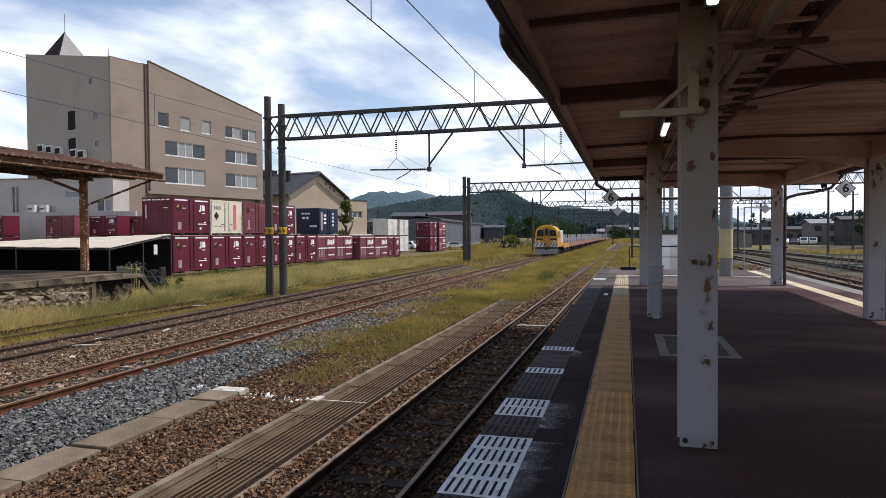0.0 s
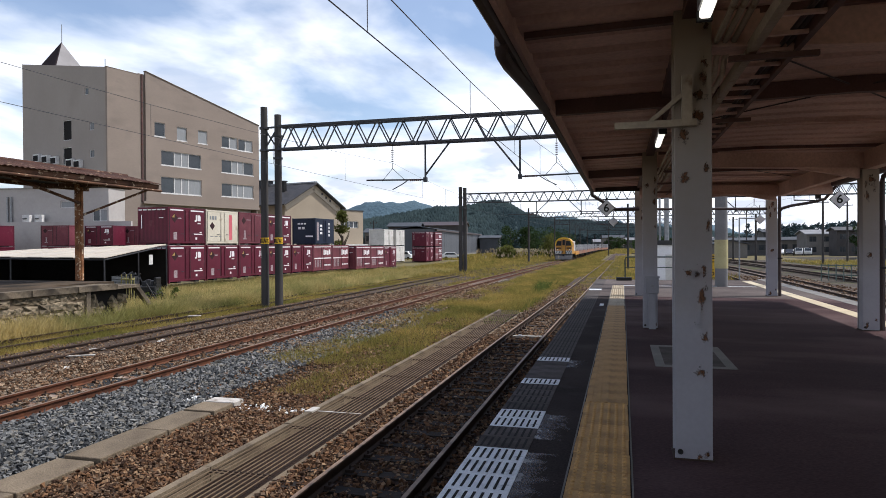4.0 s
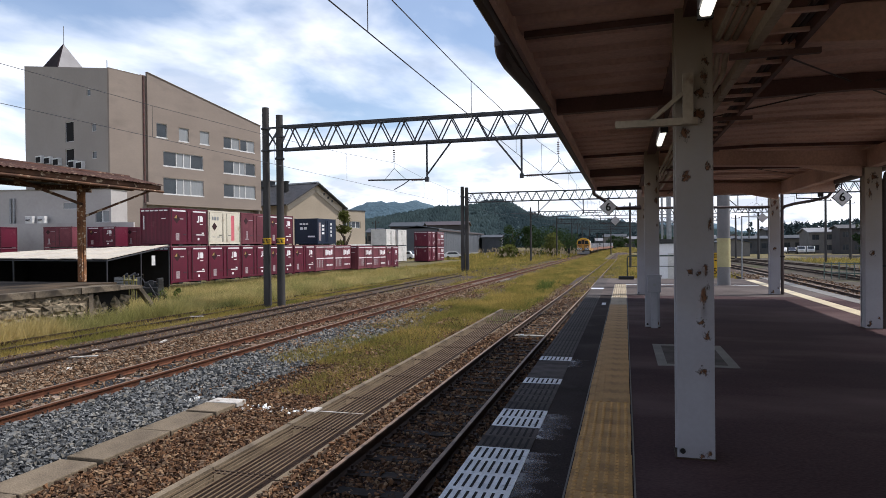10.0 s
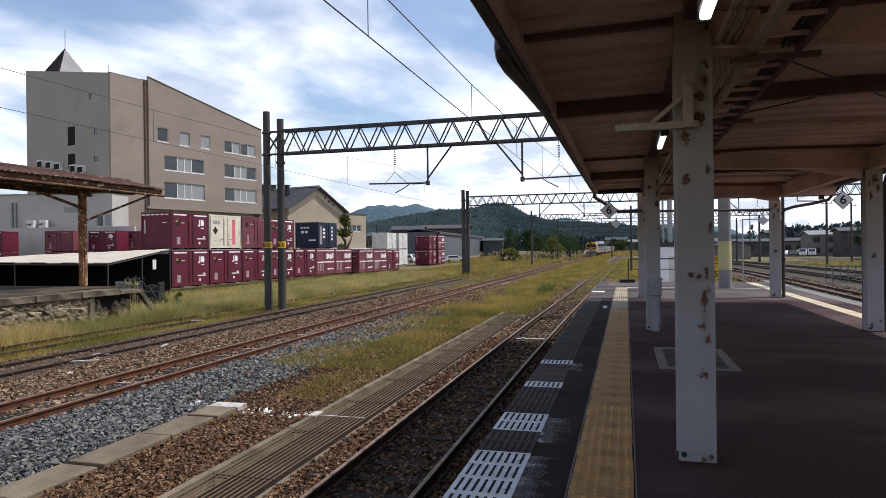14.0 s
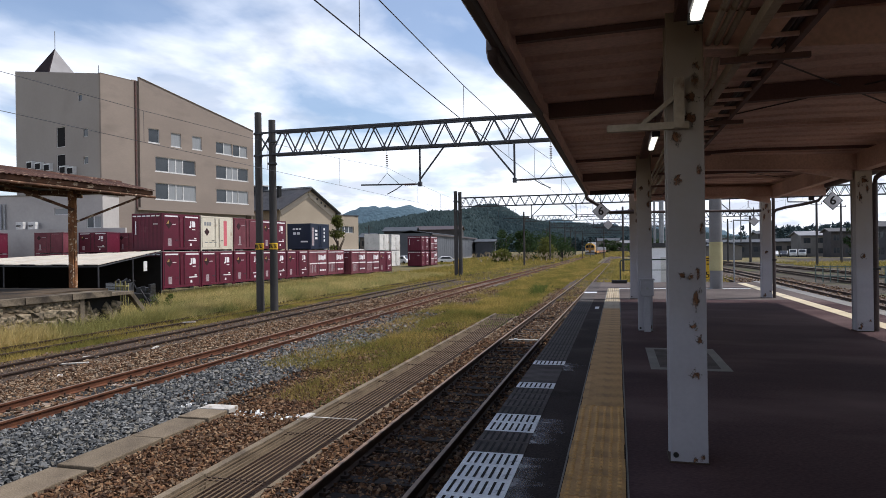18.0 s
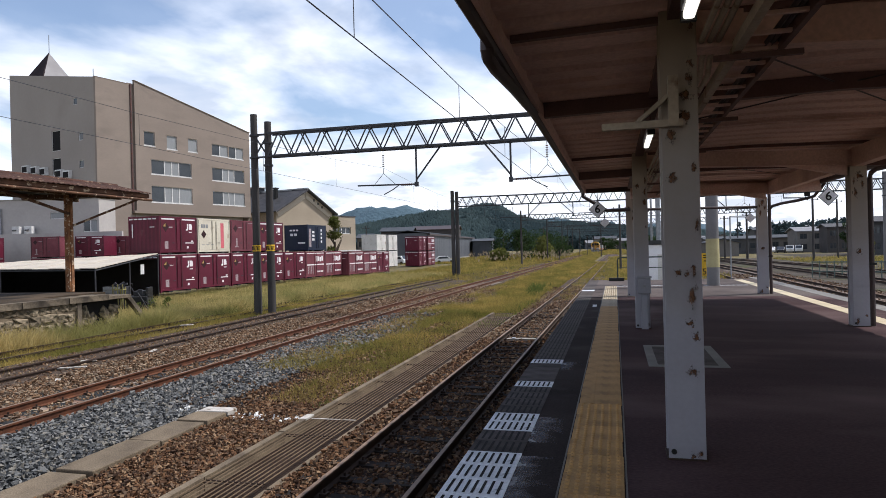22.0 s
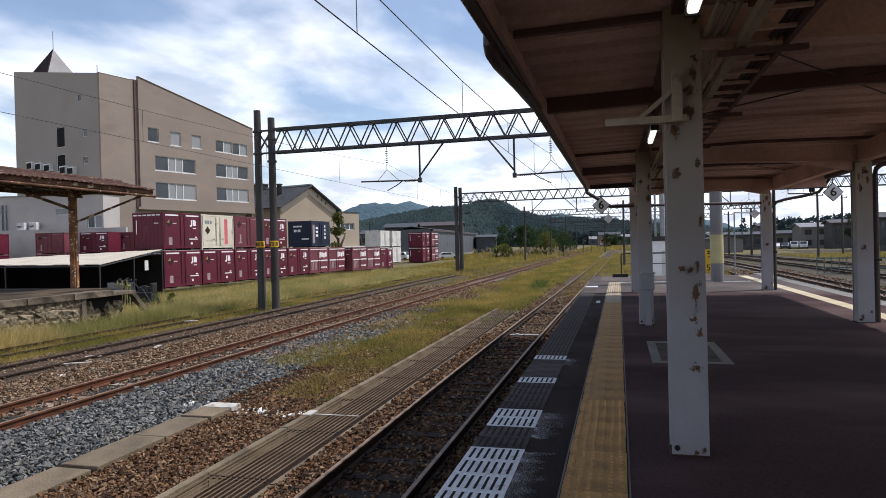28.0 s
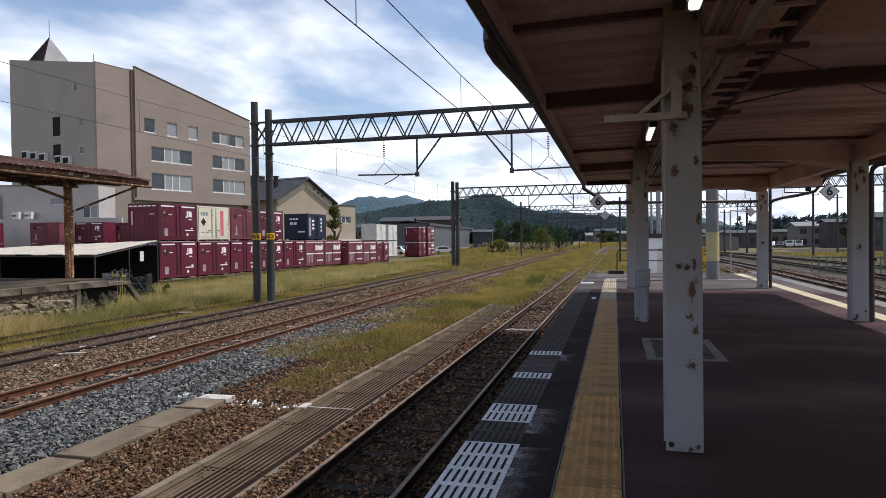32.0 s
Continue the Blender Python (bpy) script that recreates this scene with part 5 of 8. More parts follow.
TAN = mat("tan_placard_paint", (0.42, 0.27, 0.10), None, 0.6, scale=3, fine=40, bump=0)
PLACARD = mat("dark_placard_paint", (0.035, 0.012, 0.014), None, 0.6, scale=3, fine=40, bump=0)
PLATE = mat("grey_stencil_paint", (0.36, 0.32, 0.33), (0.24, 0.17, 0.18), 0.6, scale=9, fine=40, bump=0)
PROTO = {}
for kind, m_, lab in (("maroon", MAROON, "maroon steel rail container with white markings, double doors shut"),
                      ("cream", CREAM_BOX, "cream rail container with a faded red stripe"),
                      ("navy", NAVY, "navy blue rail container with white lettering bars"),
                      ("block", MAROON_OLD, "faded maroon rail container with white block lettering and stripe"),
                      ("old", MAROON_OLD, "sun-faded maroon rail container with a dark diamond placard"),
                      ("white", WHITE_BOX, "plain weathered white rail container")):
    c_, L_, W_, H_ = container(m_)
    logo_side(c_, W_, kind)
    tagged(c_, lab)
    PROTO[kind] = [c_, False]


def put_container(kind, m, scale=1.0):
    c, used = PROTO[kind]
    if not used:
        c.matrix_basis = m
        PROTO[kind][1] = True
        return c
    return copy_thing(c, m)


def cam_frame(lat, d, z=0.0):
    """A place by its offset to the side and depth along the standing line of sight."""
    a = radians(15.5)
    return (lat * math.cos(a) - d * math.sin(a), lat * math.sin(a) + d * math.cos(a), z)


def row_pose(s, back, z):
    """Along the container row from its near corner; containers' doors face the track."""
    a = radians(15.5 - 17.9)
    o = cam_frame(-17.67, 42.7)
    ux, uy = math.sin(-a), math.cos(-a)
    x = o[0] + ux * (s + 1.8575) - uy * (1.225 + back)
    y = o[1] + uy * (s + 1.8575) + ux * (1.225 + back)
    return pose(x, y, z, 0, 0, 90 + math.degrees(a))


for k, (kind, s, back, z) in enumerate((
        ("maroon", 0.0, 0, 0.22), ("maroon", 3.83, 0, 0.22), ("maroon", 7.66, 0, 0.22), ("maroon", 11.49, 0, 0.22), ("maroon", 15.3, 0, 0.22),
        ("block", 19.1, 0, 0.20), ("block", 22.9, 0, 0.18), ("block", 26.8, -0.7, 0.10), ("block", 30.55, -0.7, 0.05), ("maroon", 34.3, -0.7, 0.0),
        ("maroon", 0.0, 0, 2.74), ("cream", 3.83, 0, 2.74), ("old", 7.66, 0, 2.74), ("maroon", 11.49, 0, 2.74), ("navy", 19.55, 0, 2.72))):
    put_container(kind, row_pose(s, back, z))


def far_container(kind, x, y, z, turn):
    put_container(kind, pose(x, y, z, 0, 0, turn))


A_ = 90 - 2.4
for tier in (0, 1):
    p = cam_frame(-3.0, 111)
    far_container("maroon", p[0], p[1], -0.2 + 2.52 * tier, A_)
    p = cam_frame(-1.5, 115.2)
    far_container("block", p[0], p[1], -0.2 + 2.52 * tier, A_)
    p = cam_frame(-9.0, 100)
    far_container("white", p[0], p[1], 0.0 + 2.52 * tier, A_)
    p = cam_frame(-7.5, 104)
    far_container("white", p[0], p[1], 0.0 + 2.52 * tier, A_)
    for lat, d, kind in ((-56.9, 78, "maroon"), (-53.1, 78.0, "maroon"), (-45.4, 79.0, "old"), (-41.0, 80.5, "maroon"), (-37.6, 83.0, "old")):
        p = cam_frame(lat, d)
        far_container(kind, p[0], p[1], 0.2 + 2.52 * tier, 15.5 - 8)

# ---- buildings ----


def window(parent, m, w, h, panes, curtain=0.5, sill=True, glass=None, frame_mat=None):
    """A framed window on a wall that faces -y in the pose m."""
    f = Mesh()
    t = 0.07
    f.box(-w / 2, w / 2, -0.05, 0.06, -h / 2, -h / 2 + t).box(-w / 2, w / 2, -0.05, 0.06, h / 2 - t, h / 2)
    cuts = (0, 0.32, 0.5, 0.68, 1) if panes == 4 and w > 6 else [i / panes for i in range(panes + 1)]
    xs = [-w / 2 + t / 2 + c * (w - t) for c in cuts]
    for i, x in enumerate(xs):
        q = t if 0 < i < panes else t / 2
        f.box(x - q, x + q, -0.05, 0.06, -h / 2 + t, h / 2 - t)
    win = part("window", f, frame_mat or FRAME_W, parent, m=m)
    for i in range(panes):
        a, b = xs[i] + t / 2, xs[i + 1] - t / 2
        drawn = curtain > 0.9 if panes == 1 else i in (1, 2) and curtain > 0.3 or i == 3 and curtain > 0.9
        part("pane", Mesh().box(a, b, 0.0, 0.03, -h / 2 + t, h / 2 - t), CURTAIN if drawn else glass or GLASS, win, "pane with a white curtain behind" if drawn else "")
    if sill:
        part("sill", Mesh().box(-w / 2 - 0.1, w / 2 + 0.1, -0.16, 0.02, -h / 2 - 0.14, -h / 2), FRAME_W, win, "white window sill")
    return win


def facade(s, x0, x1, z0, ztop0, ztop1, holes, thick):
    """A wall in the xz plane facing -y, with real openings; its top slopes from ztop0 to ztop1."""
    xs = sorted({x0, x1, *[h[0] for h in holes], *[h[1] for h in holes]})
    zs = sorted({z0, *[h[2] for h in holes], *[h[3] for h in holes]}) + [None]
    at = {}

    def corner(i, j, d):
        if (i, j, d) not in at:
            x = xs[i]
            z = zs[j] if zs[j] is not None else ztop0 + (ztop1 - ztop0) * (x - x0) / (x1 - x0)
            at[i, j, d] = len(s.v)
            s.v.append((x, thick * d, z))
        return at[i, j, d]

    def solid(i, j):
        if not (0 <= i < len(xs) - 1 and 0 <= j < len(zs) - 1):
            return False
        return not any(h[0] < (xs[i] + xs[i + 1]) / 2 < h[1] and zs[j + 1] is not None and h[2] < (zs[j] + zs[j + 1]) / 2 < h[3] for h in holes)

    for i in range(len(xs) - 1):
        for j in range(len(zs) - 1):
            if not solid(i, j):
                continue
            s.f.append(tuple(corner(a, b, 0) for a, b in ((i, j), (i + 1, j), (i + 1, j + 1), (i, j + 1))))
            s.f.append(tuple(corner(a, b, 1) for a, b in ((i, j + 1), (i + 1, j + 1), (i + 1, j), (i, j))))
            for di, dj, p, q in ((-1, 0, (i, j), (i, j + 1)), (1, 0, (i + 1, j), (i + 1, j + 1)), (0, -1, (i, j), (i + 1, j)), (0, 1, (i, j + 1), (i + 1, j + 1))):
                if not solid(i + di, j + dj):
                    s.f.append((corner(*p, 0), corner(*q, 0), corner(*q, 1), corner(*p, 1)))


# Dark colour that paints the pyramid's side away from the sun.
SHADE_FACE = mat("painted_shade_cladding", (0.030, 0.022, 0.024), (0.022, 0.017, 0.019), 0.8, scale=0.5, fine=8, bump=0, spec=0.05)
PYRAMID = mat("grey_metal_pyramid", (0.23, 0.22, 0.22), (0.19, 0.18, 0.18), 0.6, scale=0.5, fine=3, bump=0.03, grain=0.05)
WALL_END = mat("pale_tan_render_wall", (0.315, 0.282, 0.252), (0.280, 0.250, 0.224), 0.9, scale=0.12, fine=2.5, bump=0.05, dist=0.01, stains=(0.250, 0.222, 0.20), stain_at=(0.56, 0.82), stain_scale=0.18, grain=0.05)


def office_building():
    o = cam_frame(-44.9, 88)
    turn = 15.5 - 29.8
    b = thing("office_building", pose(o[0], o[1], 0, 0, 0, turn + 90), "five-storey tan rendered building with a sloping parapet and ribbon windows", "building")
    # local x runs along the lit face, -y out of it
    wins = [(8.64, 19.6, 1.76, 2.0, 1), (12.46, 19.5, 1.75, 2.0, 1), (16.3, 19.55, 1.75, 2.0, 1), (21.7, 19.4, 3.3, 1.8, 2), (25.1, 19.35, 3.1, 1.85, 2),
            (12.4, 15.6, 7.1, 2.1, 4), (23.4, 15.5, 6.8, 2.05, 4), (12.4, 11.65, 7.2, 2.35, 4), (23.4, 11.7, 6.8, 2.1, 4)]
    holes = [(x - w / 2, x + w / 2, z - h / 2, z + h / 2) for x, z, w, h, p in wins]
    s = Mesh()
    facade(s, 6.35, 28.1, 9.1, 27.5, 23.2, holes, 0.35)
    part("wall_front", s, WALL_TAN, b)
    for x, z, w, h, p in wins:
        window(b, pose(x, 0.15, z), w, h, p, 1.0 if p == 1 and x > 10 or z < 12 else 0.7)
    part("wall_front_bay", Mesh().box(0.73, 5.5, 0.35, 0.7, 0, 26.95), WALL_TAN, b)
    part("wall_step", Mesh().box(5.502, 6.42, 0.352, 0.9, 0, 27.1), WALL_TAN, b, "dark vertical recess between two wall planes")
    part("downpipe", Mesh().tube((5.95, 0.28, 9.0), (5.95, 0.28, 27.0), 0.13, n=10), BEAM, b, "dark brown rainwater pipe in the recess")
    part("overhang", Mesh().box(5.9, 28.1, -0.12, 0.6, 8.75, 9.1), WALL_TAN, b, "slab edge below the upper floors")
    # shaded end wall
    e = Mesh()
    holes = [(-10.2, -8.15, 17.75, 20.6), (-10.2, -8.15, 14.4, 16.75), (-5.0, -4.1, 23.7, 24.65), (-3.95, -2.9, 18.7, 19.8), (-3.95, -2.9, 14.95, 16.0)]
    facade(e, -20.5, -0.35, 0, 30.1, 26.95, holes, 0.35)
    at_end = Matrix.Translation((0.73, 0.35, 0))
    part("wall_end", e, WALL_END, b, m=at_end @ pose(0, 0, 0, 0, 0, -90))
    for h in holes:
        window(b, at_end @ pose(0, 0, 0, 0, 0, -90) @ pose((h[0] + h[1]) / 2, 0.12, (h[2] + h[3]) / 2), h[1] - h[0], h[3] - h[2], 1, 0.0, False, DARK_IN if h[1] - h[0] > 1.5 else GLASS)
    for y, z in ((16.6, 15.7), (14.4, 15.4), (12.2, 15.05), (8.4, 14.45), (6.6, 14.2)):
        u = part("louvre_box", Mesh().box(0.2, 0.72, y - 0.75, y + 0.75, z - 0.55, z + 0.55), FRAME_W, b, "white ventilation box on the end wall", bevel=0.03)
        part("louvre", Mesh().box(0.17, 0.21, y - 0.6, y + 0.6, z - 0.45, z + 0.35), DARK_IN, u)
    part("wall_back", Mesh().box(1.1, 28.1, 20.0, 20.35, 0, 22.6), WALL_TAN, b)
    part("wall_far", Mesh().box(27.75, 28.1, 0.35, 20.0, 0, 22.9), WALL_TAN, b)
    part("ground_floor", Mesh().box(1.1, 27.6, 1.4, 1.8, 0, 9.0), WALL_GREY, b)
    r = Mesh()
    r.v += [(1.1, 0.72, 26.2), (27.7, 0.72, 22.0), (27.7, 20.0, 22.0), (1.1, 20.0, 26.2), (1.1, 0.72, 25.9), (27.7, 0.72, 21.7), (27.7, 20.0, 21.7), (1.1, 20.0, 25.9)]
    r.f += [(0, 1, 2, 3), (7, 6, 5, 4), (0, 4, 5, 1), (1, 5, 6, 2), (2, 6, 7, 3), (3, 7, 4, 0)]
    part("roof", r, CONCRETE, b)
    # pyramid lantern on the roof
    py = Mesh()
    cx, cy, h0, h1, q = 3.3, 15.0, 28.5, 33.1, 2.45
    py.v += [(cx - q, cy - q, h0), (cx + q, cy - q, h0), (cx + q, cy + q, h0), (cx - q, cy + q, h0), (cx, cy, h1)]
    py.f += [(0, 1, 4), (1, 2, 4), (2, 3, 4), (3, 2, 1, 0)]
    part("pyramid_base", Mesh().box(cx - q + 0.15, cx + q - 0.15, cy - q + 0.15, cy + q - 0.15, 25.0, h0), WALL_END, b)
    part("pyramid_roof", py, PYRAMID, b, "steep pale grey pyramid roof")
    # Dark cover over one face, painting its shade.
    sk = Mesh()
    sk.v += [(cx - q - 0.12, cy - q - 0.05, h0), (cx - q - 0.12, cy + q + 0.05, h0), (cx - 0.04, cy, h1 + 0.1), (cx - q + 0.1, cy - q, h0), (cx - q + 0.1, cy + q, h0), (cx + 0.1, cy, h1 - 0.2)]
    sk.f += [(0, 1, 2), (5, 4, 3), (0, 3, 4, 1), (1, 4, 5, 2), (2, 5, 3, 0)]
    part("pyramid_shade_face", sk, SHADE_FACE, b, "dark cover painting the unlit side of the pyramid")
    part("mast", Mesh().tube((cx, cy, h1 - 0.2), (cx, cy, h1 + 2.7), 0.05, n=6), GALV, b)
    part("mast", Mesh().tube((1.6, 2.0, 26.0), (1.6, 2.0, 28.4), 0.05, n=6), GALV, b)
    cp = Mesh()
    cp.bar((6.3, 0.15, 27.55), (28.2, 0.15, 23.2), 0.5, 0.07)
    part("parapet_cap", cp, WALL_TAN, b)
    part("parapet_cap", Mesh().bar((0.7, 0.53, 26.97), (5.5, 0.53, 26.97), 0.42, 0.06), WALL_TAN, b)


office_building()


def annex():
    o = cam_frame(-38.0, 84)
    b = thing("annex_building", pose(o[0], o[1], 0, 0, 0, 15.5 - 6), "low grey rendered annex with air conditioners", "building")
    s = Mesh()
    facade(s, -46, -4.6, 0, 10.2, 10.2, [(-6.8, -4.85, 5.95, 7.5), (-11.2, -9.2, 7.7, 8.6), (-15.7, -14.6, 1.7, 3.9)], 0.4)
    part("wall_front", s, WALL_GREY, b)
    part("wall_side", Mesh().box(-5.0, -4.6, 0.4, 3.6, 0, 10.2), WALL_GREY, b)
    part("roof", Mesh().box(-46.2, -4.5, -0.1, 3.6, 10.2, 10.35), CONCRETE, b)
    window(b, pose(-5.82, 0.15, 6.72), 1.95, 1.55, 2, 0.5, False)
    window(b, pose(-10.2, 0.15, 8.15), 2.0, 0.9, 1, 1.0, False)
    window(b, pose(-15.15, 0.15, 2.8), 1.1, 2.2, 1, 0.0, False)
    part("low_wall", Mesh().box(-46, -0.6, -1.6, -1.3, 0, 5.85), WALL_GREY, b, "grey boundary wall in front of the annex")
    for x in (-15.1, -13.4):
        a = Mesh().box(x - 0.5, x + 0.5, -1.2, -0.6, 5.85, 6.8)
        u = part("air_conditioner", a, FRAME_W, b, "white outdoor air conditioning unit", bevel=0.04)
        part("fan_grille", Mesh().tube((x - 0.1, -1.22, 6.4), (x - 0.1, -1.19, 6.35), 0.3, n=16), TRAIN_GREY, u)
    for x in (-18.4, -17.9):
        part("flue", Mesh().tube((x, -0.2, 5.8), (x, -0.2, 9.2), 0.13, n=8), GALV, b)


annex()


def gable_building():
    o = cam_frame(-29.7, 125.4)
    b = thing("gabled_warehouse", pose(o[0], o[1], -0.85, 0, 0, 15.5 - 29.8 + 90) @ Matrix.Scale(1.32, 4), "cream gabled warehouse with a dark tiled roof and white verges", "building")
    w, h, a, dp = 12.6, 8.9, 12.0, 17.0
    s = Mesh()
    s.prism([(0, 0), (w, 0), (w, h), (w / 2, a), (0, h)], 0, 0.4, Matrix(((0, 1, 0, 0), (1, 0, 0, 0), (0, 0, 1, 0), (0, 0, 0, 1))))
    part("wall_gable", s, WALL_CREAM, b)
    part("wall_side", Mesh().box(0, 0.4, 0.4, dp, 0, h), WALL_CREAM, b)
    part("wall_side", Mesh().box(w - 0.4, w, 0.4, dp, 0, h), WALL_CREAM, b)
    for sg, x0 in ((1, -0.65), (-1, w + 0.65)):
        rake = math.degrees(math.atan2(a - h, w / 2))
        r = Mesh().bar((x0, dp / 2 - 0.4, h - 0.35), (w / 2, dp / 2 - 0.4, a + 0.15), dp + 0.8, 0.18, up=(0, 0, 1))
        part("roof_slope", r, TILE_ROOF, b, "dark tiled roof slope")
        v = Mesh().bar((x0, -0.6, h - 0.40), (w / 2, -0.6, a + 0.10), 0.10, 0.22)
        part("verge_board", v, FRAME_W if sg > 0 else METAL_ROOF, b, "narrow verge board")
        tr = Mesh().bar((x0 + sg * 0.75, -0.05, h - 0.62), (w / 2, -0.05, a - 0.55), 0.10, 1.05)
        part("trim", tr, WALL_CREAM_PALE, b, "broad pale band under the verge")
    for i in range(13):
        d = i / 13
        for sg, x0 in ((1, -0.65),):
            x = x0 + (w / 2 - x0) * d
            z = h - 0.35 + (a + 0.5 - h) * d + 0.12
            part("roof_course", Mesh().bar((x, -0.3, z - 0.12), (x, dp, z - 0.12), 0.22, 0.10), TILE_ROOF, b)
    for i in range(3):
        part("vent", Mesh().box(w / 2 + 1.75 + i * 0.95, w / 2 + 2.05 + i * 0.95, -0.16, -0.10, a - 1.55 - i * 0.5, a - 1.2 - i * 0.5), TRAIN_GREY, b)
    part("ridge_vent", Mesh().box(w / 2 - 0.8, w / 2 + 0.8, 9, 15, a + 0.1, a + 1.0), METAL_ROOF, b, "raised ridge ventilator")
    part("ridge_vent_cap", Mesh().box(w / 2 - 1.1, w / 2 + 1.1, 8.7, 15.3, a + 1.0, a + 1.15), FRAME_W, b)
    part("ridge_cap", Mesh().bar((w / 2, -0.6, a + 0.3), (w / 2, 9, a + 0.3), 0.45, 0.22), GALV, b)
    part("chimney", Mesh().box(3.4, 3.9, 3.2, 3.7, 9.6, 12.3).box(3.3, 4.0, 3.1, 3.8, 12.3, 12.5), BLACK, b, "dark square chimney")
    s = Mesh()
    facade(s, w, w + 6.3, 0, 8.35, 8.35, [(w + 0.3, w + 5.0, 5.5, 6.6)], 0.4)
    part("side_wing", s, WALL_CREAM, b, "flat-roofed cream side wing")
    part("side_wing_roof", Mesh().box(w, w + 6.4, -0.1, 12, 8.35, 8.5), METAL_ROOF, b)
    part("side_wing_end", Mesh().box(w + 6.1, w + 6.3, 0.4, 12, 0, 8.35), WALL_CREAM, b)
    window(b, pose(w + 2.65, 0.2, 6.05), 4.7, 1.1, 4, 0.0, True)
    part("white_ledge", Mesh().box(w - 4.5, w + 6.3, -1.1, 0.0, 2.6, 2.8), FRAME_W, b)


gable_building()


def box_house(name, m, w, d, h, wall, roof, label, wins=3, pitch=0.35, storeys=2, category="house"):
    b = thing(name, m, label, category)
    s = Mesh()
    holes = []
    for j in range(storeys):
        for i in range(wins):
            x = -w / 2 + (i + 0.5) * w / wins
            z = (j + 0.55) * h / storeys
            holes.append((x - w / wins * 0.28, x + w / wins * 0.28, z - 0.6, z + 0.6))
    facade(s, -w / 2, w / 2, 0, h, h, holes, 0.25)
    part("wall_front", s, wall, b)
    part("wall_back", Mesh().box(-w / 2, w / 2, d - 0.2, d, 0, h), wall, b)
    part("wall_side", Mesh().box(-w / 2, -w / 2 + 0.2, 0.25, d - 0.2, 0, h), wall, b)
    part("wall_side", Mesh().box(w / 2 - 0.2, w / 2, 0.25, d - 0.2, 0, h), wall, b)
    for q in holes:
        window(b, pose((q[0] + q[1]) / 2, 0.1, (q[2] + q[3]) / 2), q[1] - q[0], q[3] - q[2], 2, 0.2, False, None, TRAIN_GREY)
    if pitch > 0:
        r = pitch * d / 2
        s = Mesh().prism([(-0.5, h - 0.05), (d / 2, h + r), (d + 0.5, h - 0.05), (d + 0.5, h + 0.15), (d / 2, h + r + 0.2), (-0.5, h + 0.15)], -w / 2 - 0.5, w / 2 + 0.5)
        part("roof", s, roof, b)
        g = Mesh().prism([(0.1, h), (d - 0.1, h), (d / 2, h + r - 0.05)], -w / 2 + 0.02, w / 2 - 0.02)
        part("gable", g, wall, b)
    else:
        part("roof", Mesh().box(-w / 2 - 0.2, w / 2 + 0.2, -0.2, d + 0.2, h, h + 0.3), roof, b)
    return b


PALE_ROOF = mat("pale_grey_metal_roof", (0.21, 0.21, 0.22), (0.17, 0.17, 0.18), 0.6, scale=0.6, fine=8, bump=0.1)
WALL_DARK = mat("dark_grey_siding", (0.07, 0.07, 0.073), (0.05, 0.05, 0.053), 0.7, scale=0.6, fine=9, bump=0.1)
WALL_BEIGE = mat("beige_siding", (0.165, 0.155, 0.145), (0.13, 0.122, 0.115), 0.8, scale=0.6, fine=9, bump=0.1)
WALL_UMBER = mat("umber_siding", (0.062, 0.056, 0.056), (0.046, 0.042, 0.043), 0.8, scale=0.6, fine=9, bump=0.1)
WALL_BLUE = mat("blue_grey_sheet_wall", (0.066, 0.073, 0.085), (0.05, 0.055, 0.064), 0.6, scale=0.6, fine=9, bump=0.1)
for lat, d, w, dp, h, wall, roof, turn, lab in (
        (0.5, 240, 17, 12, 9.9, WALL_UMBER, FASCIA, -8, "tall dark windowless hall with a red-brown roof edge"),
        (-10.6, 190, 9.0, 10, 8.2, WALL_UMBER, METAL_ROOF, -5, "grey-brown flat block with small windows"),
        (-15.9, 150, 2.8, 8, 5.7, WALL_BEIGE, METAL_ROOF, -5, "narrow tan utility building"),
        (15.3, 205, 6.0, 10, 4.9, WALL_BLUE, METAL_ROOF, -8, "low windowless blue-grey shed beyond the depot"),
        (88.2, 150, 8.0, 8, 4.8, WALL_BEIGE, PALE_ROOF, -14, "two-storey beige house with a grey roof"),
        (86.6, 139, 4.4, 6, 5.4, WALL_UMBER, TILE_ROOF, -16, "two-storey brown house with a balcony"),
        (86.4, 162, 5.0, 6, 3.5, WALL_BEIGE, METAL_ROOF, -12, "low pale house behind parked cars"),
        (84.9, 168, 4.0, 5, 5.6, WALL_DARK, METAL_ROOF, -10, "dark two-storey house by the cars"),
        (60.2, 130, 4.0, 6, 2.7, WALL_BEIGE, METAL_ROOF, 82, "low beige storehouse with a gabled grey roof"),
        (69.5, 150, 13.0, 8, 3.4, WALL_DARK, METAL_ROOF, -8, "long dark roadside shed with a metal roof"),
        (77.6, 110, 7.0, 8, 5.6, WALL_DARK, TILE_ROOF, -16, "two-storey dark house at the road")):
    p = cam_frame(lat, d)
    box_house("house" if "house" in lab and "store" not in lab else "shed", pose(p[0], p[1], -0.3, 0, 0, 15.5 + turn), w, dp, h, wall, roof, lab, 0 if "windowless" in lab else 2 if w < 7 else 3, 0.24 if "shed" not in lab else 0.15, 2 if h > 4 else 1, "house" if "house" in lab else "shed")


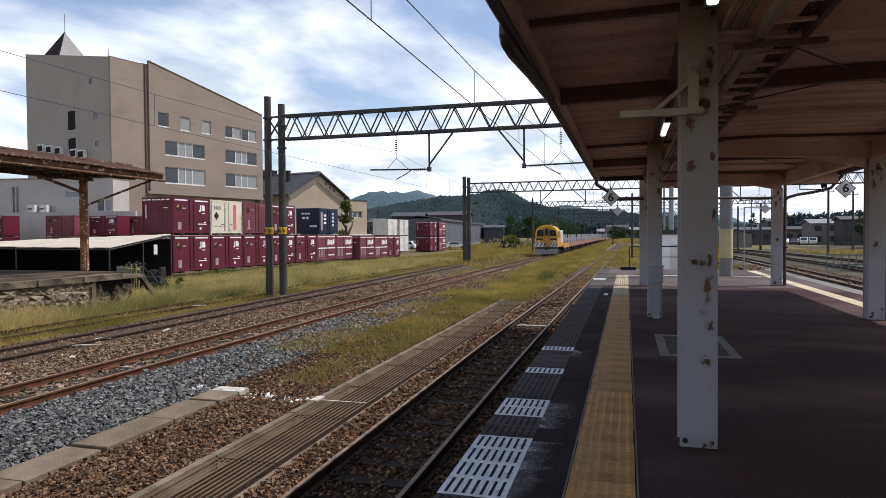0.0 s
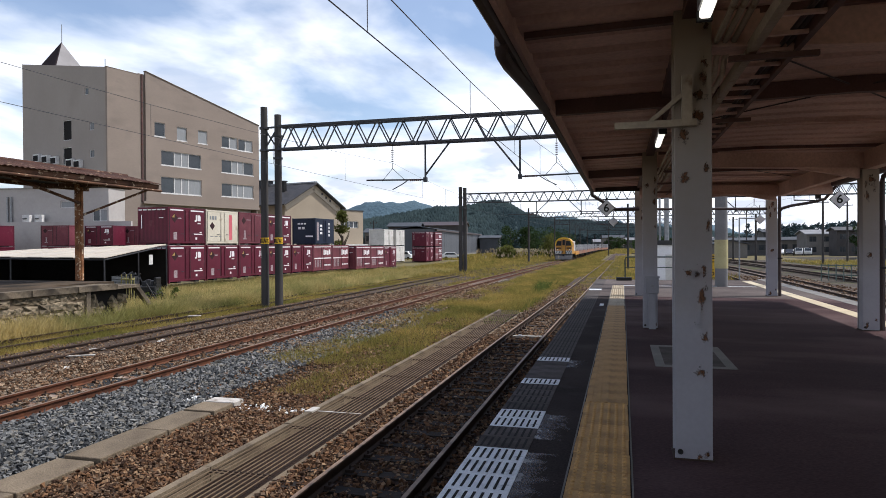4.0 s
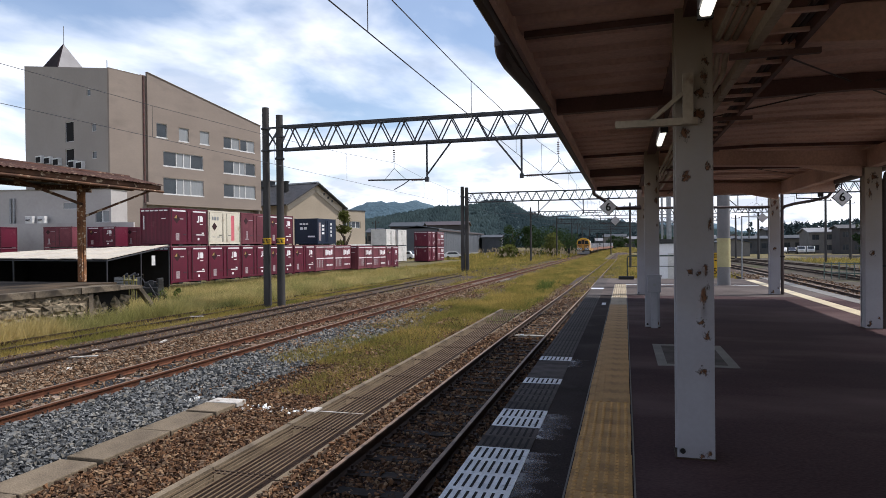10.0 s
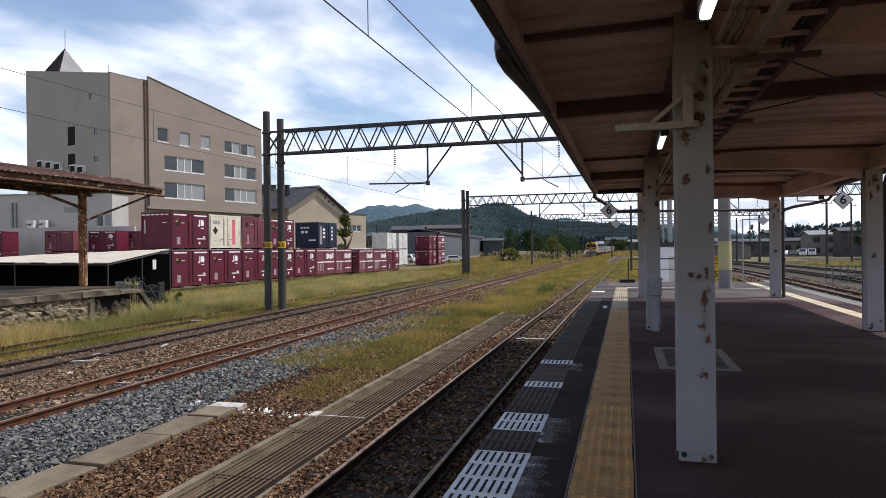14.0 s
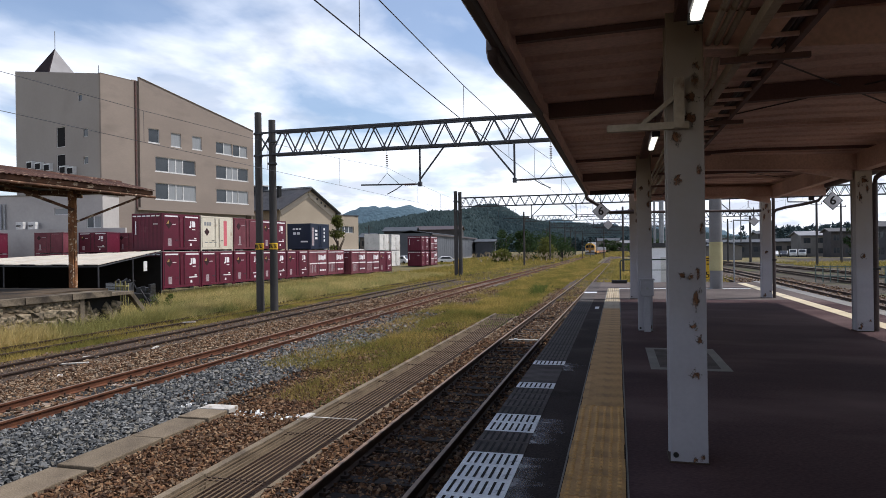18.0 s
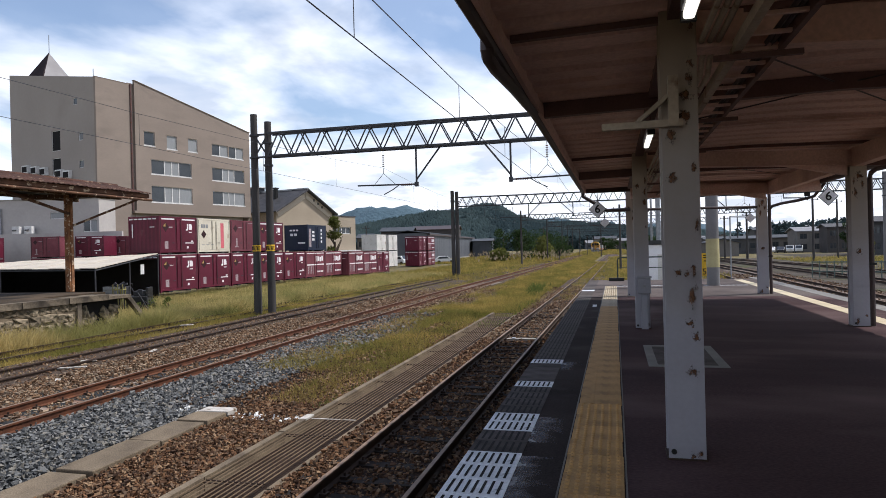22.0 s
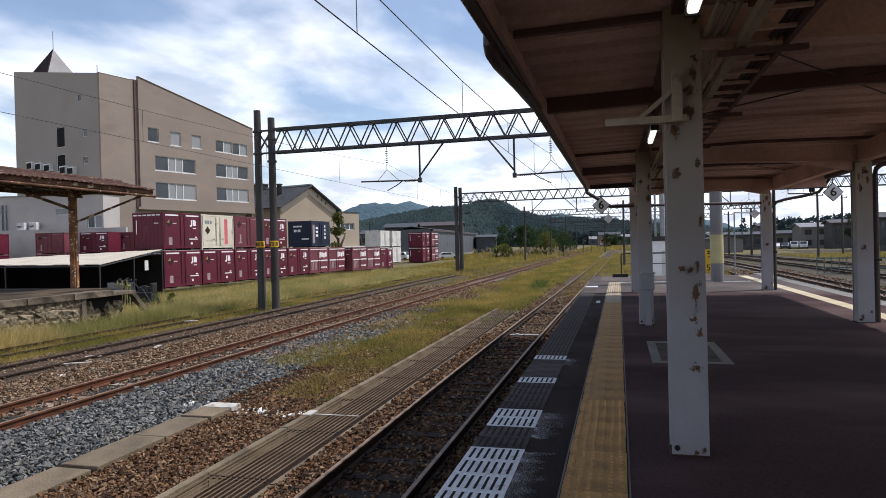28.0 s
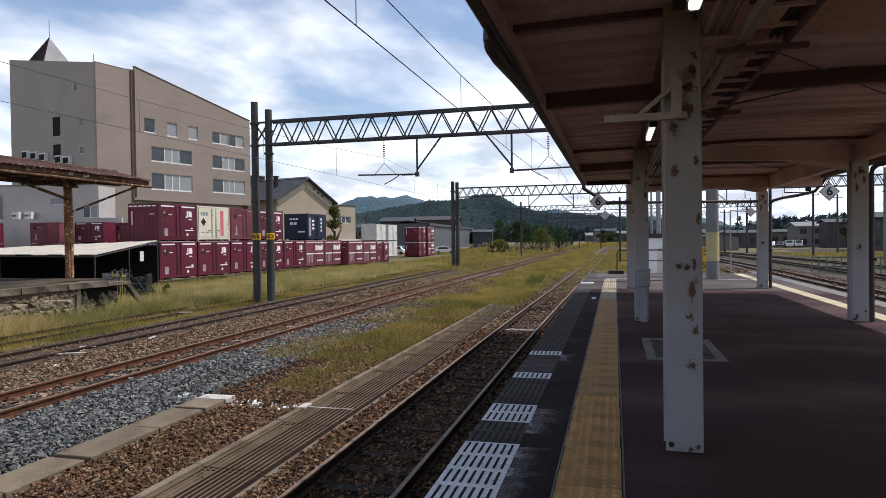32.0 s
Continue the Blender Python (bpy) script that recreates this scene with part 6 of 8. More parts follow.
def depot_shed():
    """A long shed of sheet panels beside the yard, running away from the platform."""
    a, b = Vector(cam_frame(-1.0, 140, -0.3)), Vector(cam_frame(13.2, 215, -0.3))
    run = (b - a).length
    s = thing("depot_shed", pose(a.x, a.y, -0.3, 0, 0, math.degrees(math.atan2(b.y - a.y, b.x - a.x))), "long pale blue-grey sheet-clad depot shed with a low roof", "shed")
    panel = Mesh()
    n = 26
    w = run / n
    panel.box(0.02, w - 0.02, 0.0, 0.2, 0, 5.9).box(w * 0.48, w * 0.52, -0.02, 0.0, 0, 5.9)
    me = panel.data("wall_panel", WALL_SHEET)
    for k in range(n):
        part("wall_panel", me, None, s, m=pose(k * w, 0, 0))
    part("wall_end", Mesh().box(0, 0.2, 0.2, 9.0, 0, 6.4), WALL_SHEET, s)
    part("wall_back", Mesh().box(0, run, 9.0, 9.2, 0, 6.0), WALL_SHEET, s)
    part("eaves_band", Mesh().box(-0.3, run + 0.3, -0.35, -0.06, 5.9, 6.2), FASCIA, s, "dark brown eaves board")
    part("roof", Mesh().prism([(-0.35, 6.2), (4.5, 6.9), (9.5, 6.2), (9.5, 6.35), (4.5, 7.05), (-0.35, 6.35)], -0.3, run + 0.3), METAL_ROOF, s)
    part("plinth", Mesh().box(0, run, -0.08, -0.002, 0, 0.5), CONCRETE, s)


# Darkened base colour carries cloud shadow and haze over the shed.
WALL_SHEET = mat("dimmed_blue_grey_sheet", (0.098, 0.106, 0.120), (0.080, 0.087, 0.100), 0.6, scale=0.4, fine=9, bump=0.1, rnd=0.06)
depot_shed()

# ---- goods platform with its shelter ----
GZ = 1.14
GX = -19.6


COPING = mat("crumbling_coping", (0.150, 0.120, 0.085), (0.070, 0.056, 0.041), 0.92, scale=1.4, fine=30, bump=0.7, dist=0.02, rnd=0.2, stains=(0.035, 0.028, 0.021), stain_at=(0.50, 0.66), stain_scale=1.8, grain=0.6)


def goods_platform():
    p = thing("goods_platform", pose(0, 0, 0), "old goods platform with a rough stone face and concrete edge", "platform", kind="structure")
    part("surface", Mesh().box(-40, -21.6, -6, 24.05, -0.3, GZ - 0.01), GOODS_DECK, p, "stained old concrete deck")
    part("surface_strip", Mesh().box(-21.6, GX - 0.25, -6, 20.6, -0.3, GZ - 0.014), GOODS_DECK, p, "stained old concrete deck")
    # hollow end bay: slab on a frame, shade painted near black behind, with a slanting end leg
    part("end_slab", Mesh().box(-21.6, GX + 0.02, 20.4, 23.25, 0.94, 1.08), COPING, p, "worn slab over the hollow end bay", bevel=0.015)
    part("bay_back", Mesh().box(-21.6, GX - 0.45, 20.6, 23.0, -0.3, 0.94), DARK_IN, p, "near-black back painting the shade under the slab")
    part("bay_post", Mesh().box(GX - 0.2, GX, 20.42, 20.62, -0.3, 0.94), COPING, p)
    part("end_leg", Mesh().bar((GX - 0.1, 23.12, 1.0), (GX - 0.1, 24.35, -0.3), 0.2, 0.18), COPING, p, "slanting concrete end leg")
    cop = Mesh().box(-0.35, 0.05, -0.975, 0.975, -0.20, 0.02).data("coping_stone", COPING)
    y = -6
    while y < 20.4:
        part("coping_stone", cop, None, p, m=pose(GX, y + 1.0, GZ, 0, 0, random.uniform(-0.4, 0.4)))
        y += 2.0
    for k in range(6):
        s = Mesh()
        random.seed(40 + k)
        rim = [(-0.5, -0.5), (0.0, -0.55), (0.5, -0.5), (0.55, 0.0), (0.5, 0.5), (-0.05, 0.52), (-0.5, 0.5), (-0.54, 0.05)]
        pts = [(a + random.uniform(-0.13, 0.13), b + random.uniform(-0.13, 0.13)) for a, b in rim]
        out = [(a * random.uniform(0.6, 0.85), b * random.uniform(0.6, 0.85)) for a, b in pts]
        s.v += [(-0.3, a, b) for a, b in pts] + [(0.0, a, b) for a, b in pts] + [(random.uniform(0.05, 0.16), a, b) for a, b in out] + [(random.uniform(0.10, 0.2), 0, 0)]
        for a in range(8):
            b = (a + 1) % 8
            s.f += [(a, b, 8 + b, 8 + a), (8 + a, 8 + b, 16 + b, 16 + a), (16 + a, 16 + b, 24)]
        STONES.append(s.data("wall_stone", STONE_WALL))
    random.seed(7)
    for k, (y, z) in enumerate(((21.0, 0.15), (21.5, 0.2), (22.5, 0.1), (21.2, 0.5), (22.2, 0.4), (22.7, 0.5))):
        part("wall_stone", STONES[k % 6], None, p, m=pose(GX - 0.40, y, z, 35 * k) @ Matrix.Diagonal((0.6, 0.5, 0.34, 1)))
    for z, h in ((0.77, 0.30), (0.45, 0.34), (0.12, 0.34)):
        y = 6.0
        while y < 20.3:
            w = random.uniform(0.32, 0.72)
            part("wall_stone", STONES[random.randrange(6)], None, p, m=pose(GX - 0.07 + random.uniform(-0.05, 0.0), y + w / 2, z + random.uniform(-0.04, 0.04), random.uniform(-9, 9)) @ Matrix.Diagonal((0.6, w * 0.93, h * random.uniform(0.85, 1.08), 1)))
            y += w
    part("stone_backing", Mesh().box(GX - 0.25, GX - 0.09, -6, 20.58, -0.3, GZ - 0.2), CONCRETE_OLD, p)


STONES = []
goods_platform()


RUSTY_POST = mat("flaking_orange_post", (0.27, 0.125, 0.055), (0.13, 0.055, 0.026), 0.85, scale=3, fine=20, bump=0.4, dist=0.01, stains=(0.50, 0.38, 0.26), stain_at=(0.56, 0.62), stain_scale=6)


def goods_shelter():
    s = thing("goods_shelter", pose(0, 0, 0), "rusty sheet-roofed timber shelter on a single row of posts", "shelter")
    y0, y1 = 2.0, 27.3
    ez, rz, ex, rx, bx = 5.60, 6.12, -22.0, -23.7, -26.0
    for px_, y in ((-23.5, 24.1), (-23.5, 15.0), (-23.5, 6.0)):
        p = part("post", Mesh().box(px_ - 0.13, px_ + 0.13, y - 0.13, y + 0.13, GZ, 5.45), RUSTY_POST, s, "rusty riveted post with flaking paint", bevel=0.02)
        part("post_plate", Mesh().box(px_ + 0.135, px_ + 0.17, y - 0.06, y + 0.06, GZ, 5.2), RUSTY_POST, p)
        part("brace", Mesh().bar((px_ + 0.1, y, 4.05), (px_ + 1.4, y + 3.1, 5.5), 0.09, 0.09), RUSTY_WOOD, s)
        part("brace", Mesh().bar((px_ + 0.1, y, 4.6), (px_ + 0.6, y - 4.4, 5.5), 0.10, 0.10), RUSTY_WOOD, s)
        part("cross_arm", Mesh().bar((ex, y, 5.42), (bx, y, 5.42), 0.16, 0.2), RUSTY_WOOD, s)
    for x in (ex + 0.05, -23.5, bx - 0.05):
        part("purlin", Mesh().box(x - 0.08, x + 0.08, y0, y1, 5.45, 5.62), RUSTY_WOOD, s)
    part("fascia", Mesh().box(ex + 0.1, ex + 0.16, y0, y1, 5.47, 5.66), RUSTY_WOOD, s, "peeling timber fascia board")
    # Near-black soffit paints in the shade below the roof.
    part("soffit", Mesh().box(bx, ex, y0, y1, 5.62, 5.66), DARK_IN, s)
    # corrugated roof sheets, one by one
    n = 26
    for k, (xa, za, xb, zb) in enumerate(((ex + 0.3, ez + 0.05, rx, rz), (bx - 0.3, ez + 0.05, rx, rz))):
        m = Mesh()
        w = (y1 - y0) / n
        line = [(w * i / 16 * 1.02, (0.0, 0.035, 0.035, 0.0)[i % 4]) for i in range(17)]
        m.prism(line + [(a, b - 0.015) for a, b in reversed(line)], 0.0, 1.0)
        m.v = [(xa + (xb - xa) * v[0], v[1], za + (zb - za) * v[0] + v[2]) for v in m.v]
        me = m.data("roof_sheet", RUSTY_ROOF)
        for i in range(n):
            part("roof_sheet", me, None, s, m=pose(0, y0 + i * w, random.uniform(0, 0.03), random.uniform(-0.15, 0.15)))
    part("ridge", Mesh().tube((rx, y0, rz + 0.03), (rx, y1, rz + 0.03), 0.09, n=8), RUSTY_ROOF, s)
    part("gable_end", Mesh().prism([(ex + 0.2, 5.62), (rx, rz - 0.03), (bx - 0.2, 5.62)], y1 - 0.06, y1, Matrix(((0, 1, 0, 0), (1, 0, 0, 0), (0, 0, 1, 0), (0, 0, 0, 1)))), RUSTY_ROOF, s)
    part("gutter", Mesh().tube((ex + 0.22, y0, 5.40), (ex + 0.22, y1 + 0.1, 5.36), 0.06, n=8), RUSTY_WOOD, s)


goods_shelter()


def lean_to():
    a = cam_frame(-23.5, 35.0)
    s = thing("lean_to_shed", pose(0, 0, 0), "low open lean-to with a pale sheet roof and dark inside", "shed")
    # front edge runs beside the shelter, the roof rises to the back
    fl, fr = Vector(cam_frame(-27.5, 34.5, 2.2)), Vector(cam_frame(-17.8, 34.8, 2.02))
    br, bl = Vector(cam_frame(-17.6, 42.2, 2.75)), Vector(cam_frame(-27.5, 43.5, 2.45))
    n = 12
    for i in range(n):
        m = Mesh()
        p, q = fl.lerp(fr, i / n), fl.lerp(fr, (i + 1) / n)
        r, t = bl.lerp(br, (i + 1) / n), bl.lerp(br, i / n)
        k = 0.02 * (i % 2)
        up = Vector((0, 0, k))
        m.v += [tuple(v) for v in (p + up, q + up, r + up, t + up, p + up + Vector((0, 0, 0.04)), q + up + Vector((0, 0, 0.04)), r + up + Vector((0, 0, 0.04)), t + up + Vector((0, 0, 0.04)))]
        m.f += [(3, 2, 1, 0), (4, 5, 6, 7), (0, 1, 5, 4), (1, 2, 6, 5), (2, 3, 7, 6), (3, 0, 4, 7)]
        part("roof_sheet", m, SHED_ROOF, s)
    for p in (fl, fl.lerp(fr, 0.5), fr, fr.lerp(br, 0.5), br):
        part("post", Mesh().tube((p.x, p.y, -0.3), (p.x, p.y, p.z), 0.04, n=8), DARK_STEEL, s)
    for a, b in ((bl, br), (fl, bl)):
        d = (b - a).normalized()
        m = Mesh()
        m.bar((a.x, a.y, (a.z - 0.3) / 2), (b.x, b.y, (a.z - 0.3) / 2), 0.05, a.z + 0.25)
        # Near-black sheet paints the shade inside the lean-to.
        part("wall_sheet", m, DARK_IN, s, "back wall near black to paint the shade inside")
    part("edge_beam", Mesh().bar(fl + Vector((0, 0, -0.06)), fr + Vector((0, 0, -0.06)), 0.06, 0.06), DARK_STEEL, s)
    part("edge_beam", Mesh().bar(fr + Vector((0, 0, -0.06)), br + Vector((0, 0, -0.06)), 0.06, 0.06), DARK_STEEL, s)
    q = fr.lerp(br, 0.72)
    part("notice", Mesh().box(q.x - 0.02, q.x + 0.02, q.y - 0.2, q.y + 0.1, 1.55, 2.15), FRAME_W, s, "white notice board with plain bars")


lean_to()

# ---- train ----


TRAIN_LIGHT = mat("worn_plough_steel", (0.24, 0.23, 0.22), (0.15, 0.145, 0.14), 0.6, scale=2, fine=20, bump=0.1)
WAGON = mat("orange_grey_wagon", (0.34, 0.135, 0.065), (0.20, 0.095, 0.065), 0.7, scale=1.0, fine=20, bump=0.1, stains=(0.22, 0.20, 0.18), stain_at=(0.5, 0.62))


def train_car(kind, label):
    c = thing("rail_vehicle", pose(0, 100, 0), label, "train car", "departing works train")
    if kind == "cab":
        L = 15.0
        s = Mesh()
        # cab with an arched roof
        turn = Matrix(((0, 1, 0, 0), (1, 0, 0, 0), (0, 0, 1, 0), (0, 0, 0, 1)))
        arch = [(-1.36, 1.0), (1.36, 1.0), (1.38, 2.5), (1.25, 3.05), (0.95, 3.42), (0.5, 3.62), (0.0, 3.68), (-0.5, 3.62), (-0.95, 3.42), (-1.25, 3.05), (-1.38, 2.5)]
        s.prism(arch, 0.0, 3.6, turn)
        part("cab", s, ORANGE, c, "orange-yellow driving cab", bevel=0.06)
        part("roof_rim", Mesh().prism([(x * 1.01, z + 0.03) for x, z in arch[2:]] + [(x * 0.9, z - 0.16) for x, z in reversed(arch[2:])], -0.05, 0.12, turn), YELLOW, c, "pale yellow rim above the windscreens")
        for x in (-0.80, 0.80):
            w = Mesh().prism([(x - 0.43, 2.35), (x + 0.43, 2.35), (x + (0.30 if x > 0 else 0.43), 3.10), (x - (0.43 if x > 0 else 0.30), 3.10)], -0.05, -0.01, turn)
            part("windscreen", w, GLASS_DARK, c)
        part("door_window", Mesh().prism([(-0.2, 2.4), (0.2, 2.4), (0.2, 3.25), (-0.2, 3.25)], -0.05, -0.01, turn), GLASS_DARK, c)
        part("door_frame", Mesh().box(-0.33, -0.27, -0.06, 0.0, 1.05, 3.35), TRAIN_GREY, c)
        part("door_frame", Mesh().box(0.27, 0.33, -0.06, 0.0, 1.05, 3.35), TRAIN_GREY, c)
        for x in (-0.85, 0.85):
            part("side_light_panel", Mesh().box(x - 0.4, x + 0.4, -0.03, 0.0, 1.86, 2.06), BLACK, c)
        part("nose_panel", Mesh().box(-1.36, -0.36, -0.05, 0.0, 1.05, 1.55), SILVER, c, "bare silver lower nose")
        part("nose_panel", Mesh().box(0.36, 1.36, -0.05, 0.0, 1.05, 1.55), SILVER, c, "bare silver lower nose")
        part("skirt", Mesh().box(-1.38, 1.38, -0.15, 0.5, 0.22, 1.0), TRAIN_GREY, c, "dark grey snow plough skirt", bevel=0.08)
        for x in (-0.95, 0.95):
            part("tail_lamp", Mesh().tube((x, -0.08, 1.72), (x, -0.02, 1.72), 0.09, n=12), SIGN_WHITE, c, "round lamp in a bright rim")
            part("wiper", Mesh().bar((x * 0.7, -0.07, 2.38), (x * 1.05, -0.07, 2.85), 0.025, 0.02), BLACK, c)
            part("grab_rail", Mesh().pipe([(x * 1.36, -0.06, 1.2), (x * 1.36, -0.14, 1.3), (x * 1.36, -0.14, 2.1), (x * 1.36, -0.06, 2.2)], 0.02, 6), SIGN_WHITE, c)
        zz = Mesh()
        for k in range(6):
            x = -1.3 + k * 0.48 if k < 3 else 0.38 + (k - 3) * 0.34
            zz.bar((x, -0.06, 1.08), (x + 0.28, -0.06, 1.52), 0.02, 0.10, up=(1, 0, 0))
        part("nose_stripes", zz, TRAIN_GREY, c, "slanting grey stripes on the nose")
        part("plough_edge", Mesh().prism([(-0.45, 0.14), (-0.15, 0.2), (-0.15, 0.75), (-0.3, 0.7)], -1.3, 1.3), TRAIN_LIGHT, c, "worn pale plough blade")
        part("roof_hatch", Mesh().box(-0.45, 0.45, 0.9, 2.2, 3.62, 3.82), TRAIN_GREY, c, bevel=0.04)
        part("cab_step", Mesh().box(-1.42, -1.36, 0.8, 1.5, 0.5, 0.55).box(1.36, 1.42, 0.8, 1.5, 0.5, 0.55), TRAIN_GREY, c)
        for x in (-1.385, 1.385):
            part("side_window", Mesh().box(x - 0.01, x + 0.01, 0.7, 1.7, 2.15, 2.95), GLASS_DARK, c)
        part("coupler", Mesh().box(-0.15, 0.15, -0.5, -0.1, 0.65, 0.95), BLACK, c)
        part("hose", Mesh().tube((0.4, -0.2, 0.5), (0.4, -0.2, 0.9), 0.04, n=6), BLACK, c)
        e = Mesh().box(-1.25, 1.25, 3.7, 7.5, 1.0, 3.1)
        part("engine_house", e, SILVER, c, "silver equipment housing", bevel=0.06)
        part("side_stripe", Mesh().box(-1.29, 1.29, 3.7, 7.5, 1.0, 1.5), ORANGE, c)
        y0 = 7.5
    else:
        L = 15.0
        y0 = 0.1
    sill = ORANGE if kind == "cab" else WAGON
    part("deck", Mesh().box(-1.25, 1.25, y0, L - 0.1, 0.85, 1.10), sill, c, "flat wagon deck")
    part("side_sill", Mesh().box(-1.33, -1.26, y0, L - 0.1, 0.75, 1.35), sill, c)
    part("side_sill", Mesh().box(1.26, 1.33, y0, L - 0.1, 0.75, 1.35), sill, c)
    st = Mesh().box(-1.3, -1.16, -0.07, 0.07, 1.1, 2.5).box(1.16, 1.3, -0.07, 0.07, 1.1, 2.5).box(-1.3, 1.3, -0.05, 0.05, 1.75, 1.85).data("stanchion_frame", SILVER)
    y = y0 + 0.8
    while y < L - 0.5:
        part("stanchion_frame", st, None, c, m=pose(0, y, 0))
        y += 3.4
    part("carried_rail", Mesh().box(-0.9, -0.7, y0, L, 1.12, 1.28).box(-0.4, -0.2, y0, L, 1.12, 1.28).box(0.2, 0.4, y0, L, 1.12, 1.28).box(0.7, 0.9, y0, L, 1.12, 1.28), RAIL_SIDE, c, "rusty long rails lying on the deck")
    for y in (2.2, L - 2.4):
        b = part("bogie", Mesh().box(-1.05, 1.05, y - 1.2, y + 1.2, 0.35, 0.75), TRAIN_GREY, c)
        for dy in (-0.85, 0.85):
            for x in (-0.56, 0.56):
                part("wheel", Mesh().tube((x - 0.06, y + dy, 0.43), (x + 0.06, y + dy, 0.43), 0.43, n=14), TRAIN_GREY, b)
    return c


GLASS_DARK = mat("dark_cab_glass", (0.010, 0.012, 0.014), None, 0.25, bump=0, spec=0.3)
TRAIN = [train_car("cab", "orange and silver works train driving car at the tail")]
_flat = train_car("flat", "rusty pink-grey flat wagon with stanchions carrying long rails")
TRAIN.append(_flat)
for k in range(7):
    TRAIN.append(copy_thing(_flat, pose(-9, 200 + 15 * k, 0)))


def train_pose(k, t):
    y = 80.8 + 6.75 * t + 15.2 * k
    x = bend(WAY_2, y)
    x2 = bend(WAY_2, y + 15)
    return pose(x, y, 0.02, 0, 0, math.degrees(math.atan2(x - x2, 15)))


def walk_train():
    for k, car in enumerate(TRAIN):
        walk(car, [(t, train_pose(k, t)) for t in range(0, 33, 2)])


# ---- hills, woods and trees ----


def hill_height(x, y, humps, rough):
    z = -2.0
    for cx, cy, w, d, h in humps:
        z += h * math.exp(-((x - cx) / w) ** 2 - ((y - cy) / d) ** 2)
    k = min(1.0, max(0.0, z) / 12)
    return z + k * (rough * noise.noise(Vector((x * 0.012, y * 0.012, 3))) + rough * 0.45 * noise.noise(Vector((x * 0.05, y * 0.05, 9))) + rough * 0.4 * noise.noise(Vector((x * 0.16, y * 0.16, 5))))


def hill(name, label, x0, x1, y0, y1, nx, ny, humps, material, rough):
    s = Mesh()
    for j in range(ny):
        for i in range(nx):
            x, y = x0 + (x1 - x0) * i / (nx - 1), y0 + (y1 - y0) * j / (ny - 1)
            z = hill_height(x, y, humps, rough)
            s.v.append((x, y, z))
    for j in range(ny - 1):
        for i in range(nx - 1):
            a = j * nx + i
            s.f.append((a, a + 1, a + nx + 1, a + nx))
    ob = part(name, s, material, smooth=True)
    tagged(ob, label, "hill", kind="structure")
    return ob


# Crowns are tinted too, with the hill's haze in their colour.
FOREST_ISLE = leafy(mat("haze_tinted_crowns", (0.064, 0.094, 0.096), (0.030, 0.050, 0.058), 0.95, scale=0.014, fine=0.3, bump=0, island=0.14, spec=0.1))
NEAR_HUMPS = [(-70, 780, 190, 120, 30), (-300, 770, 85, 90, 27), (-195, 765, 72, 90, 22), (-138, 762, 34, 80, 16)]
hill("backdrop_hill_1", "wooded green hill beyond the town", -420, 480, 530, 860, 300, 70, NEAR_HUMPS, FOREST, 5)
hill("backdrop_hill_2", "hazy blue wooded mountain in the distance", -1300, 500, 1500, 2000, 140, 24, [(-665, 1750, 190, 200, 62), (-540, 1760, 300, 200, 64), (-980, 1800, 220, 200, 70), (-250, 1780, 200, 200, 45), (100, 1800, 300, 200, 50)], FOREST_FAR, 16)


def hill_trees(name, label, humps, rough, x0, x1, y0, y1, n, size, material, seed):
    """Crowns of the hill's forest, each a ragged little cone."""
    rng = np.random.default_rng(seed)
    vs, fs = [], []
    for i in range(n):
        x, y = rng.uniform(x0, x1), rng.uniform(y0, y1)
        z = hill_height(x, y, humps, rough)
        if z < 3:
            continue
        h = size * rng.uniform(0.6, 1.5)
        a = rng.uniform(0, 6.28)
        ring = [(x + 0.62 * h * rng.uniform(0.8, 1.2) * math.cos(a + k * 1.2566), y + 0.62 * h * rng.uniform(0.8, 1.2) * math.sin(a + k * 1.2566), z - 0.25 * h) for k in range(5)]
        top = (x + rng.normal() * 0.1 * h, y + rng.normal() * 0.1 * h, z + h * rng.uniform(0.5, 0.95))
        b = len(vs)
        vs += ring + [top]
        fs += [(b + k, b + (k + 1) % 5, b + 5) for k in range(5)]
    me = from_arrays(name, np.asarray(vs), np.asarray(fs), material, True)
    tagged(new(name, me), label, "trees", kind="stuff")


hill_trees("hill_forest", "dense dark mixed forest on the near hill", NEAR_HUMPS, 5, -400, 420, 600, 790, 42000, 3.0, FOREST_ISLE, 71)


def leaves(rng, centres, radii, n, size):
    """Small leaf blades spread over clumps; returns points and triangles."""
    c = np.asarray(centres)[rng.integers(0, len(centres), n)]
    r = np.asarray(radii)[rng.integers(0, len(radii), n)]
    d = rng.normal(size=(n, 3))
    d /= np.linalg.norm(d, axis=1)[:, None]
    p = c + d * (r * rng.uniform(0.55, 1.0, n) ** 0.5)[:, None] * np.array([1, 1, 0.85])
    a = rng.normal(size=(n, 3))
    b = rng.normal(size=(n, 3))
    a /= np.linalg.norm(a, axis=1)[:, None]
    b /= np.linalg.norm(b, axis=1)[:, None]
    s = (size * rng.uniform(0.6, 1.4, n))[:, None]
    v = np.stack([p - a * s, p + a * s, p + b * s * 1.2], 1).reshape(-1, 3)
    return v, np.arange(n * 3).reshape(-1, 3)


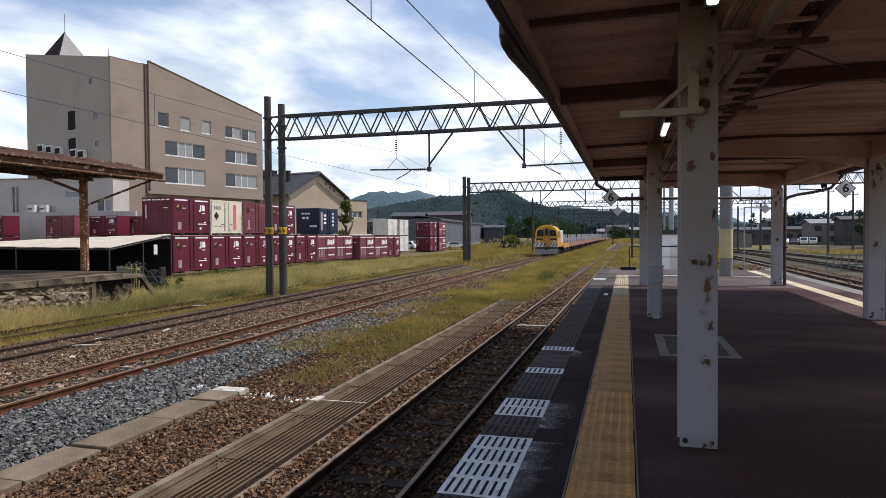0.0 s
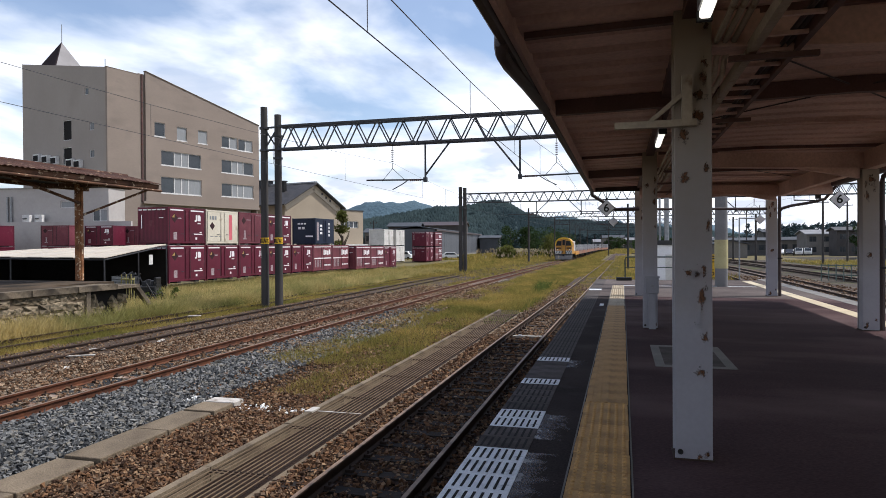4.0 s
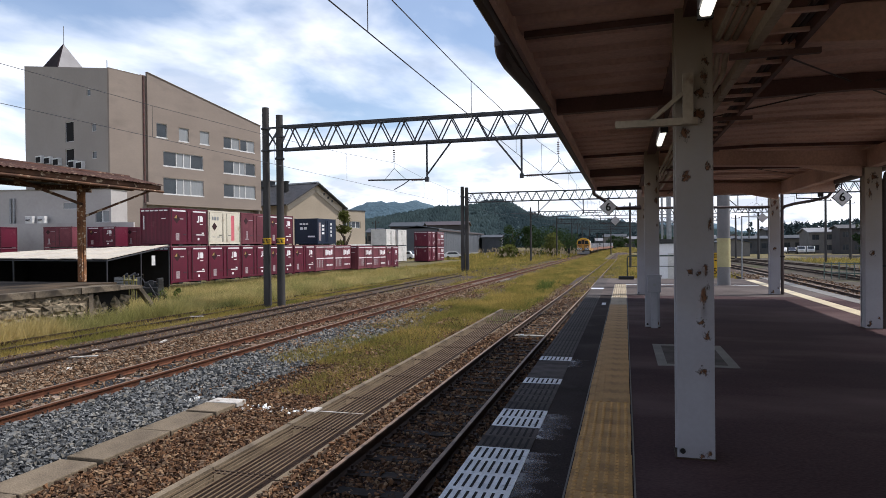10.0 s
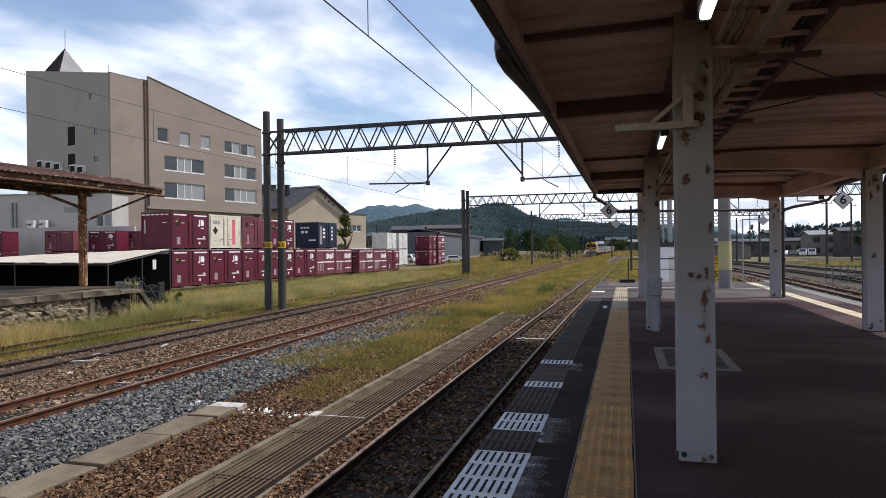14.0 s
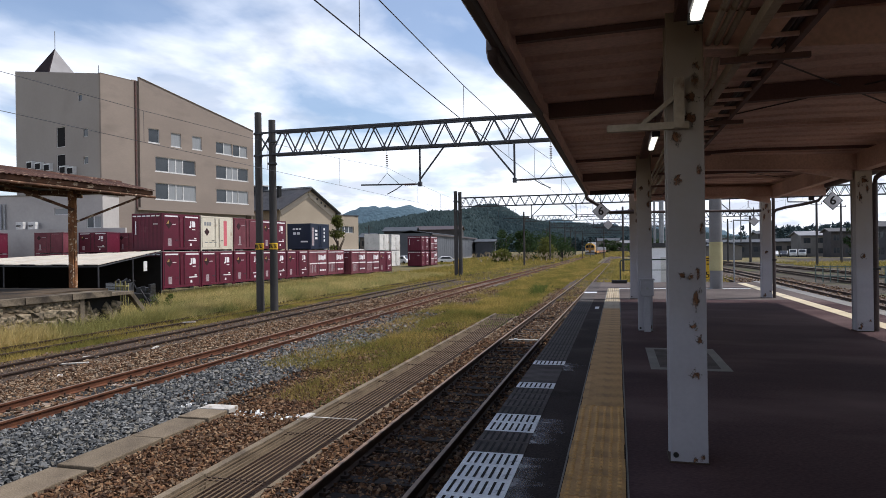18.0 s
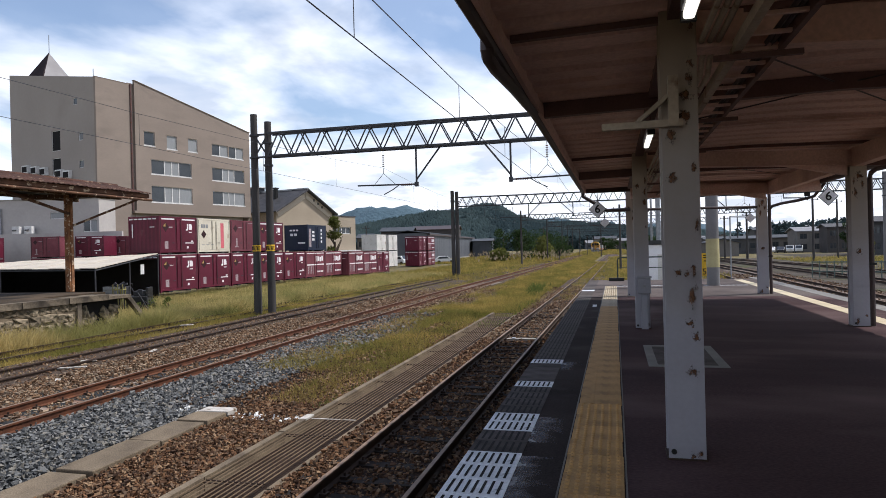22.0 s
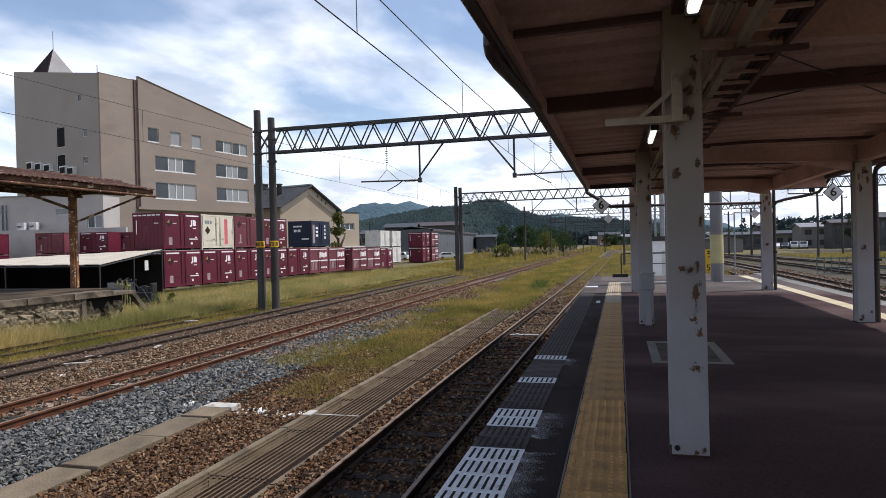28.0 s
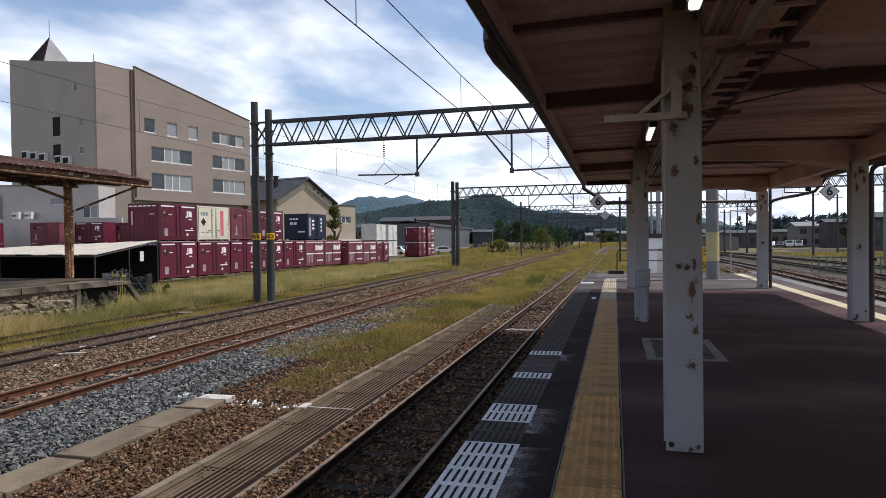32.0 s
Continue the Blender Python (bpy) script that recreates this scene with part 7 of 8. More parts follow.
def tree(name, x, y, h, w, label, material=None, n=2600, size=0.16, seed=1, conifer=False, stem=0.35, z=-0.3):
    rng = np.random.default_rng(seed)
    t = thing(name, pose(x, y, z), label, "tree" if h > 3 else "bush")
    tr = Mesh().tube((0, 0, 0), (0.1, 0, h * 0.55), 0.035 * h, 0.015 * h, n=8)
    for i in range(5):
        a = i * 1.26 + seed
        tr.tube((0.05, 0, h * (0.25 + 0.06 * i)), (w * 0.36 * math.cos(a), w * 0.36 * math.sin(a), h * (0.5 + 0.07 * i)), 0.014 * h, 0.004 * h, n=6)
    part("trunk", tr, BARK, t)
    cs, rs = [], []
    for i in range(16):
        k = rng.uniform(0, 1)
        zz = h * (stem + (0.93 - stem) * k)
        rad = w / 2 * ((1 - k) * 0.95 + 0.08 if conifer else math.sqrt(max(0.05, 1 - (2 * k - 0.9) ** 2 * 0.8)))
        a = rng.uniform(0, 6.28)
        q = rad * rng.uniform(0.3, 0.8)
        cs.append((q * math.cos(a), q * math.sin(a), zz))
        rs.append(w * (0.20 if conifer else 0.19) * rng.uniform(0.7, 1.2))
    v, f = leaves(rng, cs, rs, n, size)
    ob = new("crown", from_arrays("crown", v, f, material or LEAF))
    ob.parent = t
    return t


for k, (lat, d, h, w, mtl, lab, con) in enumerate((
        (14.4, 135, 7.2, 5.5, LEAF, "dark green broadleaf tree by the yard", False),
        (18.2, 135, 6.6, 5.0, LEAF, "dark green broadleaf tree by the yard", False),
        (21.0, 150, 6.8, 7.5, LEAF, "leafy green tree by the yard", False),
        (26.5, 158, 6.4, 8.5, LEAF, "broad dark green tree beside the line", False),
        (30.5, 165, 6.2, 8.0, LEAF, "broad dark green tree beside the line", False),
        (34.0, 172, 5.4, 7.0, LEAF, "dark green tree beside the line", False),
        (12.5, 126, 2.4, 4.5, LEAF_PALE, "pale green bush in dry grass", False),
        (23.0, 138, 4.8, 5.0, LEAF_PALE, "pale green bush in dry grass", False),
        (-12.6, 84, 7.6, 3.4, LEAF_PALE, "young yellow-green tree behind the containers", True),
        (72.0, 112, 6.2, 4.0, LEAF, "dark clipped garden tree by a house", False),
        (84.5, 104, 5.0, 4.0, LEAF, "dark green garden tree by a house", False),
        (69.0, 104, 3.2, 2.6, LEAF_PALE, "pale green roadside bush", False))):
    p = cam_frame(lat, d)
    tree("tree" if h > 3.5 else "bush", p[0], p[1], h, w, lab, mtl, seed=k + 3, conifer=con, stem=0.12)


def far_woods(name, label, lat0, lat1, d0, d1, lo, hi, count, n, size, seed):
    """A belt of dark trees far behind the houses and the yard."""
    rng = np.random.default_rng(seed)
    cs, rs = [], []
    for i in range(count):
        lat, d = rng.uniform(lat0, lat1), rng.uniform(d0, d1)
        top = rng.uniform(lo, hi)
        x, y, _ = cam_frame(lat, d)
        for j in range(6):
            k = j / 6
            cs.append((x + rng.normal() * 0.5, y + rng.normal() * 0.5, (top - 1.5) * k + 1.0))
            rs.append(0.38 * top * (1 - k) + 0.4)
    cs, rs = np.asarray(cs), np.asarray(rs)
    idx = rng.integers(0, len(cs), n)
    d = rng.normal(size=(n, 3))
    d /= np.linalg.norm(d, axis=1)[:, None]
    p = cs[idx] + d * (rs[idx] * rng.uniform(0.4, 1, n))[:, None]
    a, b = rng.normal(size=(n, 3)), rng.normal(size=(n, 3))
    v = np.stack([p - a * size, p + a * size, p + b * size * 1.3], 1).reshape(-1, 3)
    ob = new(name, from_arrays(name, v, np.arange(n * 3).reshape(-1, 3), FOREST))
    tagged(ob, label, "trees", kind="stuff")


far_woods("woods", "dark conifer wood behind the houses", 140, 340, 255, 300, 8.5, 12.5, 420, 60000, 0.45, 5)
far_woods("tree_belt", "low dark belt of trees at the foot of the hill", -60, 150, 470, 520, 6.0, 11.0, 420, 45000, 0.8, 6)

# ---- drain and cable duct beside the near track ----


LID_WHITE = mat("worn_whitewash", (0.50, 0.47, 0.43), (0.36, 0.33, 0.29), 0.85, scale=6, fine=60, bump=0.4, dist=0.006, stains=(0.17, 0.13, 0.09), stain_at=(0.56, 0.66), stain_scale=7)


def drain():
    d = thing("drain_channel", pose(0, 0, 0), "concrete drain channel with rusty steel grating beside the track", "drain", kind="structure")
    ke = Mesh().box(-0.045, 0.06, -0.99, 0.99, -0.4, 0.0).data("kerb", CONCRETE_OLD)
    y = -3.0
    while y < 27:
        k = part("kerb", ke, None, d, m=pose(-4.96, y + 1.0, -0.06 + random.uniform(-0.006, 0.006), 0, 0, random.uniform(-0.25, 0.25)))
        y += 2.0
    part("painted_kerb", Mesh().box(-5.025, -4.895, 9.72, 10.02, -0.08, -0.052), LID_WHITE, d, "kerb end painted white")
    k2 = Mesh().box(-0.05, 0.05, -0.98, 0.98, -0.4, 0.0).data("kerb", CONCRETE_OLD)
    y = -3.0
    while y < 27:
        part("kerb", k2, None, d, m=pose(-4.02, y + 1.0, -0.15, 0, 0, random.uniform(-0.2, 0.2)))
        y += 2.0
    part("channel_floor", Mesh().box(-4.9, -4.07, -3, 27, -0.34, -0.245), BED_BROWN, d)
    n = 11
    bar = Mesh().box(-0.004, 0.004, -0.985, 0.985, -0.012, 0.0).data("grating_bar", GRATE)
    cross = Mesh().box(-0.41, 0.41, -0.008, 0.008, -0.025, -0.012).data("cross_bar", RAIL_DARK)
    y = -3.0
    while y < 27:
        g = part("grating", cross, None, d, m=pose(-4.485, y + 0.02, -0.085))
        part("cross_bar", cross, None, g, m=pose(0, 1.92, 0))
        for i in range(n):
            part("grating_bar", bar, None, g, m=pose(-0.385 + i * 0.077, 0.98, 0))
        y += 2.0
    part("white_mark", Mesh().box(-4.87, -4.10, 9.86, 9.90, -0.083, -0.078), LID_WHITE, d, "white line across the grating")


GRATE = mat("weathered_grating_steel", (0.235, 0.170, 0.108), (0.150, 0.105, 0.066), 0.75, scale=2, fine=40, bump=0.1)
drain()


def cable_duct():
    d = thing("cable_duct", pose(0, 0, 0), "row of concrete cable duct lids beside the main track", "cable duct", kind="structure")
    for i, (y, l, dx, z) in enumerate(((-1.2, 1.96, -0.02, 0.0), (0.8, 1.96, -0.02, 0.0), (2.8, 1.96, 0.0, 0.0), (4.8, 0.98, 0.0, 0.0), (5.8, 1.12, 0.0, 0.0), (6.95, 1.3, 0.07, 0.03), (8.28, 1.05, 0.07, 0.03), (9.36, 0.55, 0.10, 0.05))):
        s = Mesh().box(-0.29, 0.29, 0, l, -0.16, 0.0)
        part("lid", s, CONCRETE_OLD, d, m=pose(-6.86 + dx + random.uniform(-0.01, 0.01), y, -0.10 + z, random.uniform(-0.3, 0.3), 0, random.uniform(-0.5, 0.5)), bevel=0.015)
    part("lid", Mesh().box(-0.29, 0.29, 0, 0.30, -0.16, 0.0), LID_WHITE, d, "end lid painted white", m=pose(-6.76, 9.93, -0.045, 0, 0, 0.5), bevel=0.015)


cable_duct()

# ---- loose stones ----


def stones(name, label, areas, material, seed):
    """Angular stones in one mesh; areas are (x0, x1, y0, y1, z, per square metre, size)."""
    rng = np.random.default_rng(seed)
    base = np.array([[x, y, z] for z in (-1, 1) for y in (-1, 1) for x in (-1, 1)], float)
    tri = np.array([[0, 2, 3], [0, 3, 1], [4, 5, 7], [4, 7, 6], [0, 1, 5], [0, 5, 4], [2, 6, 7], [2, 7, 3], [0, 4, 6], [0, 6, 2], [1, 3, 7], [1, 7, 5]])
    vs, fs, k = [], [], 0
    for x0, x1, y0, y1, z, dens, size in areas:
        n = int((x1 - x0) * (y1 - y0) * dens)
        u = rng.uniform(0, 1, n) ** 1.25
        p = np.stack([rng.uniform(x0, x1, n), y0 + (y1 - y0) * u, np.full(n, z)], 1)
        sz = size * rng.choice([0.5, 0.75, 0.95, 1.15, 1.5], n) * rng.uniform(0.85, 1.15, n) * (1 + 0.25 * u)
        p[:, 2] += rng.uniform(-0.5, 0.75, n) * sz
        sh = base[None] * rng.uniform(0.25, 1.15, (n, 8, 3)) * rng.uniform(0.5, 1.2, (n, 1, 3)) * np.array([1.15, 0.95, 0.75]) * (sz / 2)[:, None, None]
        a = rng.uniform(0, 6.28, n)
        b = rng.uniform(-1.2, 1.2, n)
        ca, sa, cb, sb = np.cos(a), np.sin(a), np.cos(b), np.sin(b)
        y_, z_ = sh[..., 1] * cb[:, None] - sh[..., 2] * sb[:, None], sh[..., 1] * sb[:, None] + sh[..., 2] * cb[:, None]
        q = np.stack([sh[..., 0] * ca[:, None] - y_ * sa[:, None], sh[..., 0] * sa[:, None] + y_ * ca[:, None], z_], -1) + p[:, None]
        vs.append(q.reshape(-1, 3))
        fs.append((tri[None] + (np.arange(n) * 8)[:, None, None]).reshape(-1, 3) + k)
        k += n * 8
    ob = new(name, from_arrays(name, np.concatenate(vs), np.concatenate(fs), material))
    tagged(ob, label, "stones", kind="stuff")


stones("brown_ballast", "rust-brown crushed ballast stones", [(-6.50, -5.08, 3, 9, -0.155, 2300, 0.033), (-6.50, -5.08, 9, 15, -0.155, 1400, 0.038), (-6.50, -5.08, 15, 24, -0.155, 500, 0.048), (-4.0, -3.46, 4, 10, -0.165, 1700, 0.036), (-4.0, -3.46, 10, 20, -0.165, 900, 0.044),
                                                         (-3.30, -2.32, 4, 10, -0.182, 1100, 0.036), (-3.30, -2.32, 10, 20, -0.182, 600, 0.044), (-2.18, -1.12, 4, 10, -0.165, 900, 0.038), (-2.18, -1.12, 10, 20, -0.165, 450, 0.046), (-8.4, -5.2, 10.4, 20, -0.155, 330, 0.042)], STONE_BROWN, 11)
stones("grey_ballast", "fresh blue-grey crushed ballast stones", [(-9.36, -7.16, 4, 11, -0.135, 1150, 0.044), (-9.36, -7.16, 11, 20, -0.135, 560, 0.054), (-9.36, -7.3, 18, 27, -0.135, 150, 0.062)], STONE_GREY, 12)
# Platform track areas from y 20 are dun to paint in the sunlight.
stones("dun_ballast", "dun and rusty old ballast stones", [(-9.36, -7.3, 15, 46, -0.14, 260, 0.058), (-12.9, -10.66, 6, 20, -0.135, 520, 0.044), (-12.9, -10.66, 20, 42, -0.135, 240, 0.055), (-10.50, -9.50, 6, 44, -0.160, 260, 0.052), (-15.5, -12.2, 8, 36, -0.165, 90, 0.042),
                                                       (9.0, 13.6, 25, 60, -0.17, 30, 0.07), (-4.0, -3.3, 20, 44, -0.165, 190, 0.055), (-3.15, -2.15, 20, 46, -0.17, 190, 0.052), (-2.05, -1.05, 20, 44, -0.165, 150, 0.055)], STONE_DUN, 13)
stones("whitewashed_stones", "whitewashed stones in a line across the ballast", [(-7.65, -7.2, 10.05, 10.4, -0.125, 500, 0.038), (-6.4, -5.1, 9.8, 10.15, -0.145, 330, 0.032)], STONE_WHITE, 14)

# ---- grass and weeds ----


def grass(name, label, areas, material, seed):
    """Blades in one mesh; areas are (x0, x1, y0, y1, z, per square metre, height, width), thinned in drifts."""
    rng = np.random.default_rng(seed)
    vs = []
    for x0, x1, y0, y1, z, dens, h, w in areas:
        n = int((x1 - x0) * (y1 - y0) * dens)
        p = np.stack([rng.uniform(x0, x1, n), rng.uniform(y0, y1, n), np.full(n, z)], 1)
        drift = np.sin(p[:, 0] * 1.9 + 0.7 * np.sin(p[:, 1] * 0.8)) + np.sin(p[:, 1] * 1.1 + 1.3 * np.sin(p[:, 0] * 0.9)) + np.sin(p[:, 0] * 0.6 - p[:, 1] * 0.45)
        edge = np.minimum(1, np.minimum(p[:, 0] - x0, x1 - p[:, 0]) / (0.18 * (x1 - x0)))
        p = p[rng.uniform(-2.6, 1.6, n) < drift + edge]
        n = len(p)
        hh = h * rng.uniform(0.35, 1.15, n) * (0.8 + 0.25 * np.sin(p[:, 0] * 2.3) * np.sin(p[:, 1] * 0.9))
        a = rng.uniform(0, 6.28, n)
        side = np.stack([np.cos(a), np.sin(a), np.zeros(n)], 1) * (w * rng.uniform(0.6, 1.3, n))[:, None] / 2
        lean = np.stack([rng.normal(0, 0.55, n) * hh, rng.normal(0, 0.55, n) * hh, hh], 1)
        vs.append(np.stack([p - side, p + side, p + lean], 1).reshape(-1, 3))
    v = np.concatenate(vs)
    ob = new(name, from_arrays(name, v, np.arange(len(v)).reshape(-1, 3), material))
    tagged(ob, label, "grass", kind="stuff")


grass("strip_grass", "dry yellow-green grass strip between two tracks",
      [(-6.3, -5.05, 11.0, 17, -0.2, 800, 0.24, 0.012), (-8.3, -5.08, 14, 30, -0.2, 800, 0.32, 0.014), (-8.4, -3.75, 27, 60, -0.25, 420, 0.36, 0.024), (-8.6, -1.2, 56, 110, -0.28, 110, 0.36, 0.06), (-11.6, -8.4, 60, 200, -0.28, 30, 0.3, 0.07),
       (-3.3, -1.3, 34, 110, -0.2, 60, 0.22, 0.04), (-8.0, -3.6, 105, 190, -0.3, 45, 0.5, 0.10)], GRASS, 21)
grass("tall_yard_grass", "tall pale dry grass along the goods platform and containers",
      [(-19.55, -18.0, 8, 40, -0.28, 680, 0.85, 0.02), (-30, -17.6, 24.5, 70, -0.28, 150, 0.6, 0.035)], GRASS_YARD, 22)
grass("yard_grass", "short dry grass over the sidings and the far yard",
      [(-18.4, -16.6, 10, 60, -0.28, 420, 0.24, 0.018), (-17.0, -15.0, 10, 60, -0.28, 420, 0.24, 0.018),
       (-26, -11.6, 55, 130, -0.3, 34, 0.55, 0.09), (-15.6, -11.4, 36, 60, -0.26, 90, 0.25, 0.035), (-40, -10.5, 120, 220, -0.3, 9, 0.7, 0.2), (-15.4, -12.2, 9, 36, -0.2, 18, 0.14, 0.02),
       (-12, 4, 190, 330, -0.3, 9, 0.9, 0.3)], GRASS, 26)
grass("far_side_grass", "dry grass beside the yard tracks", [(22, 40, 52, 80, -0.28, 10, 0.35, 0.08), (-1.0, 6.0, 31, 70, -0.3, 90, 0.4, 0.05), (-1.3, 9, 54, 150, -0.3, 45, 0.5, 0.1)], GRASS, 23)
grass("lawn", "green grass and weeds before the houses", [(23, 38, 84, 112, -0.26, 16, 0.55, 0.09), (24, 30, 56, 70, -0.26, 14, 0.5, 0.07)], GRASS, 25)
grass("fresh_weeds", "fresh green weeds along kerbs and sleepers", [(-5.25, -5.02, 10.6, 13.2, -0.16, 330, 0.16, 0.02), (-5.4, -4.3, 38, 45, -0.2, 70, 0.55, 0.04), (-4.7, -3.9, 27, 34, -0.2, 60, 0.3, 0.03), (-19.6, -17.8, 26, 40, -0.28, 90, 0.45, 0.04), (-24, -18.2, 30, 37, -0.28, 60, 0.4, 0.05), (-5.1, -4.5, 40.5, 43, -0.2, 200, 0.8, 0.04), (-5.0, -4.0, 23, 28, -0.2, 160, 0.22, 0.02), (-7.6, -5.2, 16, 26, -0.2, 90, 0.28, 0.02)], GRASS_FRESH, 24)


def plumes():
    """Pale pampas plumes along the yard's far edge."""
    rng = np.random.default_rng(31)
    vs = []
    for i in range(170):
        d = rng.uniform(104, 150)
        lat = d * (rng.choice([0.075, 0.10, 0.13, 0.165, 0.19]) + rng.normal() * 0.012)
        x, y, _ = cam_frame(lat, d)
        h = rng.uniform(0.8, 1.9)
        for k in range(6):
            a = rng.uniform(0, 6.28)
            o = np.array([math.cos(a), math.sin(a), 0]) * 0.07
            b = np.array([x, y, h - 0.45])
            vs.append([b - o, b + o, b + np.array([rng.normal() * 0.15, rng.normal() * 0.15, 0.55])])
    v = np.asarray(vs).reshape(-1, 3)
    tagged(new("pampas_grass", from_arrays("pampas_grass", v, np.arange(len(v)).reshape(-1, 3), PLUME)), "pale pampas grass plumes by the depot", "grass", kind="stuff")


plumes()

# ---- things at the platform end and beyond ----


def barrier(x, y, w, label):
    b = thing("hoop_barrier", pose(x, y, PZ), label, "barrier", "hoop barriers")
    h, r = 1.0, 0.12
    part("hoop", Mesh().pipe([(-w / 2, 0, 0), (-w / 2, 0, h - r), (-w / 2 + r * 0.3, 0, h - r * 0.3), (-w / 2 + r, 0, h), (w / 2 - r, 0, h), (w / 2 - r * 0.3, 0, h - r * 0.3), (w / 2, 0, h - r), (w / 2, 0, 0)], 0.03), GREEN_RAIL, b, smooth=True)
    part("cross_bar", Mesh().tube((-w / 2, 0, h * 0.55), (w / 2, 0, h * 0.55), 0.018), GREEN_RAIL, b)


barrier(1.15, 29.6, 2.1, "dark green tubular hoop barrier at the platform end")
pl = thing("planter_box", pose(0.05, 29.2, PZ), "low dark planter box on the platform end", "planter")
part("box", Mesh().box(-0.32, 0.32, -0.14, 0.14, 0, 0.14), BLACK, pl, bevel=0.01)

hut = thing("equipment_hut", pose(2.95, 46, -0.3), "small white equipment hut with a dark flat roof", "hut")
part("cabin", Mesh().box(-1.5, 1.5, 0, 2.2, 0, 2.85), SIGN_WHITE, hut, bevel=0.02)
part("roof", Mesh().box(-1.6, 1.6, -0.1, 2.3, 2.85, 3.15), TRAIN_GREY, hut)
part("door", Mesh().box(-0.2, 0.7, -0.03, 0.0, 0.2, 2.2), WHITE_BOX, hut)
for x in (-0.5, -0.05, 0.55):
    part("vent_pole", Mesh().tube((x, 1.1, 3.1), (x, 1.1, 6.2), 0.07 if x != -0.05 else 0.16, n=8), GALV, hut)

ss = thing("speed_sign", pose(3.05, 26.6, PZ), "yellow speed board with a black figure fifty on a post", "sign")
part("post", Mesh().tube((0, 0, 0), (0, 0, 3.3), 0.04, n=8), BLACK, ss)
part("board", Mesh().box(0.08, 0.52, -0.07, -0.045, 0.30, 1.16), YELLOW, ss, "yellow enamel board")
cu = bpy.data.curves.new("figure", "FONT")
cu.body, cu.size, cu.align_x, cu.extrude = "50", 0.33, "CENTER", 0.002
cu.materials.append(BLACK)
fg = new("figure", cu)
fg.parent = ss
fg.matrix_basis = pose(0.3, -0.076, 0.36, 90)
for a, b, c, d in ((0.18, 0.42, 0.98, 1.02), (0.18, 0.42, 1.06, 1.10), (0.28, 0.32, 0.72, 0.84), (0.2, 0.4, 0.85, 0.89)):
    part("lettering_bar", Mesh().box(a, b, -0.076, -0.07, c, d), BLACK, ss)

fr = thing("pipe_frame", pose(4.75, 30.0, -0.3), "thin grey pipe frame at the platform end", "frame")
part("post", Mesh().tube((0, 0, 0), (0, 0, 4.0), 0.03, n=8), GALV, fr)
part("post", Mesh().tube((1.9, 2.0, 0), (1.9, 2.0, 4.0), 0.03, n=8), GALV, fr)
part("top_bar", Mesh().tube((0, 0, 4.0), (1.9, 2.0, 4.0), 0.03, n=8), GALV, fr)


def switch_box(x, y):
    s = thing("column_switch_box", pose(x, y, PZ), "white switch box on a canopy column", "box")
    part("box", Mesh().box(-0.115, 0.115, -0.06, 0.06, 0.66, 0.95), PAINT_WHITE, s, bevel=0.01)
    part("cap", Mesh().box(-0.13, 0.13, -0.08, 0.06, 0.95, 0.98), PAINT_WHITE, s)
    part("conduit", Mesh().box(-0.06, 0.06, -0.03, 0.03, 0, 0.66), PAINT_WHITE, s, "flat cable cover down to the floor")
    part("latch", Mesh().tube((0.0, -0.075, 0.80), (0.0, -0.06, 0.80), 0.03, n=10), GALV, s)


switch_box(COL_L + 0.03, 12.9 - 0.20)


FENCE_PAINT = mat("faded_green_fence_paint", (0.115, 0.150, 0.132), (0.085, 0.110, 0.098), 0.6, scale=3, fine=40, bump=0)


def fence():
    f = thing("yard_fence", pose(0, 0, -0.3), "weathered grey-green rail fence beside the yard", "fence")
    a, b = Vector((14.3, 54.7, 0)), Vector((29.0, 47.2, 0))
    n = 34
    post = Mesh().box(-0.032, 0.032, -0.032, 0.032, 0, 1.35).data("post", FENCE_PAINT)
    for i in range(n + 1):
        p = a.lerp(b, i / n)
        part("post", post, None, f, m=pose(p.x, p.y, 0))
    for z in (0.55, 1.25):
        part("rail", Mesh().bar(a + Vector((0, 0, z)), b + Vector((0, 0, z)), 0.06, 0.09), FENCE_PAINT, f)


fence()


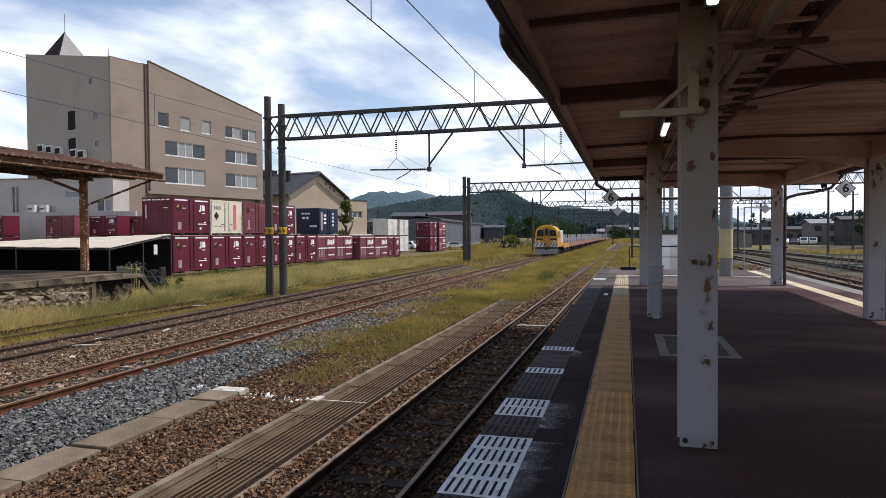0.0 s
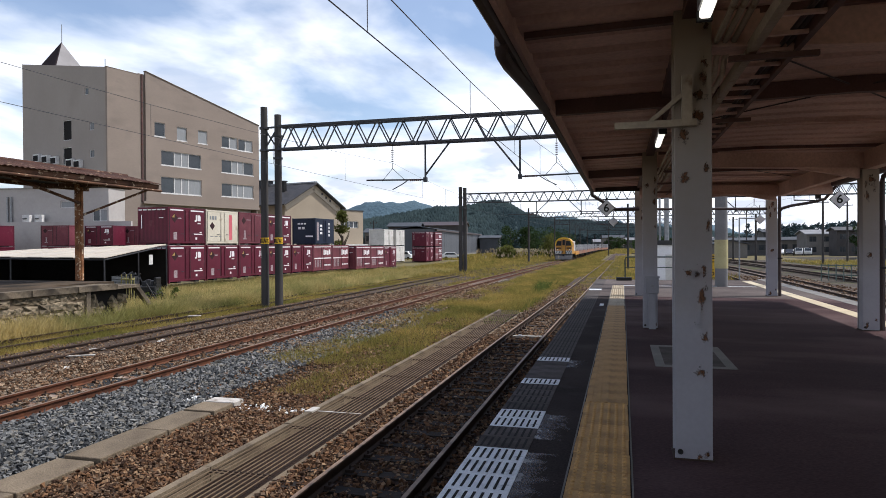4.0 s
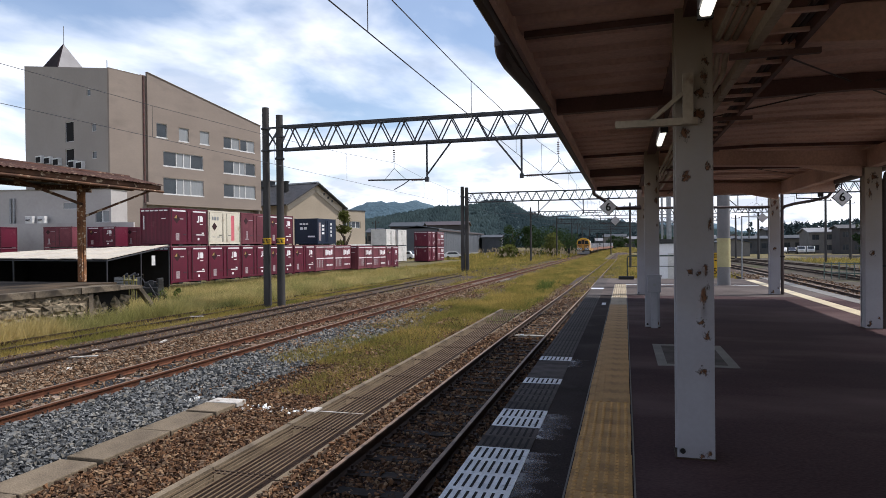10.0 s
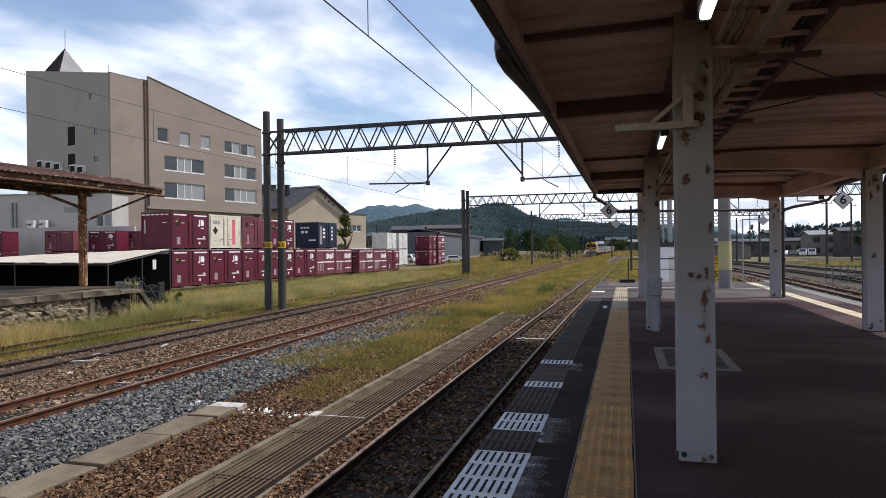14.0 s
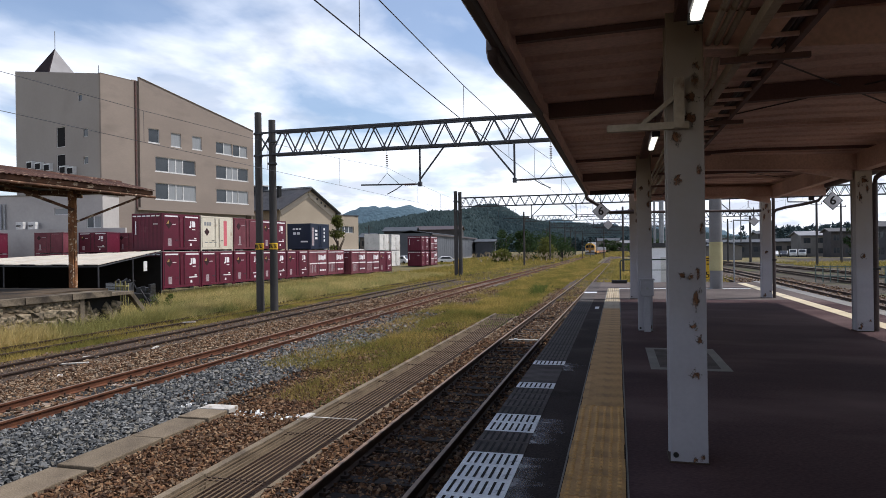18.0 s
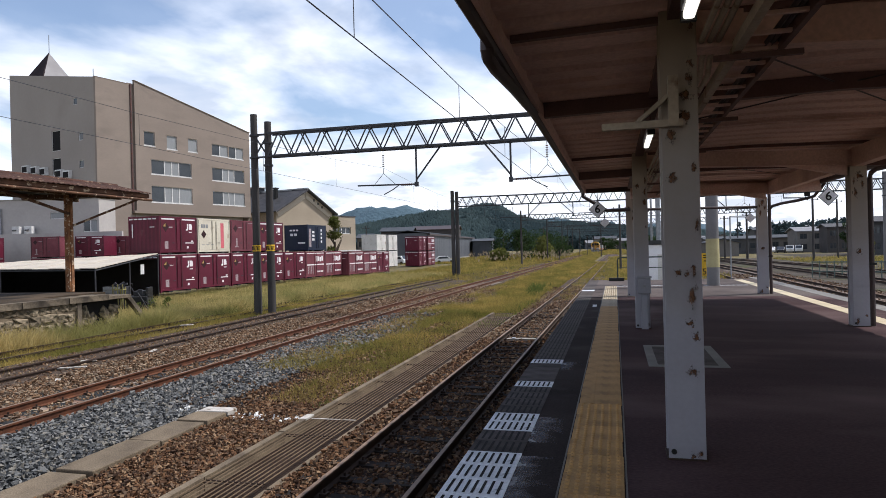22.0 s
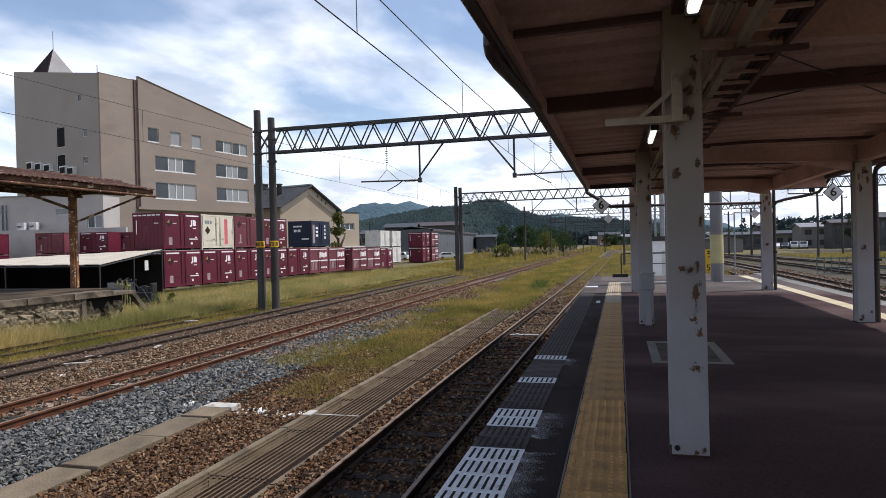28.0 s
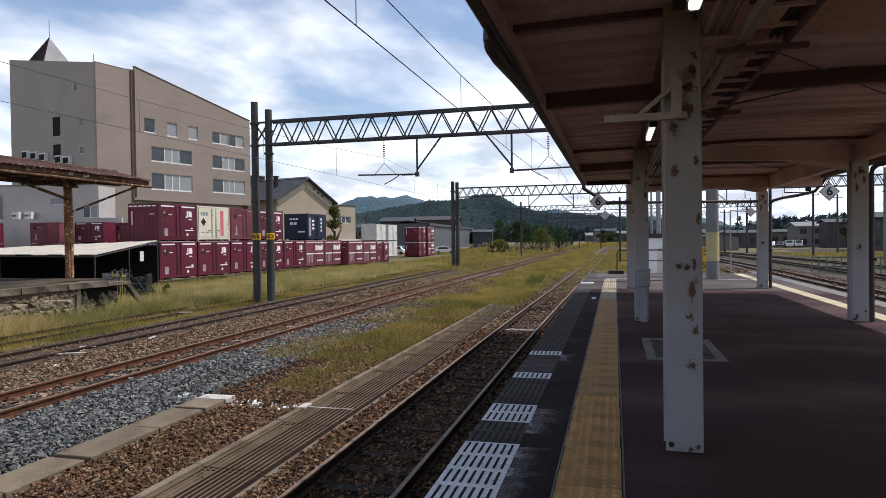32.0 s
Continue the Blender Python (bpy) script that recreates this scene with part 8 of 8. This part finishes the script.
def car(x, y, turn, paint, label, van=False):
    c = thing("car", pose(x, y, -0.3, 0, 0, turn), label, "car", "parked cars")
    h = 1.72 if van else 1.45
    if van:
        prof = [(-1.7, 0.35), (-1.75, 0.9), (-1.62, 1.1), (-1.15, 1.62), (-0.95, h), (1.55, h), (1.72, 1.2), (1.72, 0.35)]
    else:
        prof = [(-2.05, 0.35), (-2.1, 0.72), (-1.1, 0.92), (-0.5, h), (1.2, h), (1.8, 0.98), (2.05, 0.92), (2.05, 0.35)]
    part("body", Mesh().prism(prof, -0.78, 0.78), paint, c, bevel=0.07)
    w = Mesh()
    for sx in (-0.786, 0.776):
        if van:
            w.prism([(-1.2, 1.1), (-0.95, 1.56), (1.45, 1.56), (1.55, 1.1)], sx, sx + 0.01)
        else:
            w.prism([(-0.8, 0.97), (-0.42, 1.38), (1.1, 1.38), (1.5, 0.97)], sx, sx + 0.01)
    part("side_window", w, GLASS, c)
    part("windscreen", Mesh().bar((0, -1.64 if van else -0.86, 1.12 if van else 1.0), (0, -1.29 if van else -0.56, 1.68 if van else 1.40), 1.3, 0.03, up=(0, -1, 0)), GLASS, c)
    for sx in (-0.74, 0.74):
        for sy in (-1.2, 1.2):
            part("wheel", Mesh().tube((sx - 0.08, sy, 0.31), (sx + 0.08, sy, 0.31), 0.31, n=14), RUBBER, c)
        part("headlight", Mesh().box(sx * 0.78 - 0.12, sx * 0.78 + 0.12, -1.77 if van else -2.11, -1.7 if van else -2.0, 0.68, 0.82), SIGN_WHITE, c)


for lat, d, turn, paint, van, lab in (
        (76.6, 150, -28, CAR_DARK, False, "dark parked car by the houses"), (78.2, 151, -26, CAR_WHITE, False, "white parked car by the houses"),
        (79.9, 150, -29, CAR_DARK, False, "dark parked car by the houses"), (81.4, 149, -27, CAR_WHITE, True, "white parked van by the houses"), (83.3, 148.5, -30, CAR_WHITE, True, "white parked minivan by the houses"),
        (-10.6, 132, 60, CAR_DARK, False, "dark parked car behind the containers"), (-8.8, 133, 60, CAR_WHITE, False, "white parked car behind the containers"), (-7.0, 130, 60, CAR_WHITE, True, "white parked van behind the containers"),
        (2.2, 131, 95, CAR_WHITE, False, "white parked car beside the depot"), (-12.6, 131, 60, CAR_DARK, True, "dark parked van behind the containers")):
    p = cam_frame(lat, d)
    car(p[0], p[1], 15.5 + turn, paint, lab, van)

for lat, d, h, r in ((49.6, 85, 8.6, 0.17), (50.5, 105, 7.6, 0.2), (50.0, 112, 7.4, 0.18), (20.0, 70, 7.2, 0.13), (59, 95, 8.8, 0.16), (70, 150, 11, 0.13), (-12.4, 122, 7.5, 0.12), (32, 190, 8.5, 0.14), (38, 185, 8.5, 0.14), (41, 160, 8.0, 0.14), (30.5, 240, 9, 0.15)):
    p = cam_frame(lat, d)
    lone_mast(p[0], p[1], h, "slim concrete line mast with crossarm" if r < 0.2 else "stout concrete line mast with crossarm", r)


def signal(lat, d, h):
    p = cam_frame(lat, d)
    s = thing("colour_light_signal", pose(p[0], p[1], -0.3), "black railway colour light signal on a mast", "signal", "railway signals")
    part("mast", Mesh().tube((0, 0, 0), (0, 0, h), 0.07, n=8), TRAIN_GREY, s)
    part("head", Mesh().box(-0.2, 0.2, -0.1, 0.1, h - 1.1, h), BLACK, s, bevel=0.08)
    for k in range(3):
        part("lens_hood", Mesh().tube((0, -0.25, h - 0.2 - k * 0.34), (0, -0.08, h - 0.2 - k * 0.34), 0.1, n=10), BLACK, s)


for q in ((40.0, 170, 5.2), (33.5, 150, 4.6), (24.6, 128, 2.0), (46.5, 190, 5.5)):
    signal(*q)


wb = thing("painted_board", pose(-2.76, 19.75, -0.16, 0, 0, 1.5), "worn white board laid between the rails", "board")
part("board", Mesh().box(-0.46, 0.46, -0.11, 0.11, 0.0, 0.05), CONCRETE, wb, bevel=0.01)
part("cleat", Mesh().box(-0.3, -0.2, -0.1, 0.1, 0.05, 0.07), GALV, wb)


def scraps():
    """Pale scraps of board and sheet lying along the sidings."""
    for x, y, w, l, turn in ((-13.35, 13.6, 0.09, 0.85, -62), (-13.7, 14.6, 0.16, 0.4, -50), (-13.1, 16.4, 0.07, 0.5, 20), (-16.4, 22.5, 0.12, 0.5, -70), (-12.3, 12.2, 0.1, 0.3, 40)):
        b = thing("scrap_board", pose(x, y, -0.125, 0, 2, turn), "pale splintered scrap board lying in the ballast", "scrap", "scrap boards")
        part("board", Mesh().prism([(-l / 2, 0), (l / 2 - 0.05, 0.0), (l / 2, 0.012), (l / 2 - 0.03, 0.03), (-l / 2 + 0.02, 0.025)], -w / 2, w / 2), LID_WHITE, b)


scraps()


def junk():
    """A derelict platform tractor, a crate and scrap at the ramp of the goods platform."""
    p = cam_frame(-15.75, 34.6)
    j = thing("small_tractor", pose(p[0], p[1], -0.3, 0, 0, 24) @ Matrix.Scale(1.12, 4), "derelict dark platform tractor with bare engine and open frame", "tractor")
    part("body", Mesh().box(-0.75, 0.75, -0.5, 0.5, 0.35, 0.78), TRACTOR, j, bevel=0.05)
    part("engine", Mesh().box(0.1, 0.6, -0.3, 0.3, 0.78, 1.02).tube((0.2, -0.32, 0.9), (0.2, 0.32, 0.9), 0.12, n=12).box(0.3, 0.5, -0.36, -0.28, 0.82, 1.1), DARK_STEEL, j, "bare dark engine block", bevel=0.015)
    part("radiator", Mesh().box(0.66, 0.76, -0.42, 0.42, 0.7, 1.18), TRACTOR, j, "grey radiator frame", bevel=0.02)
    slat = Mesh().box(-0.01, 0.01, -0.38, 0.38, -0.015, 0.015).data("slat", BLACK)
    for k in range(6):
        part("slat", slat, None, j, m=pose(0.77, 0, 0.76 + k * 0.07))
    part("seat", Mesh().box(-0.55, -0.15, -0.28, 0.28, 0.78, 0.9).box(-0.58, -0.5, -0.28, 0.28, 0.9, 1.25), BLACK, j, "cracked black seat", bevel=0.04)
    part("steering_column", Mesh().tube((0.1, 0, 0.78), (-0.08, 0, 1.2), 0.025, n=8), DARK_STEEL, j)
    ring = [(-0.1 + 0.05 * math.sin(a), 0.17 * math.cos(a), 1.22 + 0.16 * math.sin(a)) for a in [k * 0.5236 for k in range(13)]]
    part("steering_wheel", Mesh().pipe(ring, 0.014, 6), BLACK, j)
    part("roll_bar", Mesh().pipe([(-0.62, -0.42, 0.7), (-0.62, -0.42, 1.32), (-0.62, 0.42, 1.32), (-0.62, 0.42, 0.7)], 0.022), TRACTOR, j)
    part("fallen_rail", Mesh().bar((0.9, -0.7, 0.05), (0.35, -0.55, 0.95), 0.06, 0.05), DARK_STEEL, j, "loose bar leaning on the tractor")
    me = Mesh().tube((0, -0.1, 0), (0, 0.1, 0), 0.3, n=20).data("wheel", RUBBER)
    hub = Mesh().tube((0, -0.115, 0), (0, 0.115, 0), 0.17, n=12).data("hub", DARK_STEEL)
    for x in (-0.5, 0.5):
        for y in (-0.52, 0.52):
            w = part("wheel", me, None, j, m=pose(x, y, 0.3))
            part("hub", hub, None, w)
    p = cam_frame(-16.5, 34.4)
    b = thing("parts_crate", pose(p[0], p[1], 0.62, 0, 0, 15), "pale grey crate of scrap parts beside the ramp", "crate")
    for k in range(3):
        part("board", Mesh().box(-0.55, 0.55, -0.32, -0.29, 0.02 + k * 0.16, 0.15 + k * 0.16), GALV, b)
        part("board", Mesh().box(-0.55, 0.55, 0.29, 0.32, 0.02 + k * 0.16, 0.15 + k * 0.16), GALV, b)
    part("side", Mesh().box(-0.58, -0.55, -0.32, 0.32, -0.9, 0.5), DARK_STEEL, b)
    part("side", Mesh().box(0.55, 0.58, -0.32, 0.32, -0.9, 0.5), DARK_STEEL, b)
    part("scrap", Mesh().bar((-0.4, 0, 0.3), (0.5, 0.1, 0.62), 0.12, 0.1).bar((-0.2, -0.2, 0.3), (0.3, 0.2, 0.7), 0.08, 0.08).tube((-0.45, 0.1, 0.35), (-0.1, 0.15, 0.66), 0.06), DARK_STEEL, b, "dark iron scrap")
    p = cam_frame(-16.05, 33.7)
    f = thing("pallet_rack", pose(p[0], p[1], 0.0, 0, 0, 12) @ Matrix.Diagonal((0.6, 0.6, 1.0, 1.0)), "faded yellow-green steel rack frame by the scrap", "rack")
    for x in (-0.42, 0.0, 0.42):
        part("upright", Mesh().box(x - 0.035, x + 0.035, -0.25, -0.19, -0.3, 1.25), RACK, f)
        part("upright", Mesh().box(x - 0.035, x + 0.035, 0.19, 0.25, -0.3, 1.1), RACK, f)
    for z in (0.55, 0.95):
        part("shelf_rail", Mesh().box(-0.5, 0.5, -0.26, 0.26, z, z + 0.06), RACK, f)
    part("canister", Mesh().tube((-0.2, 0, 0.61), (-0.2, 0, 0.92), 0.13, n=12), GALV, f, "dented grey canister")
    part("canister", Mesh().tube((0.22, 0, 1.01), (0.22, 0, 1.2), 0.1, n=12), BLACK, f)
    for k, (lat, d, h) in enumerate(((-14.5, 34.0, 0.75), (-15.0, 33.4, 0.6), (-14.0, 34.6, 0.8))):
        p = cam_frame(lat, d)
        tree("weed_bush", p[0], p[1], h, 0.6, "small green weed by the scrap", GRASS_FRESH, 220, 0.05, 60 + k, False, 0.1, -0.28)


TRACTOR = mat("oily_black_machine_paint", (0.030, 0.030, 0.031), (0.016, 0.016, 0.017), 0.5, scale=3, fine=30, bump=0.2, stains=(0.10, 0.09, 0.08), stain_at=(0.6, 0.7), stain_scale=6)
RACK = mat("faded_yellow_green_paint", (0.30, 0.27, 0.10), (0.20, 0.18, 0.08), 0.7, scale=3, fine=40, bump=0.1, stains=RUST, stain_at=(0.58, 0.7))
junk()


def far_town():
    """Small houses of the town beyond the yard throat."""
    random.seed(77)
    for i in range(16):
        d = random.uniform(330, 460)
        lat = d * (0.245 + 0.016 * i + random.uniform(-0.004, 0.004))
        p = cam_frame(lat, d)
        box_house("house", pose(p[0], p[1], -0.3, 0, 0, 15.5 + random.choice((-20, -5, 10, 70))), random.uniform(7, 13), random.uniform(7, 9), random.uniform(3.2, 6.2),
                  random.choice((WALL_BEIGE, WALL_DARK, WALL_BLUE)), random.choice((METAL_ROOF, TILE_ROOF, PALE_ROOF)), "small distant town house with a pitched roof", 2, 0.4, 1)
    for i in range(14):
        d = random.uniform(230, 330)
        lat = d * random.uniform(0.25, 0.36)
        p = cam_frame(lat, d)
        tree("tree", p[0], p[1], random.uniform(4, 6.5), random.uniform(4, 7), "distant round green town tree", LEAF, 700, 0.35, 90 + i, False, 0.15)


far_town()

# ---- what moves ----


def motions():
    walk_train()


motions()
